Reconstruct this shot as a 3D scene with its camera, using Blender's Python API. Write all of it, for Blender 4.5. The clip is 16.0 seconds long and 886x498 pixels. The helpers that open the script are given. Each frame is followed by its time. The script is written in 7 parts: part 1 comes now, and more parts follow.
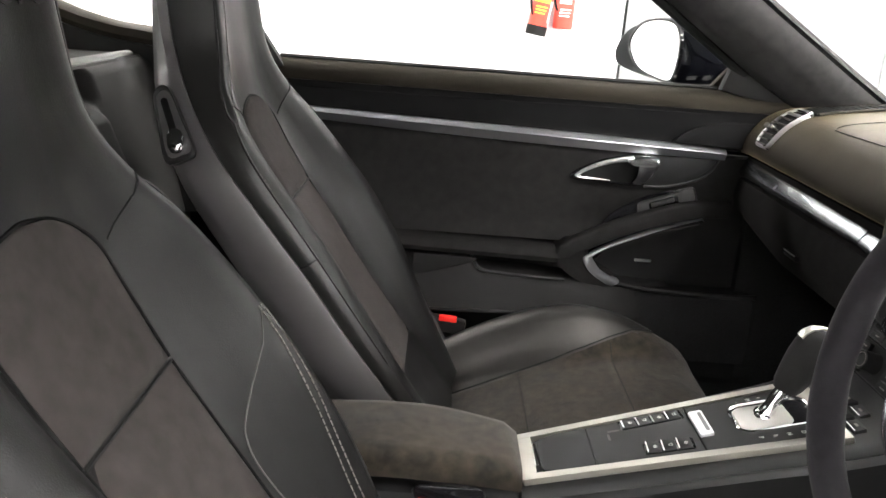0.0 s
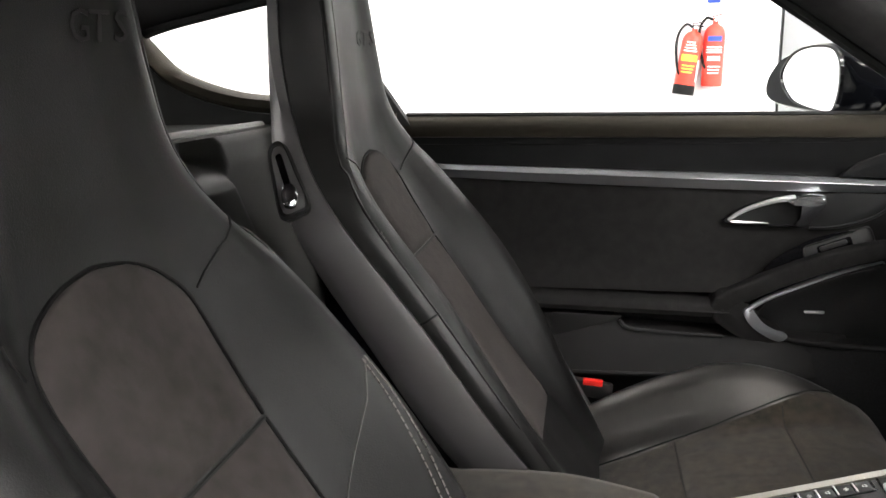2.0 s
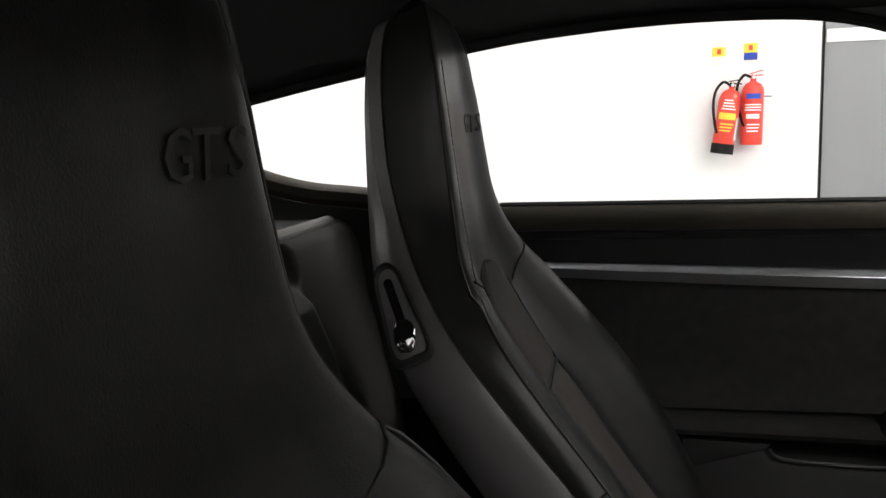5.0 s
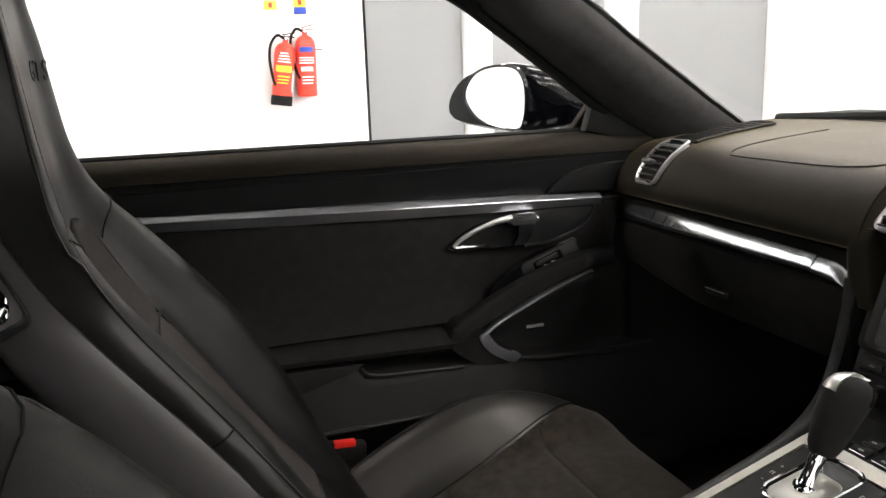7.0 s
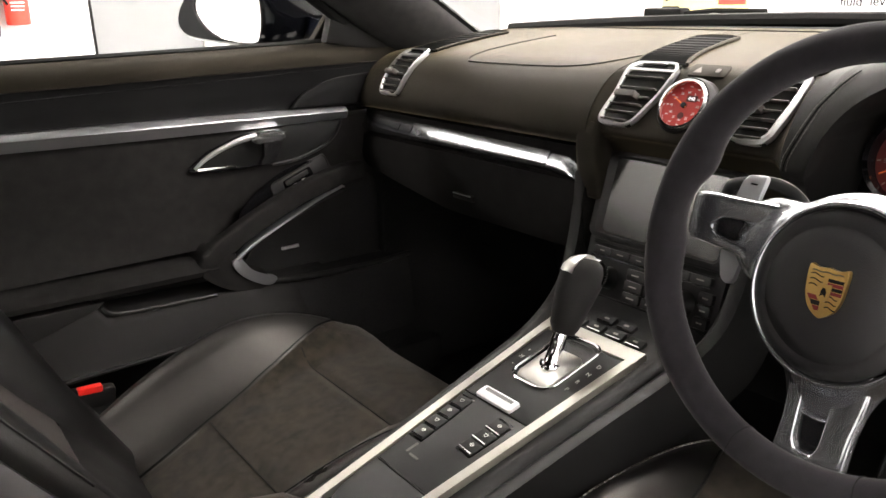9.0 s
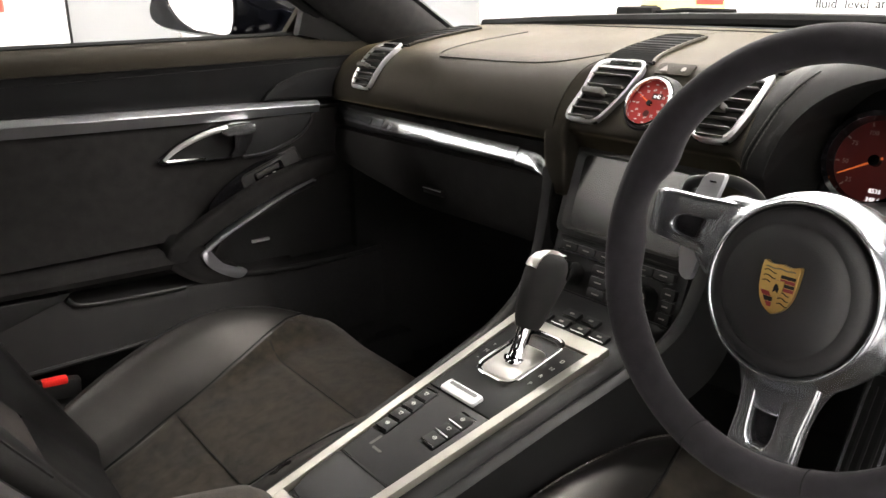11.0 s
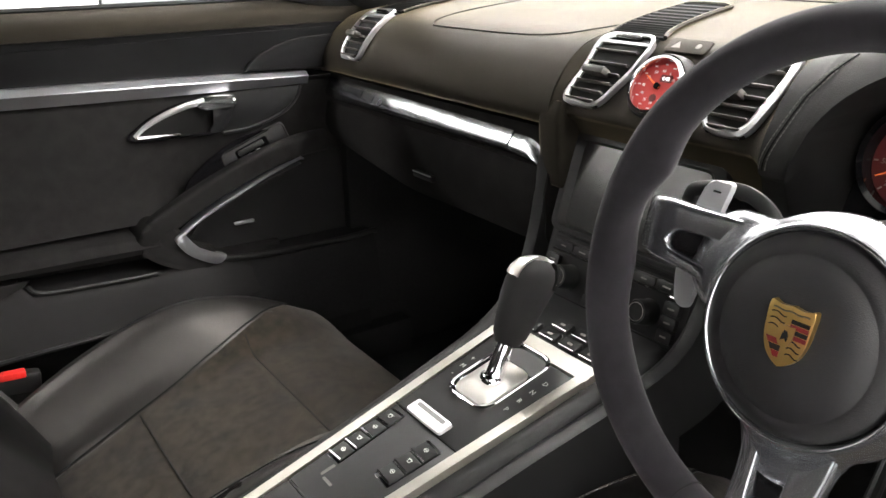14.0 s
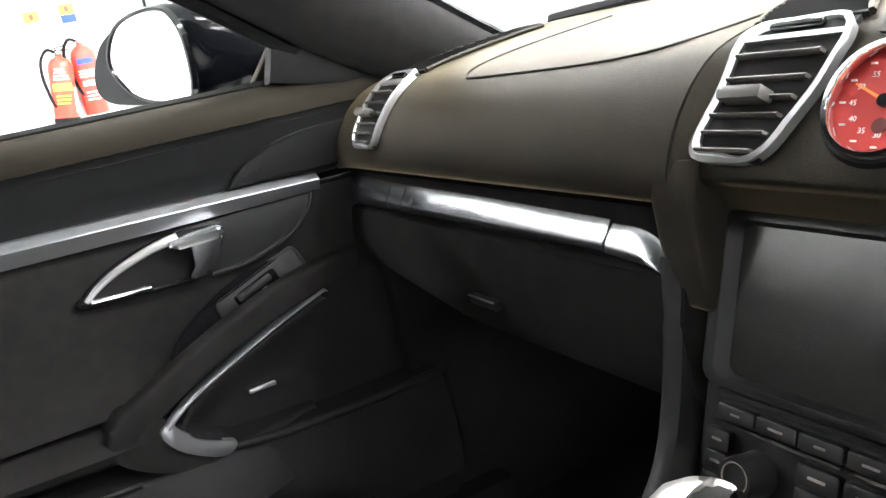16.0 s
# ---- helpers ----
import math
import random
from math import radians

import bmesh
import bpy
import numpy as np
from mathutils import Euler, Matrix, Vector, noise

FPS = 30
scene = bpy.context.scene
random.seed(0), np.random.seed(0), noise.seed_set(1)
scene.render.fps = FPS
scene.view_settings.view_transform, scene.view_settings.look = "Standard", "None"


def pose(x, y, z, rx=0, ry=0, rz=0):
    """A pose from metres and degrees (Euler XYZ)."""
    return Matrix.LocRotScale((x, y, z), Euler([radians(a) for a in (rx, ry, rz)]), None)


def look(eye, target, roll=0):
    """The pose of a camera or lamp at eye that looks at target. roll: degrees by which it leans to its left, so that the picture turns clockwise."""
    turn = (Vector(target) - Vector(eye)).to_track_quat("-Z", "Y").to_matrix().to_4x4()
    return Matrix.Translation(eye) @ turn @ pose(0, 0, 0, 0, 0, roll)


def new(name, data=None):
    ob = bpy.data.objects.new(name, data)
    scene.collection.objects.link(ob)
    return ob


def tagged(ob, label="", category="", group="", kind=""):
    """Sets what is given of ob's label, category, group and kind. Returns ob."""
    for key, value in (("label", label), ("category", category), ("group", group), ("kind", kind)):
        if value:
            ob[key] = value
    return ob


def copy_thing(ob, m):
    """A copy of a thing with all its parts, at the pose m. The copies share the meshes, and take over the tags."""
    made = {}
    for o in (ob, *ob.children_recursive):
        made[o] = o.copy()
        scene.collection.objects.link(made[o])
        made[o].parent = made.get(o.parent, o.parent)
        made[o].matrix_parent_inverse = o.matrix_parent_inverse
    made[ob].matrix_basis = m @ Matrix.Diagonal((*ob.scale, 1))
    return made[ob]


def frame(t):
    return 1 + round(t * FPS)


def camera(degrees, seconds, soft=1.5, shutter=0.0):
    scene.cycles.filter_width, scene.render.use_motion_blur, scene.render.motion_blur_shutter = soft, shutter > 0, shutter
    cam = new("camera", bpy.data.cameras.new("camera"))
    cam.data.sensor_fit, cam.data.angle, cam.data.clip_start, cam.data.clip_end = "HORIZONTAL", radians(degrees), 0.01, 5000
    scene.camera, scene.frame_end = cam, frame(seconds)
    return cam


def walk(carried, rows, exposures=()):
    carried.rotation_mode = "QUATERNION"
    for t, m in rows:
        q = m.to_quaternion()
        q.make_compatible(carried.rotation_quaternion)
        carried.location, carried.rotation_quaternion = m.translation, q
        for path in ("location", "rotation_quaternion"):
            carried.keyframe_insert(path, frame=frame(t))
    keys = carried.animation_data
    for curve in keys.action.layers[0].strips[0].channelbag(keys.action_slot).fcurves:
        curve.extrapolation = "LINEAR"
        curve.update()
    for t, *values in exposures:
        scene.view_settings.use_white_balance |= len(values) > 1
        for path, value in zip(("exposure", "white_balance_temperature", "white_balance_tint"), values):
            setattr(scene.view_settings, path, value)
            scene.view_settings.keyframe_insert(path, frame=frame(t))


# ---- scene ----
cam = camera(56.6, 16.0)
PATH = [
    (0, (-0.3106, -0.9384, 0.9998), (-0.2931, 0.0172, 0.7058), 4.47),
    (0.5, (-0.2764, -0.8820, 0.9626), (-0.3534, 0.0766, 0.6883), 2.85),
    (1, (-0.2622, -0.8707, 0.9376), (-0.3847, 0.0888, 0.6840), 0.91),
    (1.5, (-0.2679, -0.8655, 0.9396), (-0.4204, 0.0927, 0.6979), 0.22),
    (2, (-0.2764, -0.8562, 0.9439), (-0.4500, 0.1060, 0.7339), -0.76),
    (2.5, (-0.2869, -0.8524, 0.9606), (-0.4789, 0.1136, 0.7875), -0.92),
    (3, (-0.3021, -0.8389, 0.9728), (-0.5230, 0.1244, 0.8204), -0.59),
    (3.2, (-0.3002, -0.8173, 0.9692), (-0.5407, 0.1423, 0.8235), -0.48),
    (5.5, (-0.4836, -0.6116, 0.9901), (-0.6220, 0.3683, 0.8466), -3.41),
    (6, (-0.4836, -0.6430, 0.9750), (-0.4346, 0.3367, 0.7809), -1.73),
    (6.5, (-0.4702, -0.6690, 0.9986), (-0.3097, 0.2991, 0.8059), -2.67),
    (7, (-0.4978, -0.6554, 0.9819), (-0.1878, 0.2712, 0.7687), -2.02),
    (7.5, (-0.5111, -0.6339, 0.9600), (-0.0837, 0.2371, 0.7180), -1.15),
    (8, (-0.5064, -0.6366, 0.9499), (-0.0183, 0.1938, 0.6811), -1.21),
    (8.5, (-0.4950, -0.6461, 0.9563), (0.0296, 0.1553, 0.6690), -2.01),
    (9, (-0.4769, -0.6433, 0.9443), (0.0760, 0.1340, 0.6443), -1.99),
    (9.5, (-0.4731, -0.6453, 0.9436), (0.0905, 0.1231, 0.6405), -1.87),
    (10, (-0.4664, -0.6438, 0.9414), (0.1064, 0.1177, 0.6381), -1.68),
    (12.5, (-0.4684, -0.6781, 0.9491), (0.1019, 0.0788, 0.6300), 0.45),
    (13, (-0.4617, -0.6722, 0.9500), (0.1454, 0.0507, 0.6200), 2.66),
    (13.5, (-0.4190, -0.6363, 0.9344), (0.1777, 0.0784, 0.5693), 0.60),
    (14, (-0.3334, -0.5938, 0.9467), (0.1925, 0.1814, 0.5969), -0.81),
    (14.5, (-0.2641, -0.5185, 0.9246), (0.2559, 0.2453, 0.5422), 1.15),
    (15, (-0.1947, -0.4582, 0.9165), (0.2722, 0.3591, 0.5790), -0.46),
    (15.5, (-0.1377, -0.3826, 0.9136), (0.3128, 0.4509, 0.5937), -5.17),
    (16, (-0.0656, -0.2764, 0.8806), (0.3680, 0.5895, 0.6309), -11.48),
]
EXPOSURE = [(0, 0.60, 6500, 10), (1.0, 0.40, 6500, 10), (1.5, 0.28, 6550, 10), (2.0, 0.26, 6500, 10), (2.5, -0.50, 6500, 10), (3.0, -0.92, 6450, 10), (5.5, -0.98, 6500, 10), (6.0, -0.74, 6500, 10), (6.5, -0.52, 6550, 10), (7.0, -0.38, 6650, 11), (7.5, -0.22, 6750, 12), (8.0, -0.02, 6850, 12), (8.5, 0.22, 6880, 12),
            (9.0, 0.28, 6900, 13), (10.0, 0.26, 6850, 12), (12.5, 0.28, 6800, 12), (13.0, 0.38, 6800, 12), (13.5, 0.62, 6700, 12), (14.0, 0.70, 6580, 11), (14.5, 0.64, 6450, 10), (15.0, 0.68, 6350, 9), (16.0, 0.96, 6250, 8)]
walk(cam, [(t, look(eye, target, roll)) for t, eye, target, roll in PATH], EXPOSURE)
# ---------------------------------------------------------------- world and lights
world = bpy.data.worlds.new("showroom_world")
scene.world = world
world.use_nodes = True
world.node_tree.nodes["Background"].inputs[0].default_value = (0.9, 0.95, 1.0, 1)
world.node_tree.nodes["Background"].inputs[1].default_value = 0.3


# ---------------------------------------------------------------- materials
def mat(name, color, rough=0.5, metal=0.0, var=0.15, scale=40.0, bump=0.0, bump_scale=400.0, spec=0.5, blotch=8.0, sheen=0.0, coat=0.0, gloss_tint=(1, 1, 1), sheen_tint=(1, 1, 1), sheen_rough=0.5):
    """A procedural surface: two scales of colour change, fine relief."""
    m = bpy.data.materials.new(name)
    m.use_nodes = True
    nt = m.node_tree
    b = nt.nodes["Principled BSDF"]
    b.inputs["Roughness"].default_value = rough
    b.inputs["Metallic"].default_value = metal
    b.inputs["Specular IOR Level"].default_value = spec
    b.inputs["Specular Tint"].default_value = (*gloss_tint, 1)
    b.inputs["Sheen Weight"].default_value = sheen
    b.inputs["Sheen Roughness"].default_value = sheen_rough
    b.inputs["Sheen Tint"].default_value = (*sheen_tint, 1)
    b.inputs["Coat Weight"].default_value = coat
    co = nt.nodes.new("ShaderNodeTexCoord")
    n1 = nt.nodes.new("ShaderNodeTexNoise")
    n1.inputs["Scale"].default_value = scale
    n1.inputs["Detail"].default_value = 6
    n2 = nt.nodes.new("ShaderNodeTexNoise")
    n2.inputs["Scale"].default_value = blotch
    n2.inputs["Detail"].default_value = 3
    for n in (n1, n2):
        nt.links.new(co.outputs["Object"], n.inputs["Vector"])
    add = nt.nodes.new("ShaderNodeMath")
    add.operation = "ADD"
    nt.links.new(n1.outputs["Fac"], add.inputs[0])
    nt.links.new(n2.outputs["Fac"], add.inputs[1])
    ramp = nt.nodes.new("ShaderNodeMapRange")
    ramp.inputs["From Min"].default_value = 0.6
    ramp.inputs["From Max"].default_value = 1.4
    ramp.inputs["To Min"].default_value = 1 - var
    ramp.inputs["To Max"].default_value = 1 + var
    nt.links.new(add.outputs[0], ramp.inputs["Value"])
    mul = nt.nodes.new("ShaderNodeVectorMath")
    mul.operation = "SCALE"
    mul.inputs[0].default_value = color
    nt.links.new(ramp.outputs[0], mul.inputs["Scale"])
    nt.links.new(mul.outputs[0], b.inputs["Base Color"])
    rr = nt.nodes.new("ShaderNodeMapRange")
    rr.inputs["From Min"].default_value = 0.3
    rr.inputs["From Max"].default_value = 0.7
    rr.inputs["To Min"].default_value = max(0.02, rough - 0.3 * var)
    rr.inputs["To Max"].default_value = min(1, rough + 0.3 * var)
    nt.links.new(n2.outputs["Fac"], rr.inputs["Value"])
    nt.links.new(rr.outputs[0], b.inputs["Roughness"])
    if bump:
        n3 = nt.nodes.new("ShaderNodeTexNoise")
        n3.inputs["Scale"].default_value = bump_scale
        n3.inputs["Detail"].default_value = 3
        nt.links.new(co.outputs["Object"], n3.inputs["Vector"])
        bp = nt.nodes.new("ShaderNodeBump")
        bp.inputs["Strength"].default_value = bump
        bp.inputs["Distance"].default_value = 0.001
        nt.links.new(n3.outputs["Fac"], bp.inputs["Height"])
        nt.links.new(bp.outputs["Normal"], b.inputs["Normal"])
    return m


def glow(name, color, strength):
    m = bpy.data.materials.new(name)
    m.use_nodes = True
    b = m.node_tree.nodes["Principled BSDF"]
    b.inputs["Base Color"].default_value = (*color, 1)
    b.inputs["Emission Color"].default_value = (*color, 1)
    b.inputs["Emission Strength"].default_value = strength
    return m


def glass(name, rough=0.0, tint=(1, 1, 1)):
    m = bpy.data.materials.new(name)
    m.use_nodes = True
    nt = m.node_tree
    nt.nodes.remove(nt.nodes["Principled BSDF"])
    clear, shine = (nt.nodes.new("ShaderNodeBsdf" + k) for k in ("Transparent", "Glossy"))
    mix = nt.nodes.new("ShaderNodeMixShader")
    lw = nt.nodes.new("ShaderNodeValue")
    lw.outputs[0].default_value = 0.012
    clear.inputs["Color"].default_value = (0.97 * tint[0], 0.98 * tint[1], 0.97 * tint[2], 1)
    shine.inputs["Roughness"].default_value = rough
    nt.links.new(lw.outputs[0], mix.inputs[0])
    nt.links.new(clear.outputs[0], mix.inputs[1])
    nt.links.new(shine.outputs[0], mix.inputs[2])
    nt.links.new(mix.outputs[0], nt.nodes["Material Output"].inputs["Surface"])
    return m


LEATHER = mat("black_leather", (0.0122, 0.0122, 0.0124), 0.46, var=0.14, bump=0.25, bump_scale=900, spec=0.28)
DOOR_LOWER = mat("door_lower_trim", (0.0125, 0.0120, 0.0120), 0.62, var=0.14, bump=0.2, bump_scale=900, spec=0.16)
SPEAKER_CLOTH = mat("speaker_cloth", (0.019, 0.0188, 0.0190), 0.9, var=0.2, scale=400, bump=0.5, bump_scale=1800, spec=0.15)
GLOVE_SUEDE = mat("glovebox_suede", (0.0085, 0.0080, 0.0077), 0.95, var=0.4, scale=45, bump=0.35, bump_scale=1500, spec=0.08, blotch=16)
DOOR_BLACK = mat("door_black_leather", (0.0090, 0.0090, 0.0094), 0.44, var=0.14, bump=0.22, bump_scale=900, spec=0.17)
LOOP_SILVER = mat("bright_loop_chrome", (0.80, 0.80, 0.80), 0.34, 0.8, var=0.03)
OPENER_DARK = mat("opener_bowl_plastic", (0.006, 0.006, 0.006), 0.5, var=0.08, spec=0.2)
SWITCH_GREY = mat("switch_plastic", (0.012, 0.0118, 0.0118), 0.42, var=0.08, spec=0.35)
# Lever silver darkened to paint the dark reflection on its lower half.
NECK_REFLECTION = mat("dark_reflection_metal", (0.10, 0.10, 0.105), 0.22, 0.9, var=0.06)
POL_SILVER = mat("polished_silver", (0.74, 0.75, 0.76), 0.18, 0.95, var=0.05)
# One seat leather in two tones: backrest coloured as shaded, cushion as lit.
SHADED_SEAT_LEATHER = mat("shaded_seat_leather", (0.0062, 0.0060, 0.0060), 0.42, var=0.24, bump=0.22, bump_scale=700, spec=0.15)
LIT_SEAT_LEATHER = mat("lit_seat_leather", (0.0155, 0.0146, 0.0141), 0.37, var=0.40, bump=0.2, bump_scale=600, spec=0.44, gloss_tint=(1.0, 0.95, 0.90))
# Warm gloss and sheen tints stand in for warm light from the windscreen.
DASH_LEATHER = mat("dash_leather", (0.0142, 0.0132, 0.0112), 0.56, var=0.16, bump=0.3, bump_scale=800, spec=0.16, gloss_tint=(1.0, 0.82, 0.60), sheen=0.27, sheen_tint=(1.0, 0.80, 0.47), sheen_rough=0.26)
ALCANTARA = mat("dark_suede", (0.0225, 0.0180, 0.0132), 0.95, var=0.95, scale=60, bump=0.35, bump_scale=1500, spec=0.15, blotch=20, sheen=0.10)
BACK_SUEDE = mat("backrest_suede", (0.031, 0.0268, 0.0255), 0.95, var=0.4, scale=50, bump=0.35, bump_scale=1500, spec=0.1, blotch=12, sheen=0.02)
DOOR_SUEDE = mat("door_suede", (0.0134, 0.0127, 0.0125), 0.95, var=0.42, scale=45, bump=0.35, bump_scale=1500, spec=0.15, blotch=16)
WHEEL_SUEDE = mat("grey_suede", (0.0195, 0.0180, 0.0208), 0.95, var=0.25, scale=80, bump=0.35, bump_scale=1500, spec=0.15, blotch=16, sheen=0.08)
SHELL = mat("seat_shell_plastic", (0.082, 0.078, 0.079), 0.36, var=0.06, bump=0.08, bump_scale=1200, spec=0.6)
PLASTIC = mat("black_plastic", (0.012, 0.012, 0.012), 0.45, var=0.1, bump=0.1, bump_scale=1200, spec=0.28)
GLOSS = mat("gloss_black", (0.008, 0.008, 0.009), 0.08, var=0.05)
CARPET = mat("black_carpet", (0.017, 0.0168, 0.0172), 0.98, var=0.4, scale=300, bump=0.8, bump_scale=1200, spec=0.1)
ALU = mat("brushed_aluminium", (0.46, 0.475, 0.495), 0.25, 1.0, var=0.08, scale=30)
SILVER = mat("satin_silver", (0.68, 0.69, 0.70), 0.30, 0.9, var=0.05)
CHROME = mat("chrome", (0.85, 0.85, 0.86), 0.07, 1.0, var=0.03)
PILLAR_SUEDE = mat("pillar_suede", (0.036, 0.0345, 0.0345), 0.95, var=0.3, scale=60, bump=0.35, bump_scale=1500, spec=0.1, blotch=14, sheen=0.05)
TRIM_SILVER = mat("dull_satin_silver", (0.40, 0.41, 0.43), 0.31, 0.9, var=0.03)
HEADLINER = mat("headliner_cloth", (0.017, 0.0165, 0.0165), 0.95, var=0.2, scale=200, bump=0.4, bump_scale=1500, spec=0.1)
RUBBER = mat("black_rubber", (0.009, 0.009, 0.009), 0.75, var=0.1, spec=0.2)
MIRROR_BLACK = mat("mirror_housing_black", (0.004, 0.0045, 0.006), 0.10, var=0.05, spec=0.20)
PAINT = mat("black_car_paint", (0.006, 0.007, 0.012), 0.15, var=0.05, coat=0.3)
STITCH_GREY = mat("dull_thread", (0.075, 0.072, 0.068), 0.8, var=0.1)
STITCH = mat("grey_thread", (0.13, 0.122, 0.11), 0.8, var=0.1)
WALL_PAINT = mat("white_wall_paint", (0.82, 0.82, 0.81), 0.7, var=0.02, scale=3, blotch=0.6)
GREY_DOOR = mat("grey_door_paint", (0.22, 0.225, 0.235), 0.45, var=0.03, scale=3, blotch=0.7)
FLOOR_MAT = mat("grey_floor_tile", (0.50, 0.50, 0.505), 0.35, var=0.08, scale=4, blotch=0.8)
RED = mat("red_enamel", (0.72, 0.055, 0.035), 0.3, var=0.08)
DIAL_RED = mat("red_dial", (0.44, 0.030, 0.026), 0.5, var=0.06)
WHITE = mat("white_print", (0.8, 0.8, 0.8), 0.6, var=0.03)
# Emblem yellow, paled to look washed out by strong light.
WASHED_YELLOW = mat("washed_out_yellow_print", (0.80, 0.74, 0.30), 0.6, var=0.05)
YELLOW = mat("yellow_print", (0.75, 0.62, 0.05), 0.6, var=0.05)
BLUE = mat("blue_print", (0.02, 0.06, 0.4), 0.6, var=0.05)
GOLD = mat("gold_enamel", (0.58, 0.38, 0.13), 0.28, 0.9, var=0.1)
SCREEN = mat("dark_display", (0.014, 0.0145, 0.013), 0.17, var=0.03, spec=1.0)
GLASS = glass("clear_glass")
MIRROR = mat("mirror_silver", (0.92, 0.93, 0.93), 0.0, 1.0, var=0.0)


# ---------------------------------------------------------------- building helpers
def thing(name, label, category, group="", kind="", at=(0, 0, 0)):
    ob = new(name)
    ob.location = at
    ob.empty_display_size = 0.05
    return tagged(ob, label, category, group, kind)


def finish(bm, name, material, smooth=True, angle=40):
    bmesh.ops.recalc_face_normals(bm, faces=bm.faces)
    me = bpy.data.meshes.new(name)
    bm.to_mesh(me)
    bm.free()
    for mm in (material if isinstance(material, (list, tuple)) else [material]):
        me.materials.append(mm)
    if smooth:
        me.shade_smooth()
        me.set_sharp_from_angle(angle=radians(angle))
    return me


def part(name, bm, material, parent, label="", smooth=True, angle=40):
    """One mesh under a thing or a part; its geometry is given in the thing's own axes."""
    ob = new(name, finish(bm, name, material, smooth, angle))
    ob.parent = parent
    return tagged(ob, label) if label else ob


def alone(name, bm, material, label, category, group="", kind="", smooth=True, angle=40):
    return tagged(new(name, finish(bm, name, material, smooth, angle)), label, category, group, kind)


def loft(rings, closed=True, caps=True, bm=None):
    """Skin over a row of rings with equal numbers of points."""
    bm = bm or bmesh.new()
    vs = [[bm.verts.new(p) for p in ring] for ring in rings]
    n = len(vs[0])
    for a, b in zip(vs, vs[1:]):
        for i in range(n if closed else n - 1):
            j = (i + 1) % n
            try:
                bm.faces.new((a[i], a[j], b[j], b[i]))
            except ValueError:
                pass
    if closed and caps:
        bm.faces.new(vs[0][::-1])
        bm.faces.new(vs[-1])
    return bm


def box(cx, cy, cz, sx, sy, sz, bevel=0.0, seg=2, m=None, bm=None):
    bm = bm or bmesh.new()
    r = bmesh.ops.create_cube(bm, size=1)
    bmesh.ops.scale(bm, vec=(sx, sy, sz), verts=r["verts"])
    if bevel:
        es = list({e for v in r["verts"] for e in v.link_edges})
        out = bmesh.ops.bevel(bm, geom=es, offset=bevel, segments=seg, affect="EDGES", profile=0.5)
        verts = list({v for f in out["faces"] for v in f.verts} | {v for v in r["verts"] if v.is_valid})
    else:
        verts = r["verts"]
    mm = Matrix.Translation((cx, cy, cz)) @ (m or Matrix())
    bmesh.ops.transform(bm, matrix=mm, verts=verts)
    return bm


def tube(path, radius, n=10, bm=None, cyclic=False, flat=1.0):
    """A round bar along a path; radius may be a list."""
    bm = bm or bmesh.new()
    P = [Vector(p) for p in path]
    rs = radius if isinstance(radius, (list, tuple)) else [radius] * len(P)
    rings = []
    ref = Vector((0.13, 0.21, 0.97))
    for i, p in enumerate(P):
        a = P[i - 1] if (i or cyclic) else P[i]
        b = P[(i + 1) % len(P)] if (i + 1 < len(P) or cyclic) else P[i]
        d = (b - a).normalized()
        u = d.cross(ref).normalized()
        v = d.cross(u)
        rings.append([p + rs[i] * (u * math.cos(2 * math.pi * k / n) + v * flat * math.sin(2 * math.pi * k / n)) for k in range(n)])
    if cyclic:
        rings.append(rings[0])
        loft(rings, True, False, bm)
        bmesh.ops.remove_doubles(bm, verts=bm.verts, dist=1e-6)
    else:
        loft(rings, True, True, bm)
    return bm


def slab(outline, frm, depth, bevel=0.0, seg=2, bm=None):
    """A plate: 2D outline (u, v) in the frame frm (a 4x4 matrix), depth along its z, its front edge bevelled."""
    bm = bm or bmesh.new()
    k = len(outline)
    lo = [bm.verts.new((u, v, 0)) for u, v in outline]
    hi = [bm.verts.new((u, v, depth)) for u, v in outline]
    faces = [bm.faces.new(lo[::-1]), bm.faces.new(hi)]
    for i in range(k):
        faces.append(bm.faces.new((lo[i], lo[(i + 1) % k], hi[(i + 1) % k], hi[i])))
    verts = lo + hi
    if bevel:
        es = [e for e in faces[1].edges]
        out = bmesh.ops.bevel(bm, geom=es, offset=bevel, segments=seg, affect="EDGES", profile=0.5)
        verts = list({v for v in verts if v.is_valid} | {v for f in out["faces"] for v in f.verts})
    bmesh.ops.transform(bm, matrix=frm, verts=verts)
    return bm


def curve_pts(pts, n=8, closed=False):
    """Points along a smooth curve through pts (any dimension)."""
    P = [np.array(p, float) for p in pts]
    k = len(P)
    out = []
    for i in range(k if closed else k - 1):
        p0 = P[(i - 1) % k] if (closed or i) else P[0]
        p1, p2 = P[i], P[(i + 1) % k]
        p3 = P[(i + 2) % k] if (closed or i + 2 < k) else P[-1]
        for j in range(n):
            t = j / n
            out.append(0.5 * (2 * p1 + (p2 - p0) * t + (2 * p0 - 5 * p1 + 4 * p2 - p3) * t * t + (3 * p1 - p0 - 3 * p2 + p3) * t ** 3))
    if not closed:
        out.append(P[-1])
    return [tuple(float(c) for c in p) for p in out]


def frame_of(origin, xa, ya):
    """A matrix with the given origin, x axis and (about) y axis."""
    x = Vector(xa).normalized()
    z = x.cross(Vector(ya)).normalized()
    y = z.cross(x)
    m = Matrix((x, y, z)).transposed().to_4x4()
    m.translation = origin
    return m


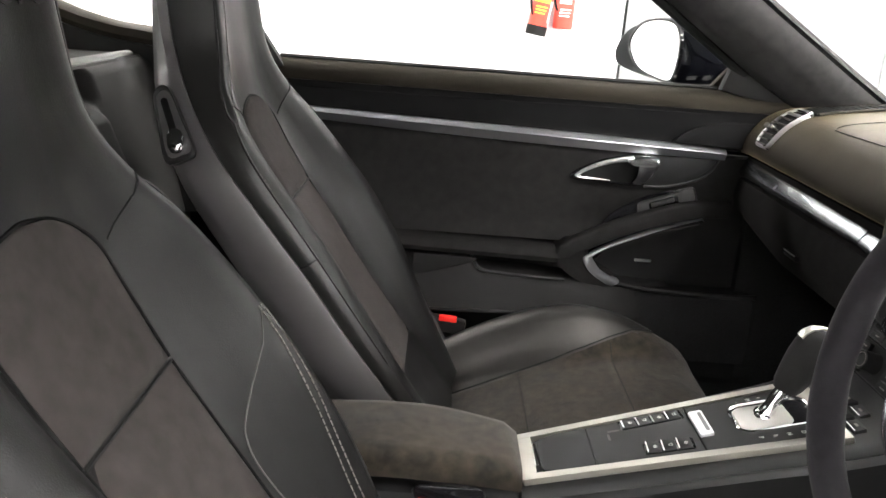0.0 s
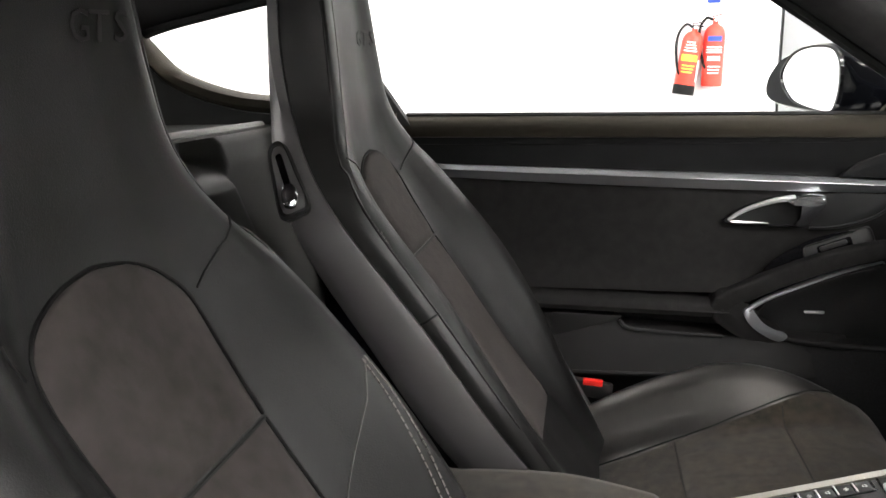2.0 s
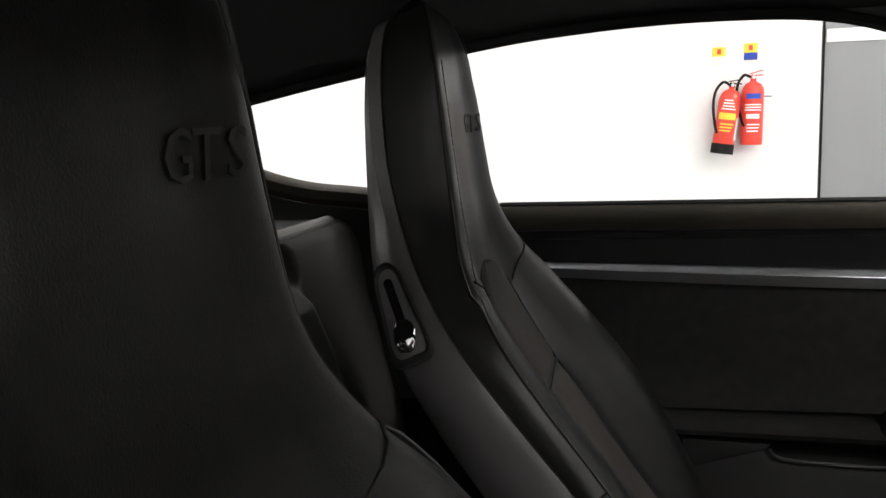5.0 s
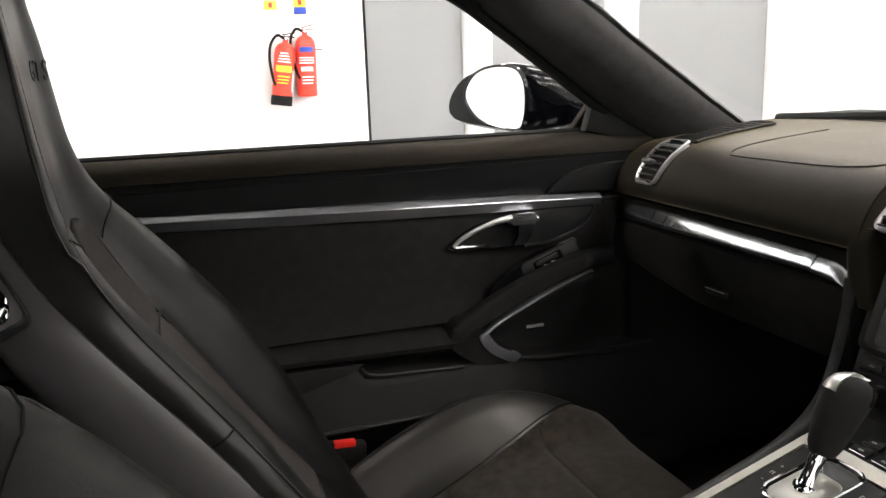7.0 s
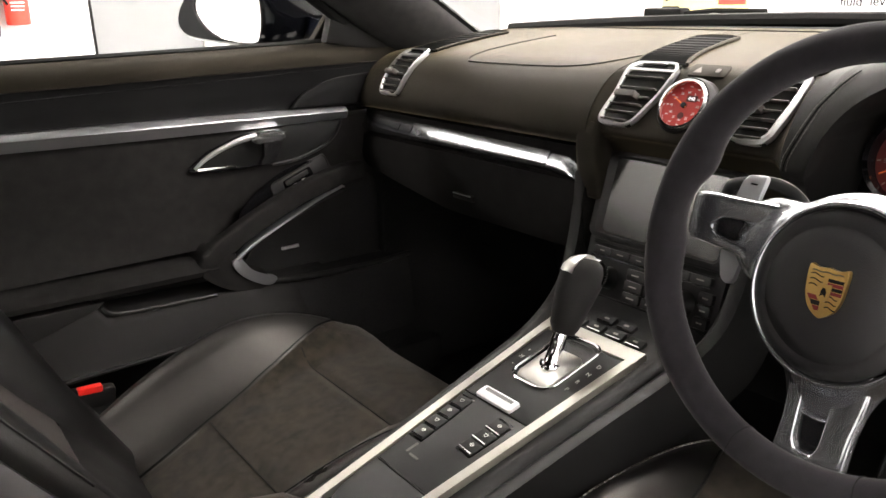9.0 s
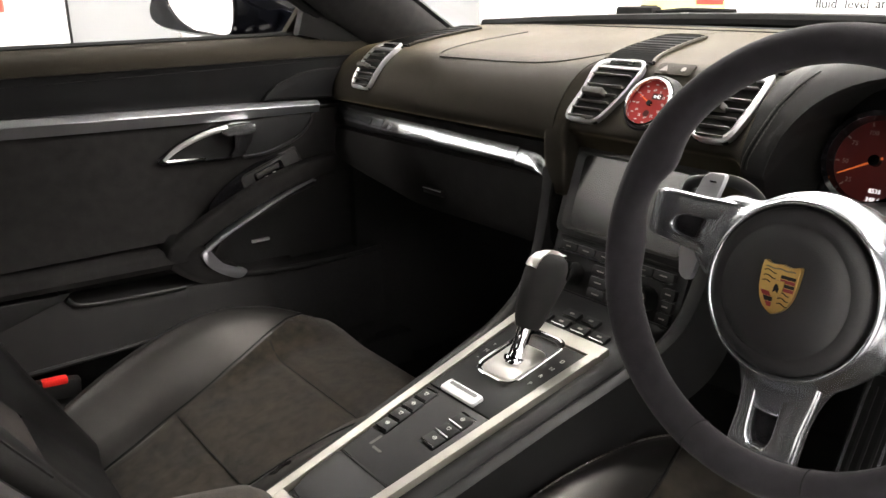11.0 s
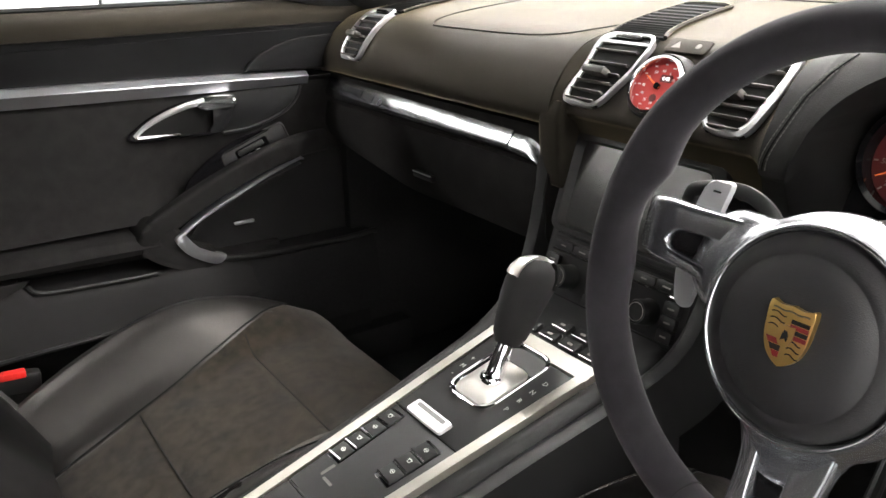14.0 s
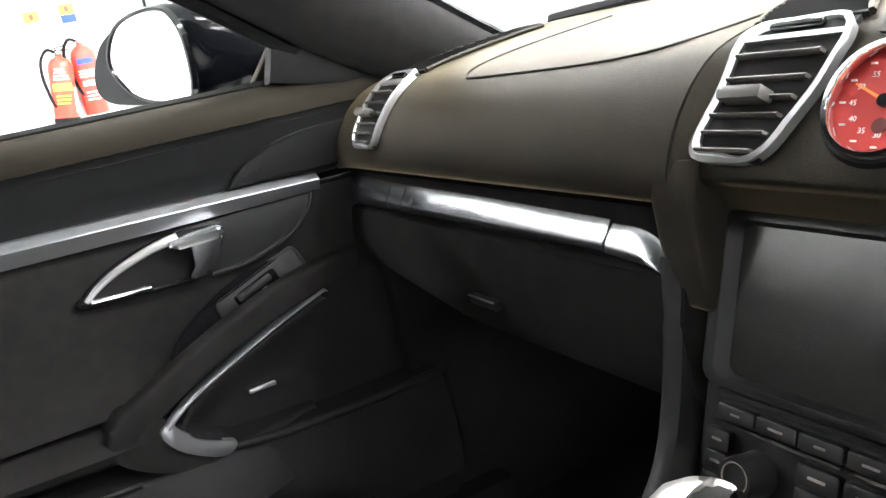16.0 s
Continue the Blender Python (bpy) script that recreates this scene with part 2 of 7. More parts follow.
def disc(frm, r, depth, n=32, bevel=0.0, bm=None):
    return slab([(r * math.cos(2 * math.pi * i / n), r * math.sin(2 * math.pi * i / n)) for i in range(n)], frm, depth, bevel, 2, bm)


def ring(frm, r, w, h, n=40, bm=None):
    """A flat ring with a rounded section, width w and height h, about the frame's z."""
    bm = bm or bmesh.new()
    sec = [(-w / 2, 0), (-w / 2, h * 0.6), (-w / 4, h), (w / 4, h), (w / 2, h * 0.6), (w / 2, 0)]
    rings = []
    for i in range(n + 1):
        a = 2 * math.pi * i / n
        rings.append([frm @ Vector(((r + p) * math.cos(a), (r + p) * math.sin(a), q)) for p, q in sec])
    loft(rings, True, False, bm)
    bmesh.ops.remove_doubles(bm, verts=bm.verts, dist=1e-6)
    return bm


def rrect(w, h, r, n=4, cx=0.0, cy=0.0):
    out = []
    for sx, sy, a0 in ((1, 1, 0), (-1, 1, 90), (-1, -1, 180), (1, -1, 270)):
        for i in range(n + 1):
            a = radians(a0 + 90 * i / n)
            out.append((cx + sx * (w / 2 - r) + r * math.cos(a), cy + sy * (h / 2 - r) + r * math.sin(a)))
    return out


def thread(pts, parent, name="stitching", lift=0.0, material=None, r=0.0013, gap=0.0065):
    """A seam of single stitches along a path."""
    bm = bmesh.new()
    P = [Vector(p) for p in curve_pts(pts, 30)]
    acc, last = 0.0, P[0]
    start = P[0]
    for p in P[1:]:
        acc += (p - last).length
        last = p
        if acc > gap:
            mid = start.lerp(p, 0.75)
            tube([start, start.lerp(mid, 0.5), mid], r, 4, bm)
            start, acc = p, 0.0
    return part(name, bm, material or STITCH, parent, "small even pale stitches")


# ---------------------------------------------------------------- the showroom
def room():
    alone("floor", box(0, 0, -0.05, 16.4, 13, 0.1), FLOOR_MAT, "pale grey polished showroom floor", "floor", kind="structure")
    alone("ceiling", box(-1, 0, 3.25, 14.4, 13, 0.1), WALL_PAINT, "white showroom ceiling with light panels", "ceiling", kind="structure")
    alone("wall_west", box(-8.1, 0, 1.6, 0.2, 12.6, 3.2), WALL_PAINT, "plain white painted showroom wall", "wall", kind="structure")
    alone("wall_south", box(-1, -6.4, 1.6, 14.4, 0.2, 3.2), WALL_PAINT, "plain white painted showroom wall", "wall", kind="structure")
    alone("wall_east", box(6.1, 0, 1.6, 0.2, 12.6, 3.2), WALL_PAINT, "white showroom wall with printed graphics", "wall", kind="structure")
    alone("wall_north", box(-3.4, 6.35, 1.6, 9.16, 0.2, 3.2), WALL_PAINT, "white wall that carries two fire extinguishers", "wall", kind="structure")
    # glazed partition beside the white wall: grey panels in white posts, low rail and head rail
    alone("partition_rail", box(3.59, 6.35, 0.17, 4.82, 0.16, 0.34, 0.01), WALL_PAINT, "white rail under grey partition panels", "rail", kind="structure")
    alone("partition_head", box(3.59, 6.35, 2.85, 4.82, 0.16, 0.7, 0.01), WALL_PAINT, "white head rail over grey partition panels", "rail", kind="structure")
    for x, w in ((2.21, 0.24), (3.65, 0.30), (5.44, 0.20)):
        alone("partition_post", box(x, 6.33, 1.42, w, 0.2, 2.16, 0.008), WALL_PAINT, "white upright post between grey panels", "post", group="partition posts", kind="structure")
    for a, b in ((1.205, 2.085), (2.335, 3.495), (3.805, 5.335)):
        p = thing("partition_panel", "grey panel set in white partition posts", "panel", "partition panels", "structure")
        part("panel", box((a + b) / 2, 6.36, 1.42, b - a - 0.01, 0.04, 2.15), GREY_DOOR, p)
        part("edge_strip", box(a + 0.012, 6.335, 1.42, 0.016, 0.012, 2.15, 0.003), RUBBER, p, "dark rubber edge strip")
        part("top_band", box((a + b) / 2, 6.333, 1.62, b - a - 0.06, 0.012, 0.10, 0.002), WALL_PAINT, p, "white printed band")
    alone("partition_end_wall", box(5.78, 6.35, 1.42, 0.44, 0.2, 2.16), WALL_PAINT, "white wall at the partition's end", "wall", kind="structure")


LAMP = glow("ceiling_lamp_diffuser", (1.0, 0.972, 0.945), 65)


def ceiling_lights():
    base = None
    for x in (-5.6, -2.4, 1.6, 3.4, 5.2):
        for y in (-4.6, -1.7, 1.2, 4.2):
            if base is None:
                base = thing("ceiling_light", "white rectangular recessed ceiling light panel", "ceiling light", "ceiling lights")
                part("frame", box(0, 0, 0.0, 1.5, 0.42, 0.04, 0.006), SILVER, base)
                part("diffuser", box(0, 0, -0.018, 1.42, 0.34, 0.02, 0.003), LAMP, base, "glowing white diffuser")
                base.location = (x, y, 3.18)
            else:
                copy_thing(base, pose(x, y, 3.18))


def extinguisher(x, y, z, lean, foam):
    """A wall extinguisher: body, black foot, valve with levers, hose, labels, bracket."""
    what = "red foam fire extinguisher with black foot on the wall" if foam else "red water fire extinguisher with blue label on the wall"
    e = thing("fire_extinguisher", what, "fire extinguisher", "wall fire extinguishers")
    r = 0.082
    prof = [(0.0, 0.0), (r * 0.92, 0.0), (r, 0.012), (r, 0.40), (r * 0.93, 0.435), (r * 0.7, 0.465), (r * 0.32, 0.482), (0.022, 0.49), (0.022, 0.505), (0.0, 0.505)]

    def turned(p, n=28):
        bm = bmesh.new()
        loft([[(rr * math.cos(2 * math.pi * k / n), rr * math.sin(2 * math.pi * k / n), zz) for k in range(n)] for rr, zz in p if rr > 0], True, True, bm)
        return bm
    part("body", turned(prof), RED, e)
    if foam:
        part("foot", turned([(r + 0.002, -0.012), (r + 0.003, 0.0), (r + 0.003, 0.062), (r + 0.001, 0.066)]), RUBBER, e, "black plastic foot")
    part("valve", box(0, 0, 0.515, 0.035, 0.04, 0.03, 0.006), RUBBER if foam else RED, e)
    part("lever", box(0.02, 0, 0.553, 0.10, 0.02, 0.008, 0.003, m=pose(0, 0, 0, 0, -16, 0)), RUBBER if foam else RED, e)
    part("carry_handle", box(0.025, 0, 0.53, 0.09, 0.022, 0.008, 0.003), RUBBER if foam else RED, e)
    part("hose", tube(curve_pts([(-0.02, 0, 0.515), (-0.07, -0.01, 0.53), (-0.115, -0.015, 0.46), (-0.118, -0.02, 0.34), (-0.085, -0.03, 0.20), (-0.06, -0.05, 0.14)], 8), 0.011, 8), RUBBER, e, "black rubber hose")
    part("gauge", disc(frame_of((0.0, -0.022, 0.515), (1, 0, 0), (0, 0, 1)), 0.013, 0.006, 14), WHITE, e)

    def wrap(z0, z1, a0, a1, m, name, label=""):
        bm = bmesh.new()
        rings = [[((r + 0.0015) * math.cos(radians(a)), (r + 0.0015) * math.sin(radians(a)), zz) for zz in (z0, z1)] for a in np.linspace(a0, a1, 12)]
        rings2 = [[((r + 0.0003) * math.cos(radians(a)), (r + 0.0003) * math.sin(radians(a)), zz) for zz in (z1, z0)] for a in np.linspace(a0, a1, 12)]
        loft([p + q for p, q in zip(rings, rings2)], True, True, bm)
        part(name, bm, m, e, label)
    if foam:
        wrap(0.25, 0.30, -145, -50, YELLOW, "label_band", "cream printed band")
        for i in range(4):
            wrap(0.325 + 0.022 * i, 0.335 + 0.022 * i, -135 + 4 * i, -60 - 6 * i, WHITE, "label_line")
        for i in range(3):
            wrap(0.16 + 0.025 * i, 0.17 + 0.025 * i, -130, -70 + 5 * i, YELLOW, "label_line")
        wrap(0.10, 0.27, -40, -8, WHITE, "label_side", "white printed side label")
    else:
        wrap(0.35, 0.39, -135, -55, BLUE, "label_band", "blue printed band")
        for i in range(3):
            wrap(0.30 - 0.02 * i, 0.31 - 0.02 * i, -140, -50, WHITE, "label_line")
        wrap(0.20, 0.235, -130, -60, WHITE, "label_line")
        for i in range(3):
            wrap(0.10 + 0.025 * i, 0.11 + 0.025 * i, -125, -65 + 4 * i, WHITE, "label_line")
    part("bracket", box(0, r + 0.012, 0.37, 0.06, 0.05, 0.05, 0.004), RUBBER, e)
    if not foam:
        part("strap", box(0.06, r * 0.4, 0.37, 0.17, 0.006, 0.008), RUBBER, e)
    e.matrix_basis = pose(x, y, z, 0, lean, 0)


def wall_sign(x, z, c1, c2):
    s = thing("wall_sign", "small coloured sign above a fire extinguisher", "sign", "extinguisher signs")
    part("plate", box(x, 6.246, z, 0.10, 0.006, 0.13, 0.001), c1, s)
    part("lower_field", box(x, 6.242, z - 0.035, 0.10, 0.004, 0.055, 0.001), c2, s)
    part("symbol", box(x, 6.242, z + 0.03, 0.03, 0.004, 0.04, 0.001), RED, s)


def wall_print():
    """The big wall graphic seen through the windscreen: plain coloured fields and bars, and two lines of text."""
    g = thing("wall_graphic", "large yellow and red emblem graphic printed on white wall", "wall graphic")
    X = 5.992
    part("field", box(X, 4.26, 1.30, 0.012, 0.93, 1.25, 0.002), WASHED_YELLOW, g)
    part("inner_field", box(X - 0.006, 4.28, 0.92, 0.012, 0.34, 0.34, 0.002), WASHED_YELLOW, g)
    for z in (1.07, 1.45, 1.7):
        part("red_bar", box(X - 0.007, 4.0, z, 0.012, 0.37, 0.11, 0.002), RED, g)
    part("red_bar", box(X - 0.007, 3.95, 0.80, 0.012, 0.28, 0.12, 0.002), RED, g)
    part("dark_bar", box(X - 0.007, 3.95, 0.945, 0.012, 0.28, 0.10, 0.002), RUBBER, g)
    part("dark_bar", box(X - 0.007, 4.62, 0.70, 0.012, 0.2, 0.06, 0.002), RUBBER, g)
    for z in (0.78, 0.90, 1.03, 1.16):
        pts = [(X - 0.006, 4.68 - 0.3 * i / 6, z + 0.05 * math.sin(i / 6 * 1.5)) for i in range(7)]
        part("dark_stroke", tube(pts, 0.008, 6), RUBBER, g)
        for k in (2, 3, 4, 5):
            part("dark_tick", tube([pts[k], (pts[k][0], pts[k][1] - 0.015, pts[k][2] + 0.03), (pts[k][0], pts[k][1] - 0.035, pts[k][2] + 0.045)], 0.006, 6), RUBBER, g)
    blob = curve_pts([(-0.09, 0.02), (-0.05, 0.06), (-0.03, 0.12), (0.02, 0.14), (0.01, 0.07), (0.07, 0.03), (0.10, 0.0), (0.08, -0.06), (0.05, -0.02), (0.0, -0.01), (-0.04, -0.05)], 4, True)
    part("dark_shape", slab(blob, frame_of((X - 0.012, 4.28, 0.90), (0, -1, 0), (0, 0, 1)), 0.004), RUBBER, g)
    for txt, y, z, size in (("fluid", 2.970, 0.722, 0.105), ("level", 2.735, 0.722, 0.105), ("and", 2.500, 0.724, 0.105), ("equi", 2.315, 0.726, 0.105), ("cosmetic", 2.970, 0.604, 0.105), ("detailing", 2.535, 0.608, 0.105)):
        lettering(txt, size, 0.003, frame_of((X - 0.004, y, z), (0, -1, 0), (0, 0, 1)), DARK_PRINT, g, "printed_line")


def lettering(txt, size, depth, frm, material, parent, name="lettering", align="LEFT", label="", slant=0.0):
    cu = bpy.data.curves.new(name, "FONT")
    cu.body, cu.size, cu.extrude, cu.align_x, cu.resolution_u = txt, size, depth, align, 2
    cu.shear = slant
    tmp = bpy.data.objects.new(name, cu)
    scene.collection.objects.link(tmp)
    me = bpy.data.meshes.new_from_object(tmp.evaluated_get(bpy.context.evaluated_depsgraph_get()))
    bpy.data.objects.remove(tmp)
    me.transform(frm)
    me.materials.clear()
    me.materials.append(material)
    ob = new(name, me)
    ob.parent = parent
    return tagged(ob, label) if label else ob


DARK_PRINT = mat("dark_print", (0.035, 0.035, 0.037), 0.6, var=0.05)
PRINT_GREY = mat("grey_print", (0.16, 0.16, 0.16), 0.6, var=0.05)

room()
ceiling_lights()
extinguisher(0.445, 6.13, 0.755, 8.0, True)
extinguisher(0.665, 6.155, 0.805, 1.0, False)
wall_sign(0.43, 1.50, YELLOW, WHITE)
wall_sign(0.665, 1.52, YELLOW, BLUE)
wall_print()
# ---------------------------------------------------------------- the car's shell
def side_y(z):
    """Inside face of the side glass at height z."""
    return 0.722 - 0.50 * (z - 0.86)


ROOF_EDGE = curve_pts([(-1.30, 0.972), (-1.11, 1.033), (-0.98, 1.061), (-0.83, 1.088), (-0.66, 1.115), (-0.54, 1.130), (-0.38, 1.140), (-0.23, 1.139), (-0.15, 1.131), (-0.08, 1.115), (0.0, 1.082)], 4)


def car_roof():
    r = thing("car_roof", "dark cloth car headliner under a black roof", "car roof", kind="structure")
    inner, outer = [], []
    for x, ze in ROOF_EDGE:
        ye = side_y(ze)
        zc = 1.185 - 0.16 * max(0, -x - 0.55) ** 1.5 - 0.10 * max(0, x + 0.25) ** 1.3
        zc = max(zc, ze + 0.015)
        a, b = [], []
        for k in range(25):
            q = -1 + 2 * k / 24
            z = ze + (zc - ze) * (1 - abs(q) ** 2.6)
            a.append((x, ye * q, z))
            b.append((x, (ye + 0.035) * q, z + 0.045))
        inner.append(a)
        outer.append(b)
    part("headliner", loft([p + q[::-1] for p, q in zip(inner, outer)]), [HEADLINER], r, "dark grey cloth headliner")
    bm = loft([[(x, y, z + 0.006) for x, y, z in q] for q in outer], False)
    bmesh.ops.solidify(bm, geom=bm.faces, thickness=0.004)
    part("roof_skin", bm, PAINT, r, "black painted roof skin")
    for s in (1, -1):
        rail = [(x, s * (side_y(z) + 0.008), z - 0.006) for x, z in ROOF_EDGE]
        part("door_seal", tube(rail, 0.011, 8), RUBBER, r, "black rubber door seal")
    # windscreen header, sun visors
    part("header_trim", box(0.045, 0, 1.105, 0.09, 0.9, 0.035, 0.012, m=pose(0, 0, 0, 0, 22, 0)), HEADLINER, r)
    for s in (1, -1):
        part("sun_visor", box(-0.10, s * 0.30, 1.135, 0.15, 0.36, 0.018, 0.008, m=pose(0, 0, 0, 0, 6, 0)), HEADLINER, r, "dark cloth sun visor folded up")


def pillars():
    for s in (1, -1):
        p = thing("windscreen_pillar", "dark suede-covered windscreen pillar beside the dashboard", "pillar", "windscreen pillars", "structure")
        st = [((-0.15, 0.5865, 1.131), (0.03, 0.535, 1.135)), ((-0.05, 0.602, 1.103), (0.165, 0.585, 1.085)), ((0.058, 0.634, 1.042), (0.285, 0.605, 1.010)),
              ((0.145, 0.660, 0.988), (0.39, 0.620, 0.945)), ((0.234, 0.687, 0.932), (0.50, 0.635, 0.878)), ((0.364, 0.715, 0.846), (0.60, 0.65, 0.82)), ((0.42, 0.73, 0.80), (0.66, 0.66, 0.77))]
        rings = []
        for a, b in st:
            a, b = Vector(a), Vector(b)
            m = (a + b) / 2
            w = Vector((0, 0.055, 0.02))
            inb = Vector((-0.012, -0.022, -0.004))
            rg = [a, a.lerp(m, 0.4) + inb * 0.8, m + inb, b.lerp(m, 0.4) + inb * 0.8, b, b + w * 0.8 + Vector((0.01, 0, 0.01)), m + w * 1.3, a + w]
            rings.append([(v.x, s * v.y, v.z) for v in rg])
        sm = []
        for i in range(8):
            c = curve_pts([rg[i] for rg in rings], 5)
            sm.append(c)
        part("cover", loft([[sm[i][k] for i in range(8)] for k in range(len(sm[0]))]), PILLAR_SUEDE, p, "dark suede pillar cover", angle=60)
        seal = curve_pts([(v[0][0] - 0.004, s * (v[0][1] + 0.012), v[0][2] - 0.004) for v in st], 5)
        part("door_seal", tube(seal, 0.010, 8), RUBBER, p, "black rubber seal")
        edge = curve_pts([(v[1][0] + 0.006, s * (v[1][1] + 0.01), v[1][2] + 0.006) for v in st[:6]], 5)
        part("glass_edge", tube(edge, 0.007, 6), GLOSS, p)
    # rear side frame: quarter window opening behind the door
    for s in (1, -1):
        q = thing("rear_quarter_trim", "dark trim panel below the rear quarter window", "car trim", "rear quarter trims", "structure")
        low = curve_pts([(-0.64, 0.872), (-0.76, 0.884), (-0.86, 0.898), (-0.94, 0.907), (-1.01, 0.925), (-1.07, 0.952), (-1.10, 0.985), (-1.13, 1.03)], 4)
        rings = []
        for x, z in low:
            y = side_y(z) - 0.035
            rings.append([(x, s * (y + 0.05), z), (x, s * (y + 0.012), z + 0.004), (x, s * (y - 0.006), z - 0.006), (x, s * (y - 0.010), z - 0.02), (x, s * (y - 0.002), z - 0.03)])
        part("window_ledge", loft([r2 + [(r2[4][0], r2[0][1], r2[4][2])] for r2 in rings]), LEDGE, q, "padded leather ledge under the glass")
        rings = []
        for x, z in low:
            y = side_y(z) - 0.035
            rings.append([(x, s * (y - 0.0), z - 0.032), (x, s * (y + 0.012), z - 0.09), (x, s * (y - 0.0), z - 0.2), (x, s * (y - 0.02), 0.55), (x, s * (y + 0.08), 0.55), (x, s * (y + 0.08), z - 0.032)])
        part("side_panel", loft(rings), PLASTIC, q, "dark side panel")
        # slim pillar between door glass and quarter glass, leaning back
        a, b = Vector((-0.640, s * 0.705, 0.845)), Vector((-0.800, s * 0.585, 1.12))
        bm = loft([[(c.x - 0.022, c.y + s * 0.02, c.z), (c.x - 0.022, c.y - s * 0.012, c.z), (c.x, c.y - s * 0.02, c.z), (c.x + 0.022, c.y - s * 0.006, c.z), (c.x + 0.022, c.y + s * 0.02, c.z)] for c in (a.lerp(b, t) for t in np.linspace(0, 1, 6))])
        part("centre_pillar", bm, RUBBER, q, "slim black pillar")
        part("belt_guide", box(-0.672, s * 0.668, 0.895, 0.03, 0.02, 0.07, 0.006, m=pose(0, 0, 0, 0, -20, 0)), PLASTIC, q)


LEDGE = DASH_LEATHER


def windows():
    g = thing("windscreen", "clear sloping windscreen glass over the dashboard", "windscreen")
    rows = []
    for k in range(13):
        q = -1 + 2 * k / 12
        rows.append([(0.80 - 0.16 * q * q, 0.69 * q, 0.885 - 0.02 * q * q), (0.06 - 0.05 * q * q, 0.54 * q, 1.15 - 0.02 * q * q)])
    ob = part("pane", loft(rows, False), GLASS, g)
    part("tint_band", tube([(0.075 - 0.05 * q * q, 0.53 * q, 1.142 - 0.02 * q * q) for q in np.linspace(-1, 1, 13)], 0.008, 6), RUBBER, g, "black band along the top edge")
    ob.visible_shadow = False
    sw = thing("side_window", "clear closed passenger door window", "car window")
    pts = [(-0.62, 0.862)] + [(x, z) for x, z in ROOF_EDGE if x > -0.72] + [(0.10, 1.0), (0.255, 0.915), (0.262, 0.862)]
    bm = bmesh.new()
    f = [bm.verts.new((x, side_y(z) + 0.006, z)) for x, z in pts]
    bm.faces.new(f)
    ob = part("pane", bm, GLASS, sw, smooth=False)
    ob.visible_shadow = False


def body_shell():
    for s in (1, -1):
        alone("kick_panel", box(0.60, s * 0.72, 0.44, 0.52, 0.03, 0.60, 0.006), CARPET, "black carpeted side panel in the footwell", "kick panel", kind="structure")
    alone("sill_panel", box(-0.2, 0.73, 0.20, 1.3, 0.12, 0.10, 0.01), CARPET, "black carpeted inner door sill", "door sill", kind="structure")
    alone("car_floor", box(0.05, 0, 0.165, 2.5, 1.5, 0.03), CARPET, "black carpeted car floor pan", "car floor", kind="structure")
    b = thing("car_bulkhead", "black carpeted bulkhead and parcel shelf behind seats", "bulkhead", kind="structure")
    # bulkhead face with a belt scoop behind each seat and a soft bulge below it
    ease = lambda v, a, b: (lambda k: k * k * (3 - 2 * k))(min(1.0, max(0.0, (v - a) / (b - a))))

    def face(y, z):
        ay = abs(y)
        x = float(np.interp(z, [0.20, 0.55, 0.72, 0.80, 0.835, 0.850], [-0.78, -0.80, -0.845, -0.86, -0.872, -0.890]))
        mouth = ease(ay, 0.15, 0.24) * (1 - ease(ay, 0.376, 0.412)) * ease(z, 0.786, 0.816)
        edge = 0.372 + 0.42 * max(0.0, 0.792 - z)
        low = ease(ay, 0.12, 0.24) * (1 - ease(ay, edge - 0.040, edge + 0.022)) * (1 - ease(z, 0.770, 0.812)) * ease(z, 0.55, 0.72)
        return x - 0.085 * mouth + 0.034 * low
    levels = [0.20, 0.45] + list(np.linspace(0.55, 0.76, 12)) + list(np.linspace(0.77, 0.8445, 16))
    rings = []
    for y in np.linspace(-0.68, 0.68, 273):
        rings.append([(face(y, z), y, z) for z in levels] + [(-0.886, y, 0.8450), (-0.888, y, 0.8495), (-0.92, y, 0.850), (-1.0, y, 0.85), (-1.40, y, 0.85), (-1.40, y, 0.20)])
    part("shelf_body", loft(rings), CARPET_GREY, b, "dark moulded bulkhead face with belt scoops", angle=50)
    for y in (0.285, -0.285):
        part("belt_outlet", box(-0.942, y, 0.8260, 0.022, 0.200, 0.032, 0.004), RUBBER, b, "black belt outlet in the scoop")
    part("cap_strip", tube([(-0.905, y, 0.852 + 0.002 * math.cos(4 * y)) for y in np.linspace(-0.66, 0.66, 30)], 0.0095, 10, flat=0.7), PALE, b, "pale grey padded shelf edge")
    rear = thing("rear_frame", "dark rear body frame round the tailgate", "car trim", kind="structure")
    for s in (1, -1):
        part("rear_pillar", loft([[(x - 0.14, s * (yy - 0.06), z), (x, s * (yy - 0.03), z), (x + 0.02, s * (yy + 0.04), z), (x - 0.14, s * (yy + 0.06), z)] for x, yy, z in ((-1.12, 0.65, 0.86), (-1.14, 0.62, 0.95), (-1.22, 0.59, 1.03), (-1.34, 0.56, 1.08))]), HEADLINER, rear)
    # outer body: passenger door skin, front wing, sill
    o = thing("car_body", "black painted car body side and bonnet", "car body", kind="structure")
    rings = []
    for x in np.linspace(-1.5, 1.9, 24):
        bul = 0.02 * math.cos((x + 0.2) * 1.1)
        rings.append([(x, 0.80, 0.835), (x, 0.845 + bul, 0.80), (x, 0.90 + bul, 0.62), (x, 0.88 + bul, 0.40), (x, 0.84, 0.22), (x, 0.80, 0.20), (x, 0.79, 0.5)])
    part("body_side", loft(rings), PAINT, o)
    rings = []
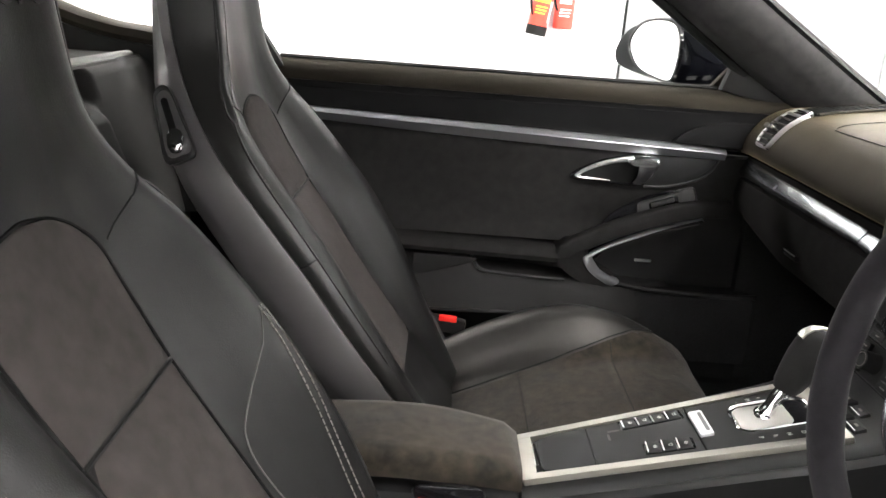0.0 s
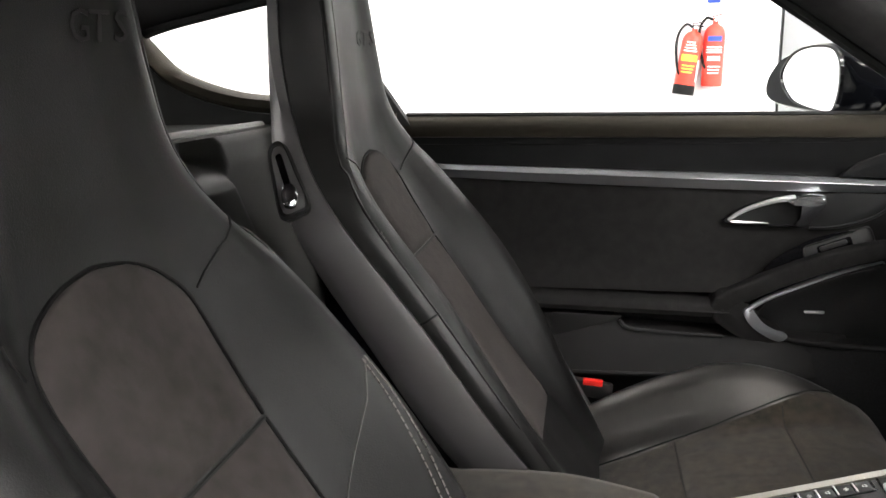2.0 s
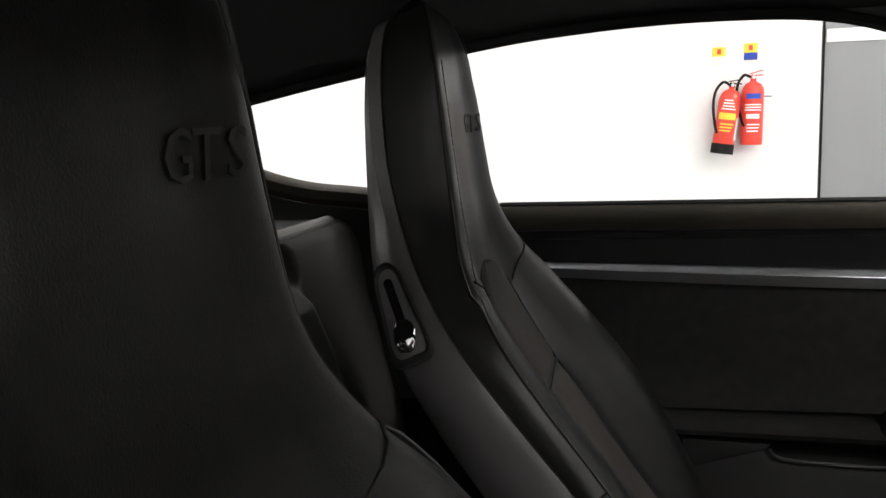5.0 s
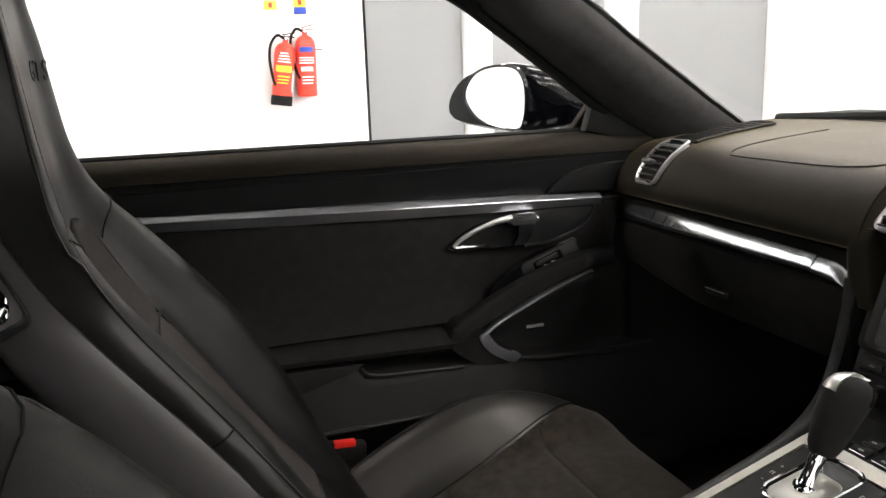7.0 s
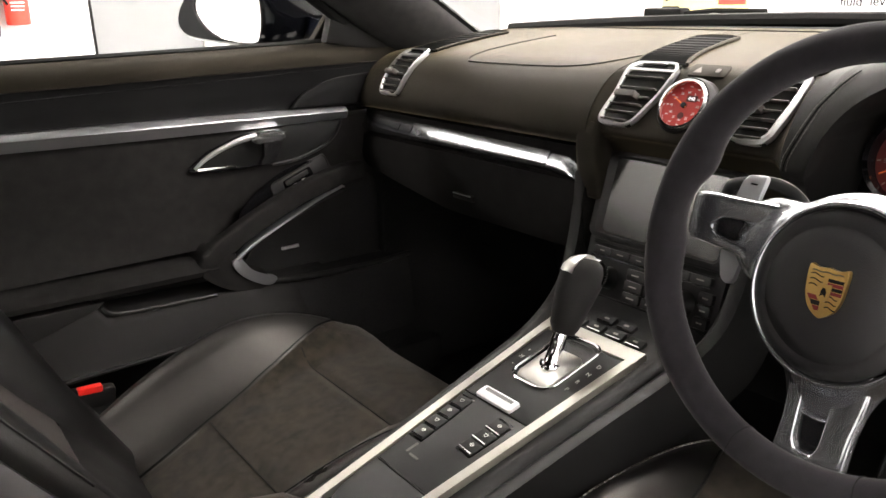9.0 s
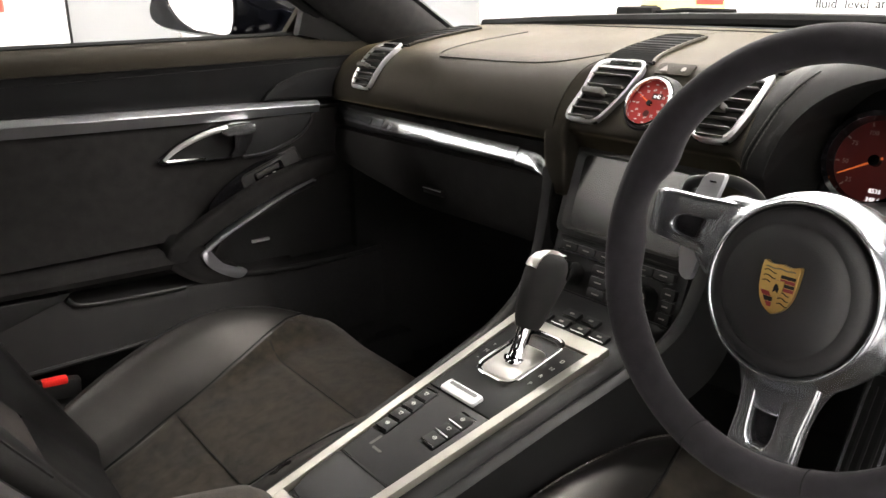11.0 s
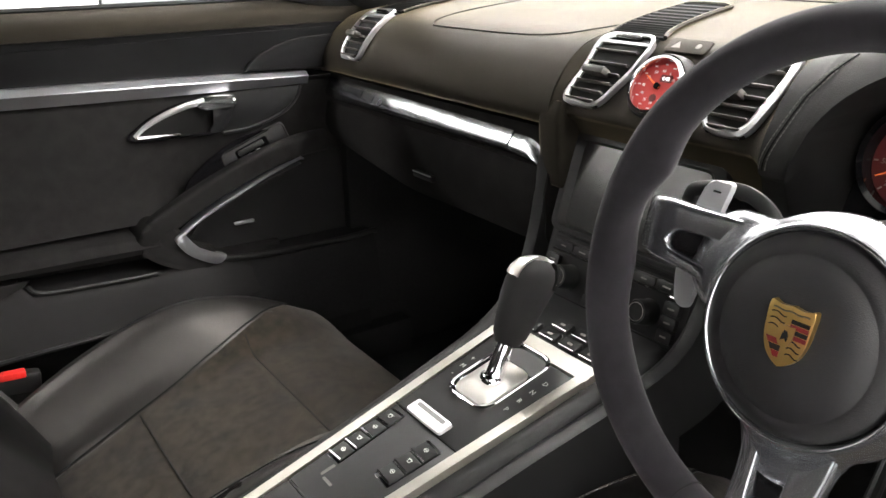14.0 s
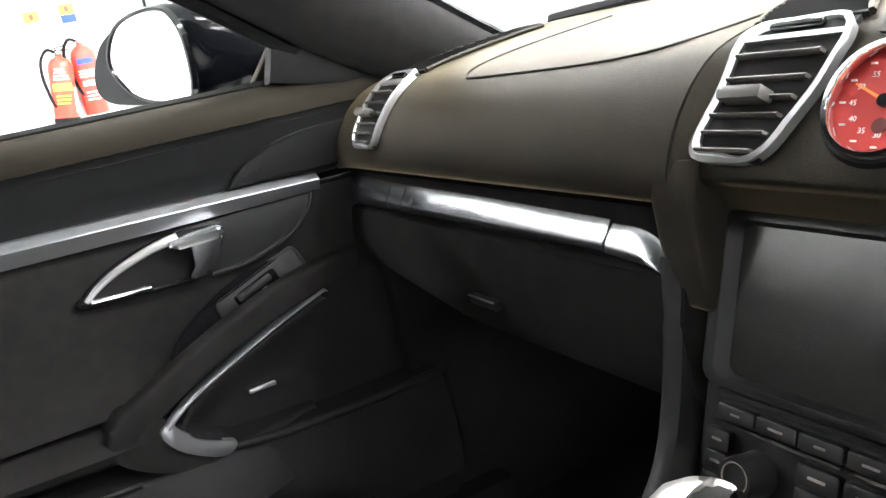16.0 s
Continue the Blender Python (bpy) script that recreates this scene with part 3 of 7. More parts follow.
    for y in np.linspace(-0.80, 0.80, 21):
        c = 1 - (y / 0.9) ** 2
        rings.append([(0.84, y, 0.78 + 0.045 * c), (1.1, y, 0.76 + 0.035 * c), (1.5, y, 0.70 + 0.03 * c), (1.85, y, 0.58 + 0.02 * c), (1.85, y, 0.5), (0.84, y, 0.5)])
    part("bonnet", loft(rings), PAINT, o)
    part("driver_sill", box(-0.2, -0.80, 0.28, 1.3, 0.14, 0.22, 0.03), PAINT, o)
    for x in (-1.2, 1.25):
        for s in (1, -1):
            w = part("wheel", disc(frame_of((x, s * 0.66, 0.32), (1, 0, 0), (0, 0, s)), 0.32, 0.2, 36, 0.03), RUBBER, o)
            part("rim", disc(frame_of((x, s * (0.66 + (0.2 if s < 0 else 0.0)), 0.32), (1, 0, 0), (0, 0, s)), 0.22, 0.006, 30), ALU, w)


PALE = mat("pale_grey_trim", (0.20, 0.20, 0.19), 0.6, var=0.1, bump=0.2, bump_scale=900)
CARPET_GREY = mat("grey_carpet", (0.026, 0.0255, 0.0240), 0.62, var=0.22, scale=300, bump=0.3, bump_scale=900, spec=0.25)
car_roof()
pillars()
windows()
body_shell()
# ---------------------------------------------------------------- passenger door
def XZ(y):
    """Frame whose u runs along x, v along z, and whose depth runs towards the cabin."""
    return frame_of((0, y, 0), (1, 0, 0), (0, 0, 1))


def chamfer_line(pts, r=0.002, n=3):
    """Outline with its corners rounded."""
    res = []
    for i, p in enumerate(pts):
        a, b, c = Vector(pts[i - 1]), Vector(p), Vector(pts[(i + 1) % len(pts)])
        k0, k1 = min(r, (a - b).length * 0.45), min(r, (c - b).length * 0.45)
        s0, s1 = b + (a - b).normalized() * k0, b + (c - b).normalized() * k1
        for j in range(n + 1):
            q = j / n
            v = s0 * (1 - q) ** 2 + b * 2 * q * (1 - q) + s1 * q * q
            res.append((v.x, v.y))
    return res


def door():
    d = thing("car_door", "closed car door lined in black leather and suede", "car door", kind="structure")

    def band(prof, m, name, label="", x0=-0.66, x1=0.37, n=30, angle=50):
        """A long moulding: prof(x) gives its section as (y, z) points."""
        return part(name, loft([[(x, y, z) for y, z in prof(x)] for x in np.linspace(x0, x1, n)]), m, d, label, angle=angle)
    band(lambda x: [(0.735, 0.862), (0.724, 0.8618), (0.716, 0.8595), (0.709, 0.8555), (0.7035, 0.8495), (0.700, 0.842), (0.6985, 0.833), (0.6992, 0.823), (0.735, 0.823)], DASH_LEATHER, "window_ledge", "padded leather ledge below the glass", x1=0.40)
    part("glass_seal", tube([(x, 0.726, 0.862) for x in np.linspace(-0.63, 0.27, 12)], 0.006, 6), RUBBER, d)
    band(lambda x: [(0.735, 0.8225), (0.699, 0.8225), (0.703, 0.815), (0.705, 0.79), (0.709, 0.775), (0.714, 0.762), (0.716, 0.742), (0.75, 0.742)], DOOR_BLACK, "upper_panel", "black leather upper panel", x1=0.40)
    top = lambda x: 0.7558 - 0.0300 * x - 0.0250 * x * x - 0.0350 * x ** 3
    bot = lambda x: 0.7270 - 0.0200 * x + 0.0260 * x * x
    band(lambda x: [(0.740, top(x)), (0.708, top(x)), (0.7035, top(x) - 0.0006), (0.6960, top(x) - 0.30 * (top(x) - bot(x))), (0.6950, top(x) - 0.36 * (top(x) - bot(x))), (0.6960, top(x) - 0.42 * (top(x) - bot(x))), (0.7025, bot(x) + 0.0008), (0.708, bot(x)), (0.740, bot(x))], TRIM_SILVER, "trim_strip", "satin silver trim strip", x0=-0.64, x1=0.272, n=44, angle=6)
    rec = lambda x: min(1.0, max(0.0, (x - 0.0) / 0.035))
    # main panel, set back behind the grab handle; a hole region for the speaker left to the pieces in front
    band(lambda x: [(0.76, bot(x) + 0.004), (0.712, bot(x) + 0.004), (0.7085, bot(x) - 0.02), (0.709, 0.66), (0.712 + 0.018 * rec(x), 0.60), (0.706 + 0.026 * rec(x), 0.555), (0.694 + 0.040 * rec(x), 0.535), (0.76, 0.535)], DOOR_SUEDE, "suede_panel", "dark brown suede centre panel", n=40)
    band(lambda x: [(0.80, 0.534), (0.735, 0.534), (0.728, 0.50), (0.735, 0.44), (0.72, 0.40), (0.70, 0.30), (0.69, 0.22), (0.80, 0.22)], CARPET, "lower_panel", "black lower door panel")
    # arm ledge and its pocket lid
    led = lambda x: 0.525 - 0.02 * (x + 0.33)
    band(lambda x: [(0.73, led(x) + 0.006), (0.672, led(x) + 0.004), (0.658, led(x) - 0.003), (0.654, led(x) - 0.012), (0.660, led(x) - 0.022), (0.73, led(x) - 0.022)], DOOR_SUEDE, "arm_ledge", "dark suede arm ledge", x0=-0.52, x1=-0.02)
    pk = lambda x: 0.492 - 0.012 * (x + 0.33) if x < -0.215 else 0.470 - 0.04 * (x + 0.2)
    bk = lambda x: 0.055 * min(1.0, max(0.0, (x - 0.02) / 0.16)) ** 2
    band(lambda x: [(0.735, pk(x)), (0.664 + bk(x), pk(x)), (0.654 + bk(x), pk(x) - 0.005), (0.650 + bk(x), pk(x) - 0.02), (0.642 + bk(x), 0.43), (0.628 + bk(x), 0.392), (0.735, 0.392)], DOOR_LOWER, "door_pocket", "black leather door pocket", x0=-0.52, x1=0.20, n=52)
    part("pocket_lid", slab([(-0.34, 0.452), (-0.222, 0.488), (-0.21, 0.497), (-0.34, 0.500)], XZ(0.651), 0.004, 0.002), DOOR_LOWER, d)
    part("pocket_lip", tube(curve_pts([(-0.215, 0.653, 0.488), (-0.196, 0.653, 0.472), (-0.12, 0.653, 0.466), (-0.03, 0.653, 0.463)], 6), 0.0035, 6), PLASTIC, d)
    part("lower_edge", tube([(x, 0.626, 0.390 + 0.02 * (x + 0.33)) for x in np.linspace(-0.52, 0.06, 12)], 0.004, 6), PLASTIC, d)
    # speaker opening: dark grille with a rolled lower lip
    part("speaker_grille", slab(curve_pts([(0.02, 0.51), (0.06, 0.555), (0.13, 0.590), (0.22, 0.612), (0.32, 0.612), (0.365, 0.52), (0.33, 0.440), (0.18, 0.442), (0.075, 0.465)], 5, True), XZ(0.732), 0.008, 0.002), SPEAKER_CLOTH, d, "black speaker cloth")
    part("speaker_badge", box(0.142, 0.718, 0.497, 0.036, 0.006, 0.006, 0.002), SILVER, d, "small silver badge bar")
    lip = curve_pts([(0.066, 0.664, 0.463), (0.12, 0.665, 0.4545), (0.20, 0.667, 0.448), (0.30, 0.672, 0.444), (0.38, 0.680, 0.444)], 6)
    part("speaker_lip", tube(lip, 0.0055, 10), DOOR_LOWER, d, "rolled black lower lip")
    band(lambda x: [(0.74, 0.448), (0.676, 0.446), (0.664, 0.42), (0.655, 0.37), (0.66, 0.30), (0.74, 0.30)], CARPET, "speaker_skirt", "", x0=0.06, x1=0.37, n=12)
    # slanting grab handle that frames the speaker
    path = curve_pts([(0.058, 0.672, 0.4640), (0.020, 0.671, 0.4720), (-0.012, 0.671, 0.4900), (-0.030, 0.671, 0.5130), (-0.017, 0.671, 0.5320), (0.014, 0.671, 0.5480), (0.045, 0.671, 0.5640), (0.110, 0.673, 0.5915), (0.172, 0.676, 0.6115), (0.215, 0.682, 0.6205), (0.250, 0.696, 0.6230), (0.30, 0.714, 0.6220)], 5)
    rings = []
    for i, p in enumerate(path):
        a, b = Vector(path[max(i - 1, 0)]), Vector(path[min(i + 1, len(path) - 1)])
        t = (b - a).normalized()
        out = Vector((0, -1, 0))
        n = t.cross(out).normalized()
        if n.z < 0:
            n = -n
        w = 0.0185
        c = Vector(p)
        rings.append([c + n * (w * math.copysign(abs(math.cos(th)) ** 0.45, math.cos(th))) + out * (0.0160 * math.copysign(abs(math.sin(th)) ** 0.6, math.sin(th))) for th in np.linspace(0, 2 * math.pi, 20, endpoint=False)])
    part("grab_handle", loft(rings), DOOR_SUEDE, d, "padded dark suede grab handle")
    part("grab_foot", slab(curve_pts([(-0.052, 0.522), (-0.044, 0.493), (-0.002, 0.464), (0.044, 0.4535), (0.077, 0.4605), (0.080, 0.470), (0.050, 0.485), (0.024, 0.506), (0.010, 0.530), (-0.026, 0.545)], 5, True), XZ(0.714), 0.0585, 0.008, 3), DOOR_SUEDE, d, "rounded suede foot of the handle")
    # silver trim along the inside of the handle
    tr = curve_pts([(0.240, 0.676, 0.6025), (0.232, 0.668, 0.6055), (0.172, 0.657, 0.5900), (0.114, 0.6535, 0.5680), (0.050, 0.652, 0.5400), (0.013, 0.652, 0.5165)], 6)
    wd = 0.0009 + 0.0028 * np.linspace(0, 1, len(tr)) ** 2.2
    rings = []
    for (x, y, z), w in zip(tr, wd):
        rings.append([(x + w * 0.5, y - 0.001, z - w), (x, y - 0.0035, z - w * 0.2), (x - w * 0.5, y - 0.0015, z + w * 0.7), (x - w * 0.5, y + 0.010, z + w * 0.7), (x + w * 0.5, y + 0.030, z - w)])
    part("handle_trim", loft(rings), TRIM_SILVER, d, "satin silver handle trim", angle=80)
    part("handle_trim_foot", slab(curve_pts([(0.0035, 0.511), (0.0125, 0.5205), (0.0185, 0.5190), (0.0265, 0.5075), (0.0400, 0.4910), (0.0600, 0.4795), (0.0830, 0.4690), (0.0690, 0.4570), (0.0400, 0.4700), (0.0170, 0.4875)], 4, True), XZ(0.664), 0.0135, 0.003), TRIM_SILVER, d, "satin silver handle trim foot")
    part("opening_return", loft([[(x, 0.654, z), (x + 0.004, 0.654, z - 0.003), (x + 0.008, 0.730, z - 0.004), (x, 0.730, z)] for x, z in ((0.026, 0.509), (0.045, 0.533), (0.112, 0.563), (0.170, 0.585), (0.228, 0.601))]), DOOR_LOWER, d, "dark inner wall of the speaker opening")
    # door opener: chrome loop in a leather bowl, with lever
    bowl = curve_pts([(-0.033, 0.672), (-0.012, 0.688), (0.018, 0.7035), (0.060, 0.7160), (0.105, 0.7210), (0.134, 0.7190), (0.141, 0.7080), (0.128, 0.6840), (0.108, 0.6640), (0.060, 0.6625), (0.0, 0.6640), (-0.026, 0.6660)], 5, True)
    part("opener_bowl", slab(bowl, XZ(0.7085), 0.0045, 0.002), OPENER_DARK, d, "dark recessed bowl")
    part("opener_rim", tube([(x, 0.7025, z) for x, z in bowl], 0.0022, 6, None, True), GLOSS, d, "thin gloss black rim")
    loop = curve_pts([(-0.0245, 0.700, 0.6715), (-0.008, 0.699, 0.6845), (0.020, 0.698, 0.6985), (0.058, 0.697, 0.7105), (0.088, 0.696, 0.7150)], 8)
    n = len(loop)
    part("opener_loop", tube(loop, [0.0030 + 0.0030 * i / (n - 1) for i in range(n)], 8), LOOP_SILVER, d, "chrome opener loop")
    part("opener_base_bar", slab(chamfer_line([(-0.022, 0.6665), (0.048, 0.6645), (0.046, 0.6695), (-0.020, 0.6725)]), XZ(0.7040), 0.006, 0.0015), CHROME, d, "bright chrome base bar")
    part("opener_lever", slab(chamfer_line([(0.080, 0.7020), (0.137, 0.7025), (0.1415, 0.7110), (0.137, 0.7180), (0.104, 0.7180), (0.072, 0.7130)], 0.006, 4), XZ(0.7035), 0.017, 0.0048, 4), POL_SILVER, d, "polished silver opener lever")
    part("opener_neck", slab(chamfer_line([(0.100, 0.7050), (0.1360, 0.7050), (0.1300, 0.6860), (0.1130, 0.6640), (0.0880, 0.6640), (0.0990, 0.6780)], 0.004, 4), XZ(0.7035), 0.011, 0.0040, 3), NECK_REFLECTION, d, "polished lever neck, darkened for a dark reflection")
    # window switch
    fr = frame_of((0.172, 0.7070, 0.6225), (0.938, 0.0, 0.345), (-0.345, 0.10, 0.938))
    s = part("switch_panel", slab(rrect(0.124, 0.050, 0.010), fr @ Matrix.Translation((0, 0, -0.0140)), 0.016, 0.003), SWITCH_GREY, d, "dark window switch panel")
    part("switch_edge", tube([fr @ Vector((u, v, 0.0022)) for u, v in rrect(0.118, 0.044, 0.009)], 0.0010, 6, None, True), PLASTIC, s, "raised rounded edge")
    part("switch_well", slab(rrect(0.060, 0.026, 0.004, 4, -0.006, 0.002), fr @ Matrix.Translation((0, 0, 0.0012)), 0.0014), GLOSS, s, "gloss black well")
    part("switch_key", slab(rrect(0.048, 0.009, 0.003, 4, -0.008, 0.0085), fr @ Matrix.Translation((0, 0, 0.002)), 0.005, 0.002), SWITCH_GREY, s)
    for u in (-0.015, 0.002):
        part("switch_tab", slab(rrect(0.008, 0.008, 0.002, 3, u, -0.003), fr @ Matrix.Translation((0, 0, 0.002)), 0.003, 0.001), SILVER, s, "small bright tab")
    # leather scoop where the door meets the dashboard, and the tail below the strip
    part("corner_scoop", slab(curve_pts([(0.162, 0.752), (0.176, 0.766), (0.195, 0.779), (0.245, 0.795), (0.32, 0.800), (0.40, 0.802)], 6, False) + [(0.40, 0.744)], XZ(0.714), 0.014, 0.006, 3), DOOR_BLACK, d, "rounded leather scoop")
    part("corner_piping", tube(curve_pts([(0.164, 0.702, 0.754), (0.178, 0.7015, 0.768), (0.196, 0.701, 0.7805), (0.245, 0.701, 0.7965), (0.32, 0.702, 0.8015), (0.39, 0.704, 0.803)], 8), 0.0022, 6), LEATHER, d)
    part("seam_line", tube([(x, 0.7035, 0.812 + 0.004 * math.sin(3 * x)) for x in np.linspace(-0.62, 0.33, 20)], 0.0012, 5), RUBBER, d)
    rim_line = [(0.264, 0.738), (0.2545, 0.7075), (0.226, 0.6810), (0.167, 0.6620), (0.118, 0.6585)]
    part("opener_panel", slab([(0.10, 0.722), (0.20, 0.7235), (0.266, 0.7225)] + curve_pts(rim_line[1:], 5) + [(0.10, 0.668)], XZ(0.7090), 0.0025, 0.001), DOOR_BLACK, d, "smooth leather panel round the opener")
    part("opener_panel_lip", tube([(x, 0.7055, z) for x, z in curve_pts(rim_line, 6)], 0.0028, 8), LEATHER, d)
    part("switch_bay", slab(curve_pts([(0.045, 0.575), (0.075, 0.608), (0.13, 0.640), (0.185, 0.654), (0.205, 0.650), (0.205, 0.634), (0.17, 0.61), (0.10, 0.575), (0.07, 0.56)], 5, True), XZ(0.7105), 0.0035, 0.001), GLOSS, d, "dark recessed switch bay")
    part("mirror_triangle", slab([(0.24, 0.862), (0.262, 0.935), (0.40, 0.845), (0.36, 0.835)], XZ(0.722), 0.020, 0.006), OPENER_DARK, d, "black corner trim behind the mirror")


def mirror():
    m = thing("door_mirror", "black gloss door mirror with rounded housing", "door mirror")
    # housing: rings from the open mirror face back along the travel direction
    fr = frame_of((0.145, 0.95, 0.915), (0.50, -0.866, 0), (0, 0, 1))   # u along the face, depth towards the driver's eye
    glass_line = curve_pts([(-0.0450, 0.010), (-0.022, 0.050), (0.022, 0.0660), (0.078, 0.0635), (0.1010, 0.040), (0.1060, 0.002), (0.1010, -0.036), (0.0880, -0.0535), (0.048, -0.0510), (-0.012, -0.0340)], 5, True)
    hood = curve_pts([(-0.1050, -0.008), (-0.070, 0.042), (-0.012, 0.0665), (0.058, 0.0760), (0.1060, 0.058), (0.1180, 0.004), (0.1120, -0.040), (0.0950, -0.0610), (0.036, -0.0615), (-0.082, -0.0440)], 5, True)
    back = Vector((0.20, 0.015, -0.012))
    rings = []
    for d, su, sv in ((-0.06, 0.86, 0.88), (-0.02, 0.94, 0.95), (0.02, 0.99, 0.99), (0.08, 1.0, 1.0), (0.25, 1.0, 0.97), (0.45, 0.97, 0.88), (0.65, 0.90, 0.70), (0.85, 0.74, 0.46), (0.97, 0.50, 0.22), (1.0, 0.25, 0.08)):
        rings.append([fr @ Vector((0.02 + (u - 0.02) * su, v * sv, 0)) + back * d for u, v in hood])
    part("housing", loft(rings), MIRROR_BLACK, m, "black gloss housing")
    bm = loft([[fr @ Vector((0.03 + (u - 0.03) * k, v * k, z)) for u, v in glass_line] for k, z in ((0.99, 0.011), (1.02, 0.0155), (1.07, 0.0150), (1.10, 0.009), (1.05, 0.004))], True, False)
    part("rim", bm, GLOSS, m, "black gloss rim")
    part("mirror_glass", slab(glass_line, fr @ Matrix.Translation((0, 0, 0.0095)), 0.003), MIRROR, m, "mirror glass")
    part("foot", loft([[(x, y + 0.02 * math.cos(a), z + h * math.sin(a)) for a in np.linspace(0, 2 * math.pi, 12, endpoint=False)] for x, y, z, h in ((0.31, 0.735, 0.868, 0.022), (0.30, 0.79, 0.872, 0.02), (0.285, 0.86, 0.878, 0.028), (0.27, 0.90, 0.89, 0.035))]), PAINT, m)
    # Brown plate stands in for a reflection on the door's corner panel.
    part("foot_reflection_plate", slab([(0.225, 0.858), (0.27, 0.915), (0.36, 0.855)], XZ(0.752), 0.016, 0.004), DASH_LEATHER, m)


door()
mirror()
# ---------------------------------------------------------------- dashboard
TOP = curve_pts([(0.302, 0.748), (0.2985, 0.758), (0.301, 0.775), (0.312, 0.797), (0.334, 0.822), (0.366, 0.8395), (0.43, 0.850), (0.55, 0.862), (0.70, 0.872)], 5)


CTOP = curve_pts([(0.316, 0.757), (0.3105, 0.7625), (0.314, 0.773), (0.328, 0.789), (0.345, 0.806), (0.364, 0.828), (0.384, 0.842), (0.44, 0.8505), (0.55, 0.862), (0.70, 0.872)], 5)


# Black for the hood seam and for painted shadow lines round the seat pads.
SEAM_SHADE = mat("black_seam_and_shade", (0.004, 0.004, 0.004), 0.8, var=0.1, spec=0.1)
HOOD_LEATHER = mat("hood_leather", (0.0125, 0.0120, 0.0116), 0.62, var=0.16, bump=0.35, bump_scale=800, spec=0.26)
SEAM = mat("seam_shadow_leather", (0.016, 0.013, 0.010), 0.8, var=0.1)


def top_at(x):
    for (a, za), (b, zb) in zip(TOP[5:], TOP[6:]):
        if a <= x <= b:
            return za + (zb - za) * (x - a) / (b - a)
    return TOP[-1][1]


def face_point(s, TOP=TOP):
    """Point and tangent on the dashboard's face and top, s from 0 (lower edge) to 1 (far edge)."""
    i = s * (len(TOP) - 1)
    k = min(int(i), len(TOP) - 2)
    a, b = Vector((TOP[k][0], 0, TOP[k][1])), Vector((TOP[k + 1][0], 0, TOP[k + 1][1]))
    return a.lerp(b, i - k), (b - a).normalized()


def bulge(y):
    """The dashboard draws back towards the door."""
    return 0.0 + 0.10 * max(0, abs(y) - 0.60) ** 1.4


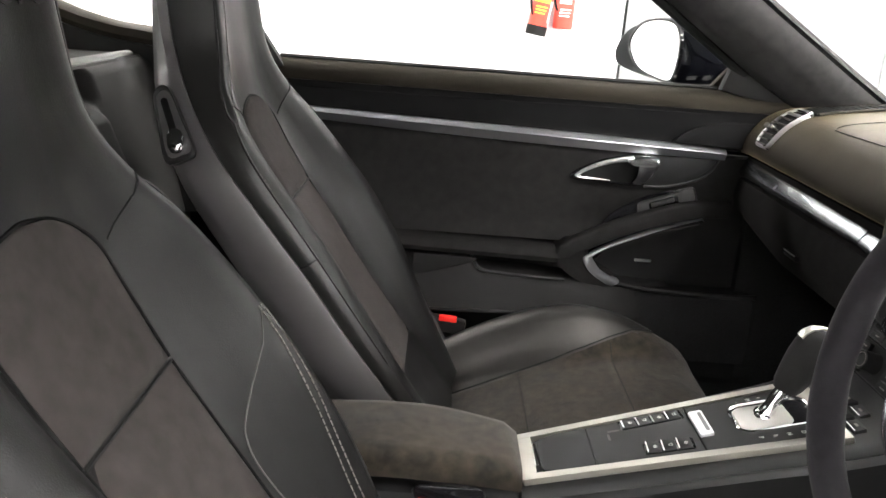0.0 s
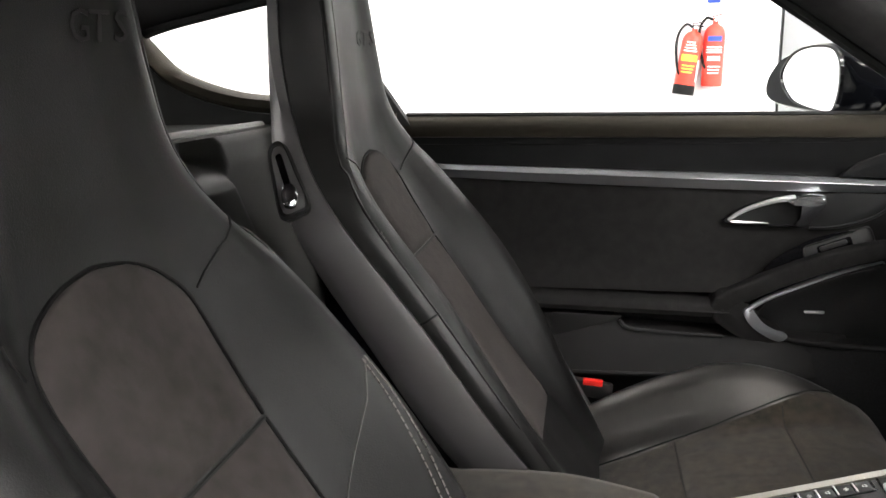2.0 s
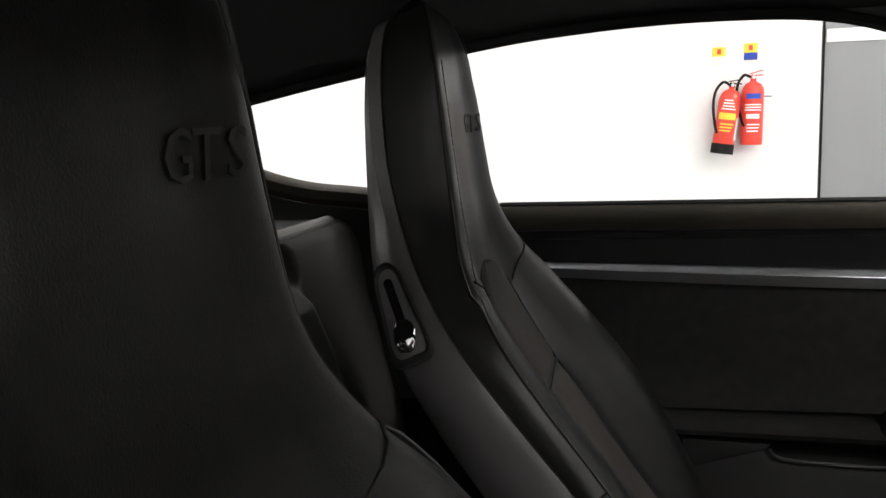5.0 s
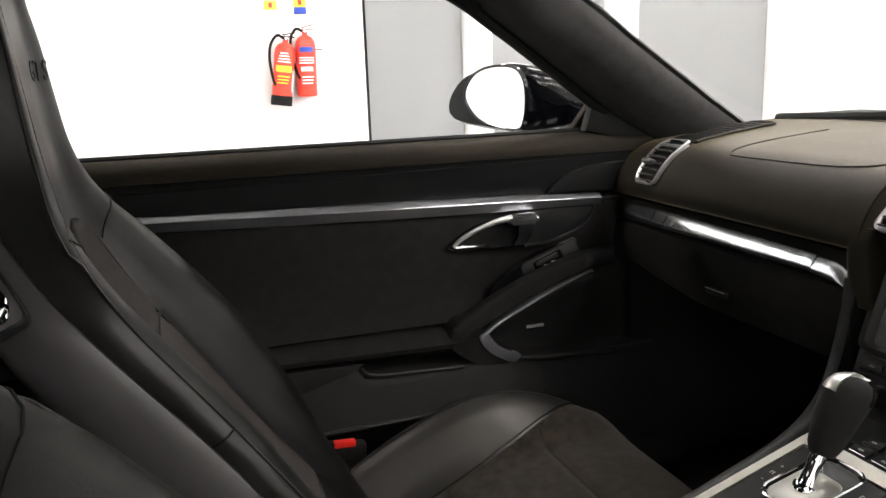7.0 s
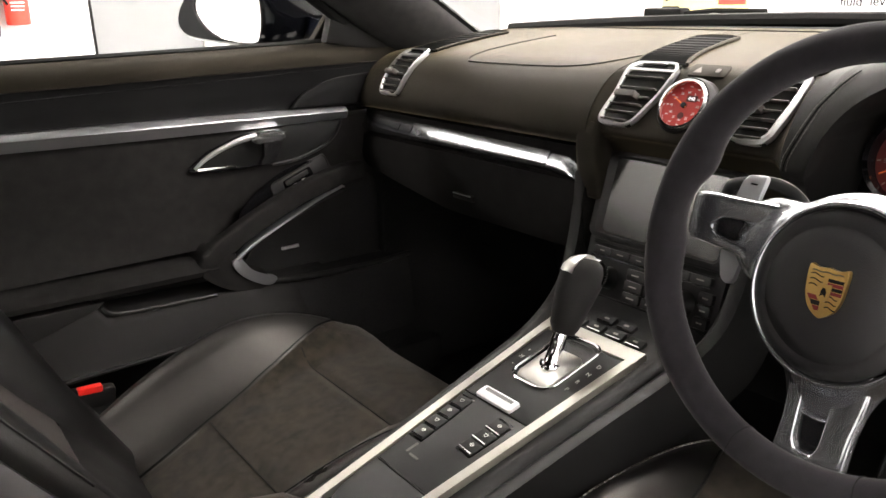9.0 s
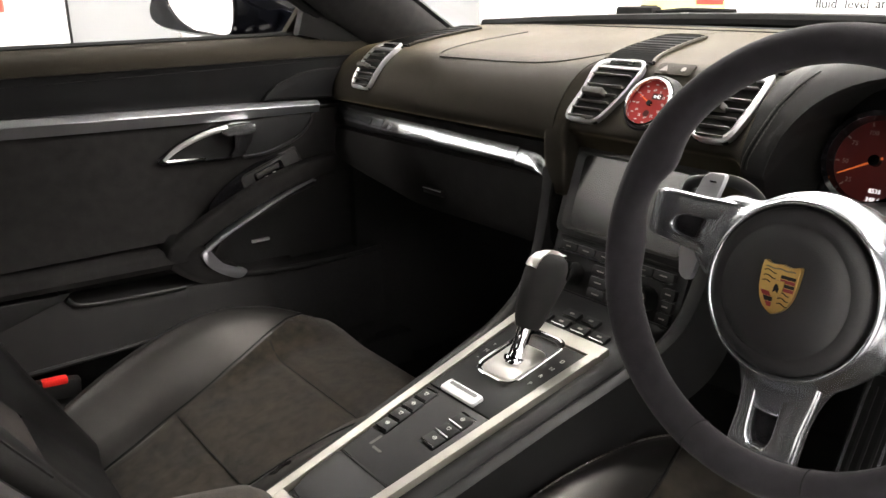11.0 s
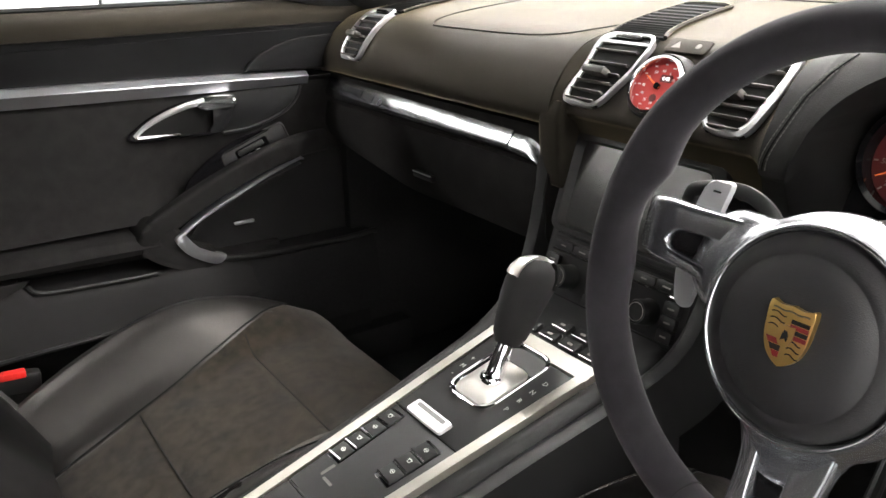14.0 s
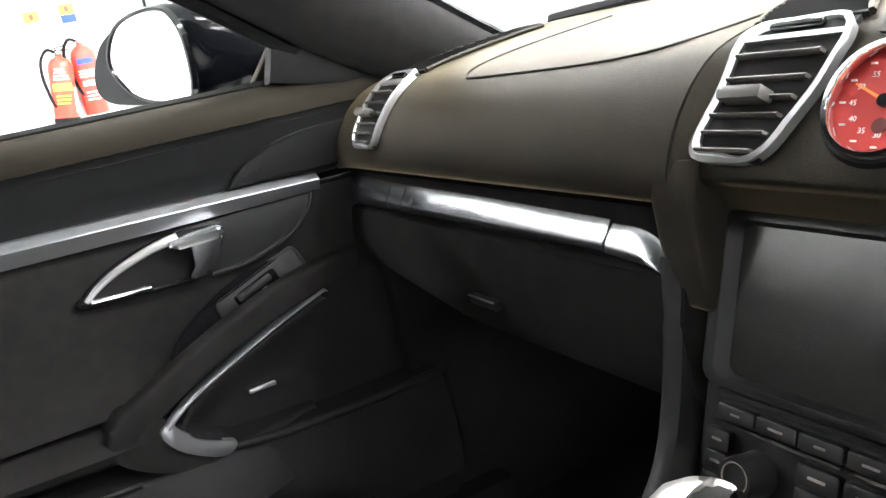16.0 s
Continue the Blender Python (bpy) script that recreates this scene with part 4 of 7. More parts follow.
def dashboard():
    d = thing("dashboard", "dark leather dashboard with round vents and silver strip", "dashboard", kind="structure")
    ys = np.linspace(0.118, 0.715, 40)
    rings = []
    for y in ys:
        dz = -0.35 * max(0, y - 0.64) ** 1.5
        rings.append([(x + bulge(y), y, z + dz) for x, z in TOP] + [(0.70, y, 0.74), (0.33, y, 0.738), (0.312, y, 0.742)])
    part("passenger_pad", loft(rings), DASH_LEATHER, d, "black leather pad with warm light put in its sheen", angle=60)
    # airbag seam pressed into the pad
    def on(x, y, lift=0.0006):
        return (x, y, top_at(x) + lift)
    seam = curve_pts([on(0.56, 0.122), on(0.47, 0.125), on(0.41, 0.138), on(0.372, 0.165), on(0.358, 0.205), on(0.353, 0.26), on(0.351, 0.34), on(0.350, 0.415), on(0.353, 0.434), on(0.372, 0.443), on(0.43, 0.446), on(0.55, 0.440)], 8)
    part("airbag_seam", tube(seam, 0.0010, 6), SEAM, d, "fine dark airbag seam")
    part("far_seam", tube([on(0.66, y) for y in np.linspace(-0.1, 0.55, 16)], 0.0010, 6), SEAM, d)
    # strip in three pieces, with a curved inner end
    sec = lambda z0, z1: [(0.334, z1), (0.322, z1), (0.3165, z1 - 0.003), (0.3045, z0 + 0.40 * (z1 - z0)), (0.3035, z0 + 0.25 * (z1 - z0)), (0.306, z0 + 0.003), (0.312, z0), (0.334, z0)]
    for i, (a, b) in enumerate(((0.583, 0.715), (0.545, 0.581), (0.203, 0.543))):
        part("strip_piece", loft([[(x + bulge(y) + 0.006 * (0.6 - y), y, z) for x, z in sec(0.695, 0.731 - 0.010 * (0.65 - y))] for y in np.linspace(a, b, 14)]), ALU, d, "brushed aluminium strip")
    endp, crest = [], []
    for q in np.linspace(0, 1, 18):
        y = 0.201 - 0.062 * q
        z0 = 0.6935 - 0.006 * q
        z1 = z0 + 0.004 + (0.7245 - z0 - 0.004) * (1 - max(0.0, (q - 0.30) / 0.70) ** 2.6) ** 0.6
        endp.append([(x + 0.003, y, z) for x, z in sec(z0, z1)])
        crest.append((0.3235, y - 0.0012, z1 + 0.0012))
    part("strip_end", loft(endp), ALU, d, "brushed aluminium strip end with a rounded corner")
    part("strip_end_rim", tube(crest, 0.0028, 8), GOLD_SATIN, d, "warm satin rim round the strip end")
    # glovebox below
    gl = []
    for y in np.linspace(0.120, 0.715, 20):
        lo = 0.588 + 0.035 * max(0, y - 0.45) / 0.25
        gl.append([(0.330 + bulge(y), y, 0.7365), (0.318 + bulge(y), y, 0.736), (0.318 + bulge(y), y, 0.692), (0.306 + bulge(y), y, 0.690), (0.300 + bulge(y), y, 0.66), (0.303 + bulge(y), y, lo + 0.02), (0.312 + bulge(y), y, lo + 0.003), (0.335 + bulge(y), y, lo), (0.55, y, lo - 0.02), (0.60, y, 0.70)])
    g = part("glovebox_lid", loft(gl), GLOVE_SUEDE, d, "black suede glovebox lid", angle=35)
    part("glovebox_latch", box(0.301, 0.385, 0.626, 0.012, 0.05, 0.010, 0.003), PLASTIC, g, "slim dark latch")
    part("latch_line", box(0.2945, 0.385, 0.6305, 0.002, 0.046, 0.0012), SILVER, g, "thin bright line on the latch")
    part("side_cheek", loft([[(x + o, y, z) for x, z in ((0.304, 0.775), (0.2995, 0.765), (0.2975, 0.757), (0.2983, 0.745), (0.3005, 0.72), (0.3035, 0.695), (0.3065, 0.676), (0.309, 0.6715), (0.50, 0.66), (0.50, 0.745))] for y, o in ((0.0995, 0.012), (0.1005, 0.004), (0.103, 0.0012), (0.107, 0.0), (0.129, 0.0004), (0.134, 0.0018), (0.139, 0.005), (0.144, 0.010), (0.150, 0.018))]), DASH_LEATHER, d, "padded leather cheek beside the strip", angle=60)
    # centre section
    rings = []
    for y in np.linspace(-0.165, 0.1165, 28):
        k = min(1.0, 7 * max(0, abs(y + 0.0243) / 0.1408 - 0.86))
        rings.append([(x * (1 - k) + tx * k + 0.001, y, z * (1 - k) + tz * k) for (x, z), (tx, tz) in zip(CTOP, TOPR)] + [(0.70, y, 0.70), (0.355, y, 0.70), (0.324, y, 0.753 - 0.010 * k)])
    part("centre_pad", loft(rings), DASH_LEATHER, d, "black leather centre section", angle=60)
    # driver side: pad and instrument hood
    rings = []
    fine = curve_pts(TOP, 3)
    for y in np.linspace(-0.715, -0.164, 86):
        q = math.exp(-((y + 0.335) / 0.15) ** 4)
        e = 1 - (abs(y + 0.335) / 0.142) ** 2.4
        arch = 0.70 + 0.158 * max(0, e) ** 0.30 if e > 0 else 0
        k = min(1.0, max(0, e) * 4)
        line = [(x - 0.008 * q + bulge(y), z + 0.030 * q * max(0, min(1, (z - 0.79) / 0.05))) for x, z in fine]
        first = next((i for i, (x, z) in enumerate(line) if z >= arch), 0)
        if first:
            (x0, z0), (x1, z1) = line[first - 1], line[first]
            f = (arch - z0) / (z1 - z0)
            line = [(x0 + (x1 - x0) * f, arch)] + line[first:]
        m = len(line) - 1
        pts = []
        for i in range(41):
            a = i / 40 * m
            b = min(int(a), m - 1)
            pts.append((line[b][0] + (line[b + 1][0] - line[b][0]) * (a - b), y, line[b][1] + (line[b + 1][1] - line[b][1]) * (a - b)))
        lx, _, lz = pts[0]
        rings.append(pts + [(0.70, y, 0.60), (0.40 + 0.04 * k, y, 0.60), (0.335 + 0.10 * k, y, 0.66), (lx + 0.004 + 0.10 * k, y, lz - 0.004), (lx + 0.003, y, lz - 0.003)])
    part("driver_pad", loft(rings), HOOD_LEATHER, d, "black leather driver section", angle=60)
    # double stitching along the seam beside the hood
    def hood_point(x, z, dy, lift):
        y = float(np.interp(z, [0.752, 0.764, 0.79, 0.812, 0.826, 0.838], [-0.168, -0.170, -0.178, -0.186, -0.196, -0.212])) + dy
        q = math.exp(-((y + 0.335) / 0.15) ** 4)
        return (x - 0.008 * q - 0.7 * lift, y, z + 0.030 * q * max(0, min(1, (z - 0.79) / 0.05)) + 0.7 * lift)
    run = [(x, z) for x, z in TOP if 0.753 < z < 0.8385]
    part("hood_seam", tube([hood_point(x, z, 0.0, 0.0) for x, z in run], 0.0009, 5), SEAM_SHADE, d, "dark seam beside the hood")
    for dy in (0.0035, -0.0035):
        thread([hood_point(x, z, dy, 0.0008) for x, z in run], d, material=STITCH_GREY, r=0.0005, gap=0.0045)
    # vents
    for y0, w in ((0.067, 0.084), (-0.109, 0.088), (0.585, 0.072)):
        vent(d, y0, w)


TOPR = curve_pts([(0.302, 0.748), (0.2985, 0.758), (0.301, 0.775), (0.308, 0.790), (0.320, 0.808), (0.340, 0.827), (0.370, 0.8405), (0.43, 0.850), (0.55, 0.862), (0.70, 0.872)], 5)


def surf(s, y, lift=0.0):
    p, t = face_point(s, CTOP if abs(y) < 0.2 else TOP)
    n = Vector((-t.z, 0, t.x))
    if n.x > 0 and n.z < 0:
        n = -n
    return Vector((p.x, y, p.z)) + n * lift, t, n


def vent(d, y0, w):
    """Vent that wraps over the edge and narrows downwards: silver frame, slats, pull tab, and a slatted grille on the top."""
    S0, S1, S2 = (0.20, 0.645, 0.84) if abs(y0) < 0.2 else (0.225, 0.62, 0.82)
    lean = 0.050 if 0 < y0 < 0.2 else -0.050 if y0 < 0 else 0.02
    cut = 0.026 if abs(y0) < 0.2 else 0.012
    down = lambda s: cut * max(0.0, (S1 - s) / (S1 - S0)) ** 1.3
    left = lambda s: y0 + w / 2 - (down(s) if y0 < 0 else 0.0)
    right = lambda s: y0 - w / 2 + down(s) * (0.5 if y0 < 0 else 1.0)
    v = part("vent", loft([[surf(s, right(s) + 0.004, 0.0055)[0], surf(s, left(s) - 0.004, 0.0055)[0], surf(s, left(s) - 0.004, 0.002)[0], surf(s, right(s) + 0.004, 0.002)[0]] for s in np.linspace(S0 + 0.01, S1, 14)]), RUBBER, d, "dark vent throat")
    ST, rs, ry = S1 + 0.012, 0.095, 0.0200 if abs(y0) < 0.2 else 0.015
    loop = [(s, left(s)) for s in np.linspace(S0 + rs, ST - rs, 14)]

    def corner(p0, c, p1):
        for q in np.linspace(0, 1, 8)[1:-1]:
            loop.append(tuple(a * (1 - q) ** 2 + b * 2 * q * (1 - q) + e * q * q for a, b, e in zip(p0, c, p1)))
    corner(loop[-1], (ST, left(ST)), (ST, left(ST) - ry))
    loop += [(ST, y) for y in np.linspace(left(ST) - ry, right(ST) + ry, 6)]
    corner(loop[-1], (ST, right(ST)), (ST - rs, right(ST - rs)))
    loop += [(s, right(s)) for s in np.linspace(ST - rs, S0 + rs, 14)]
    corner(loop[-1], (S0, right(S0)), (S0, right(S0) + ry))
    loop += [(S0, y) for y in np.linspace(right(S0) + ry, left(S0) - ry, 6)]
    corner(loop[-1], (S0, left(S0)), loop[0])
    bm = bmesh.new()
    rings = []
    for s, y in loop:
        p, t, n = surf(s, y)
        ym = 0.5 * (left(s) + right(s))
        c, _, _ = surf(0.5 * (S0 + S1) + (s - 0.5 * (S0 + S1)) * 0.86, ym + (y - ym) * 0.80, 0)
        inw = (c - p)
        side_w = 0.5 + 0.5 * math.tanh((y - ym) / (0.22 * w) * (1 if y0 > 0 else -1))
        inw = inw.normalized() * (0.0042 + 0.0048 * side_w) if inw.length else inw
        rings.append([p + n * 0.001, p + n * 0.0075, p + inw * 0.5 + n * 0.0095, p + inw + n * 0.008, p + inw * 1.1 + n * 0.001])
    rings.append(rings[0])
    loft(rings, True, False, bm)
    part("vent_frame", bm, SILVER, v, "satin silver vent frame")
    ns = 6
    for k in range(ns):
        s = S0 + 0.045 + (S1 - S0 - 0.155) * k / (ns - 1)
        p, t, n = surf(s, y0, 0.006)
        out = (n * 0.6 + Vector((-0.6, 0, 0.25))).normalized()
        side = t.cross(out).normalized()
        up = out.cross(side)
        bm = bmesh.new()
        rr = []
        for yy in (right(s) + 0.0095 - y0, 0.5 * (right(s) + left(s)) - y0, left(s) - 0.0095 - y0):
            b = p + Vector((0, yy, 0))
            rr.append([b - out * 0.005 + up * 0.0012, b + out * 0.0045 + up * 0.0012, b + out * 0.0056, b + out * 0.0045 - up * 0.0012, b - out * 0.005 - up * 0.0012])
        loft(rr, True, True, bm)
        part("slat", bm, GRILLE_SLAT, v)
        if k == 3:
            bm = box(0, 0, 0, 0.015, w * 0.40, 0.0095, 0.003)
            bmesh.ops.transform(bm, matrix=frame_of(p + out * 0.007 + Vector((0, 0.010, 0)), out, (0, 1, 0)), verts=bm.verts)
            part("pull_tab", bm, GRILLE_SLAT, v)
    part("vent_bar", loft([[surf(sb, yy, lf)[0] for sb, lf in ((S1 - 0.066, 0.003), (S1 - 0.064, 0.0088), (S1 - 0.046, 0.0092), (S1 - 0.044, 0.003))] for yy in np.linspace(right(S1) + 0.003, left(S1) - 0.003, 5)]), SILVER, v, "satin silver cross bar")
    p, t, n = surf(S1 - 0.018, y0, 0.0075)
    bm = box(0, 0, 0, 0.006, w * 0.46, 0.006, 0.0025)
    bmesh.ops.transform(bm, matrix=frame_of(p, t, (0, 1, 0)), verts=bm.verts)
    part("thumb_wheel", bm, GLOSS, v)
    # grille on top
    g = part("top_grille", loft([[surf(s, y0 + lean * (0.92 - q) / 0.12 - w / 2 * q, 0.0042)[0], surf(s, y0 + lean * (0.92 - q) / 0.12 + w / 2 * q, 0.0042)[0], surf(s, y0 + lean * (0.92 - q) / 0.12 + w / 2 * q, 0.0005)[0], surf(s, y0 + lean * (0.92 - q) / 0.12 - w / 2 * q, 0.0005)[0]] for s, q in zip(np.linspace(S1 + 0.02, S2 + 0.06, 10), np.linspace(0.92, 0.80, 10))]), RUBBER, d, "black slatted demister grille")
    rim = []
    for q, e in [(x, 1) for x in np.linspace(0.02, 1, 9)] + [(1.03, 0.5), (1.03, -0.5)] + [(x, -1) for x in np.linspace(1, 0.02, 9)]:
        rim.append(surf(S1 + 0.02 + (S2 + 0.04 - S1) * min(q, 1.0) + (0.008 if q > 1 else 0), y0 + lean * min(q, 1) + e * w / 2 * (0.95 - 0.12 * q), 0.003)[0])
    part("grille_rim", tube(rim, 0.0028, 6), DASH_LEATHER, g, "leather-covered rim")
    for k in range(13):
        q = k / 12
        s = S1 + 0.03 + (S2 - S1 + 0.022) * q
        p, t, n = surf(s, y0, 0.0042)
        p = p + Vector((0, lean * (q * 0.94 + 0.03), 0))
        hw = w / 2 * (0.88 - 0.12 * q)
        part("slat", loft([[p + Vector((0, yy, 0)) + t * 0.0010, p + Vector((0, yy, 0)) + n * 0.0020 + t * 0.0006, p + Vector((0, yy, 0)) - t * 0.0002]
                           for yy in (-hw, hw)]), PLASTIC, g)


GRILLE_SLAT = mat("grey_slat_plastic", (0.080, 0.075, 0.068), 0.45, var=0.1)


def clock():
    c = thing("dash_clock", "round red-faced stopwatch clock with silver bezel", "clock")
    p = Vector((0.3350, -0.0105, 0.8025))
    fr = frame_of(p, (0, -1, 0), (0.51, 0, 0.86))
    fr = fr @ Matrix.Scale(0.865, 4)
    part("pod", loft([[fr @ Vector((r * math.cos(a), r * math.sin(a), z)) for a in np.linspace(0, 2 * math.pi, 40, endpoint=False)] for r, z in ((0.050, -0.030), (0.045, -0.006), (0.042, 0.003), (0.040, 0.006), (0.037, 0.004), (0.036, -0.004))]), LEATHER, c, "padded black pod")
    part("bezel", ring(fr @ Matrix.Translation((0, 0, 0.003)), 0.0355, 0.006, 0.007), CHROME, c, "polished silver bezel")
    part("face", disc(fr @ Matrix.Translation((0, 0, -0.002)), 0.034, 0.003, 40), DIAL_RED, c, "red dial face")
    for k in range(12):
        a = radians(30 * k)
        bm = box(0.0285 * math.cos(a), 0.0285 * math.sin(a), 0.0014, 0.004, 0.0012, 0.001)
        bmesh.ops.transform(bm, matrix=fr, verts=bm.verts)
        part("mark", bm, WHITE, c)
    for k, tx in enumerate(("60", "5", "10", "15", "20", "25", "30", "35", "40", "45", "50", "55")):
        a = radians(90 - 30 * k)
        lettering(tx, 0.0052, 0.0002, fr @ Matrix.Translation((0.0215 * math.cos(a), 0.0205 * math.sin(a) - 0.002, 0.0014)), WHITE, c, "numeral", "CENTER")
    part("display", slab(rrect(0.017, 0.009, 0.001), fr @ Matrix.Translation((0.008, 0.011, 0.001)), 0.001), DIAL_DARK, c)
    lettering("4:42", 0.0068, 0.0002, fr @ Matrix.Translation((0.008, 0.0085, 0.0022)), LIT, c, "digits", "CENTER")
    part("hand", slab([(-0.0012, -0.004), (0.0012, -0.004), (0.0005, 0.024), (-0.0005, 0.024)], fr @ Matrix.Rotation(radians(62), 4, "Z") @ Matrix.Translation((0, 0, 0.003)), 0.0008), ORANGE, c, "orange hand")
    part("hub", disc(fr @ Matrix.Translation((0, 0, 0.001)), 0.004, 0.004, 16), GLOSS, c)
    part("sub_dial", disc(fr @ Matrix.Translation((0, -0.015, 0.001)), 0.005, 0.0008, 18), DIAL_DARK, c)
    b = thing("hazard_switch", "slim black hazard switch panel on the dashboard", "switch")
    fr2 = frame_of((0.3765, -0.012, 0.8400), (0, -1, 0), (0.82, 0, 0.57))
    part("plate", slab(rrect(0.054, 0.021, 0.004), fr2, 0.0014, 0.0006), DASH_LEATHER, b)
    part("hazard_symbol", slab([(-0.0205, -0.005), (-0.0085, -0.005), (-0.0145, 0.005)], fr2 @ Matrix.Translation((0, 0, 0.0014)), 0.0006), PRINT_DIM, b)
    part("lock_symbol", slab(rrect(0.006, 0.007, 0.002), fr2 @ Matrix.Translation((0.013, 0, 0.0014)), 0.0006), PRINT_DIM, b)


LIT = glow("lit_digits", (0.95, 0.97, 1.0), 1.1)
ORANGE = glow("orange_needle", (0.9, 0.22, 0.05), 0.25)
PRINT_DIM = mat("dim_print", (0.22, 0.20, 0.19), 0.6, var=0.03)
PRINT_LIGHT = mat("pale_print", (0.55, 0.55, 0.52), 0.6, var=0.03)
GOLD_SATIN = mat("warm_satin_metal", (0.24, 0.205, 0.14), 0.35, 0.9, var=0.08)
# Dark red of the displays; on the cluster dials it is the hood's shadow.
DIAL_DARK = mat("dark_and_shaded_red", (0.088, 0.006, 0.005), 0.5, var=0.06)


def centre_stack():
    c = thing("centre_stack", "black centre stack with screen and radio controls", "centre stack")
    fr = frame_of((0.318, 0, 0.672), (0, -1, 0), (0.30, 0, 0.954))     # u to the driver, v up the face
    part("housing", slab(rrect(0.216, 0.262, 0.012, 5, 0, -0.042), fr @ Matrix.Translation((0, 0, -0.10)), 0.098, 0.004), PLASTIC, c, "black plastic housing")
    part("screen_frame", loft([[fr @ Vector((u * a, v * b + 0.0075, z)) for u, v in rrect(0.219, 0.116, 0.012, 5)] for a, b, z in ((1.0, 1.0, -0.010), (1.0, 1.0, 0.004), (0.975, 0.95, 0.0065), (0.90, 0.90, 0.0065), (0.835, 0.845, -0.001), (0.80, 0.82, -0.003))], True, False), PLASTIC, c, "matt black screen frame")
    part("screen", slab(rrect(0.182, 0.100, 0.003), fr @ Matrix.Translation((0, 0.0070, -0.0045)), 0.004), SCREEN, c, "grey switched-off display glass")

    def key(u, v, w, h, m=PLASTIC, name="key", z=0.004, label=""):
        return part(name, slab(rrect(w, h, min(w, h) * 0.18, 3, u, v), fr @ Matrix.Translation((0, 0, -0.003)), z + 0.003, 0.0012), m, c, label)
    key(0, -0.0560, 0.196, 0.0055, RUBBER, "disc_slot", 0.001)
    for k, u in enumerate((-0.0780, -0.0470, -0.0160, 0.0160, 0.0470, 0.0780)):
        b = key(u, -0.0665, 0.0300, 0.0105)
        part("key_mark", slab(rrect(0.008 + 0.003 * (k % 2), 0.0016, 0.0007, 2, u, -0.0665), fr @ Matrix.Translation((0, 0, 0.0035)), 0.0008), PRINT_DIM, b)
    for u in (-0.0475, 0.0475):
        part("bright_line", slab(rrect(0.0925, 0.0020, 0.0008, 2, u, -0.0735), fr, 0.0048), CHROME, c, "thin bright trim line")
    for s in (-1, 1):
        kn = part("knob", loft([[fr @ Vector((s * 0.0605 + r * math.cos(a), -0.0995 + r * math.sin(a), z)) for a in np.linspace(0, 2 * math.pi, 28, endpoint=False)] for r, z in ((0.0150, -0.002), (0.0140, 0.004), (0.0135, 0.017), (0.0125, 0.0195), (0.0095, 0.0195), (0.0088, 0.0180))]), PLASTIC, c, "black rotary knob")
        part("knob_ring", ring(fr @ Matrix.Translation((s * 0.0605, -0.0995, 0.0190)), 0.0098, 0.0009, 0.0010, 26), PRINT_DIM, kn)
    for u, v, wd in [(su * x, v, wd) for su in (-1, 1) for x, v, wd in ((0.0155, -0.0860, 0.0285), (0.0155, -0.1010, 0.0285), (0.0155, -0.1160, 0.0285), (0.0905, -0.0860, 0.0200), (0.0905, -0.1010, 0.0200), (0.0905, -0.1160, 0.0200))]:
        k = key(u, v, wd, 0.0135)
        part("key_mark", slab(rrect(wd * 0.42, 0.0018, 0.0007, 2, u, v), fr @ Matrix.Translation((0, 0, 0.0035)), 0.0008), PRINT_DIM, k)
    key(0, -0.1265, 0.2, 0.0045, RUBBER, "gap", 0.001)
    # sloping cheeks from the stack down to the console
    for s in (1, -1):
        path = [(0.310, s * 0.1335, 0.705), (0.306, s * 0.1330, 0.668), (0.291, s * 0.1300, 0.605), (0.262, s * 0.1220, 0.556), (0.20, s * 0.1080, 0.522), (0.10, s * 0.097, 0.492), (-0.04, s * 0.086, 0.452), (-0.178, s * 0.074, 0.414)]
        rings = []
        for x, y, z in curve_pts(path, 6):
            rings.append([(x - 0.004, y - s * 0.010, z), (x - 0.007, y - s * 0.003, z + 0.003), (x - 0.004, y + s * 0.008, z), (x + 0.06, y + s * 0.012, z - 0.07), (x + 0.06, y - s * 0.010, z - 0.05)])
        part("cheek", loft(rings), LEATHER, c, "black leather cheek", angle=60)
    # lower switches and cubby above the selector
    part("cubby", slab(rrect(0.15, 0.034, 0.006, 3, 0, -0.147), fr @ Matrix.Translation((0, 0, -0.02)), 0.012), GLOSS, c, "glossy black cubby")


CONS = 0.27
CN = Vector((-CONS, 0, 1)).normalized()


def cons(x, y, lift=0.0):
    return Vector((x, y, 0.48 + CONS * x)) + CN * lift


def CF(x, y, lift=0.0):
    """Frame on the console: u forwards, v to the passenger, depth out of it."""
    return frame_of(cons(x, y, lift), (1, 0, CONS), (0, 1, 0))


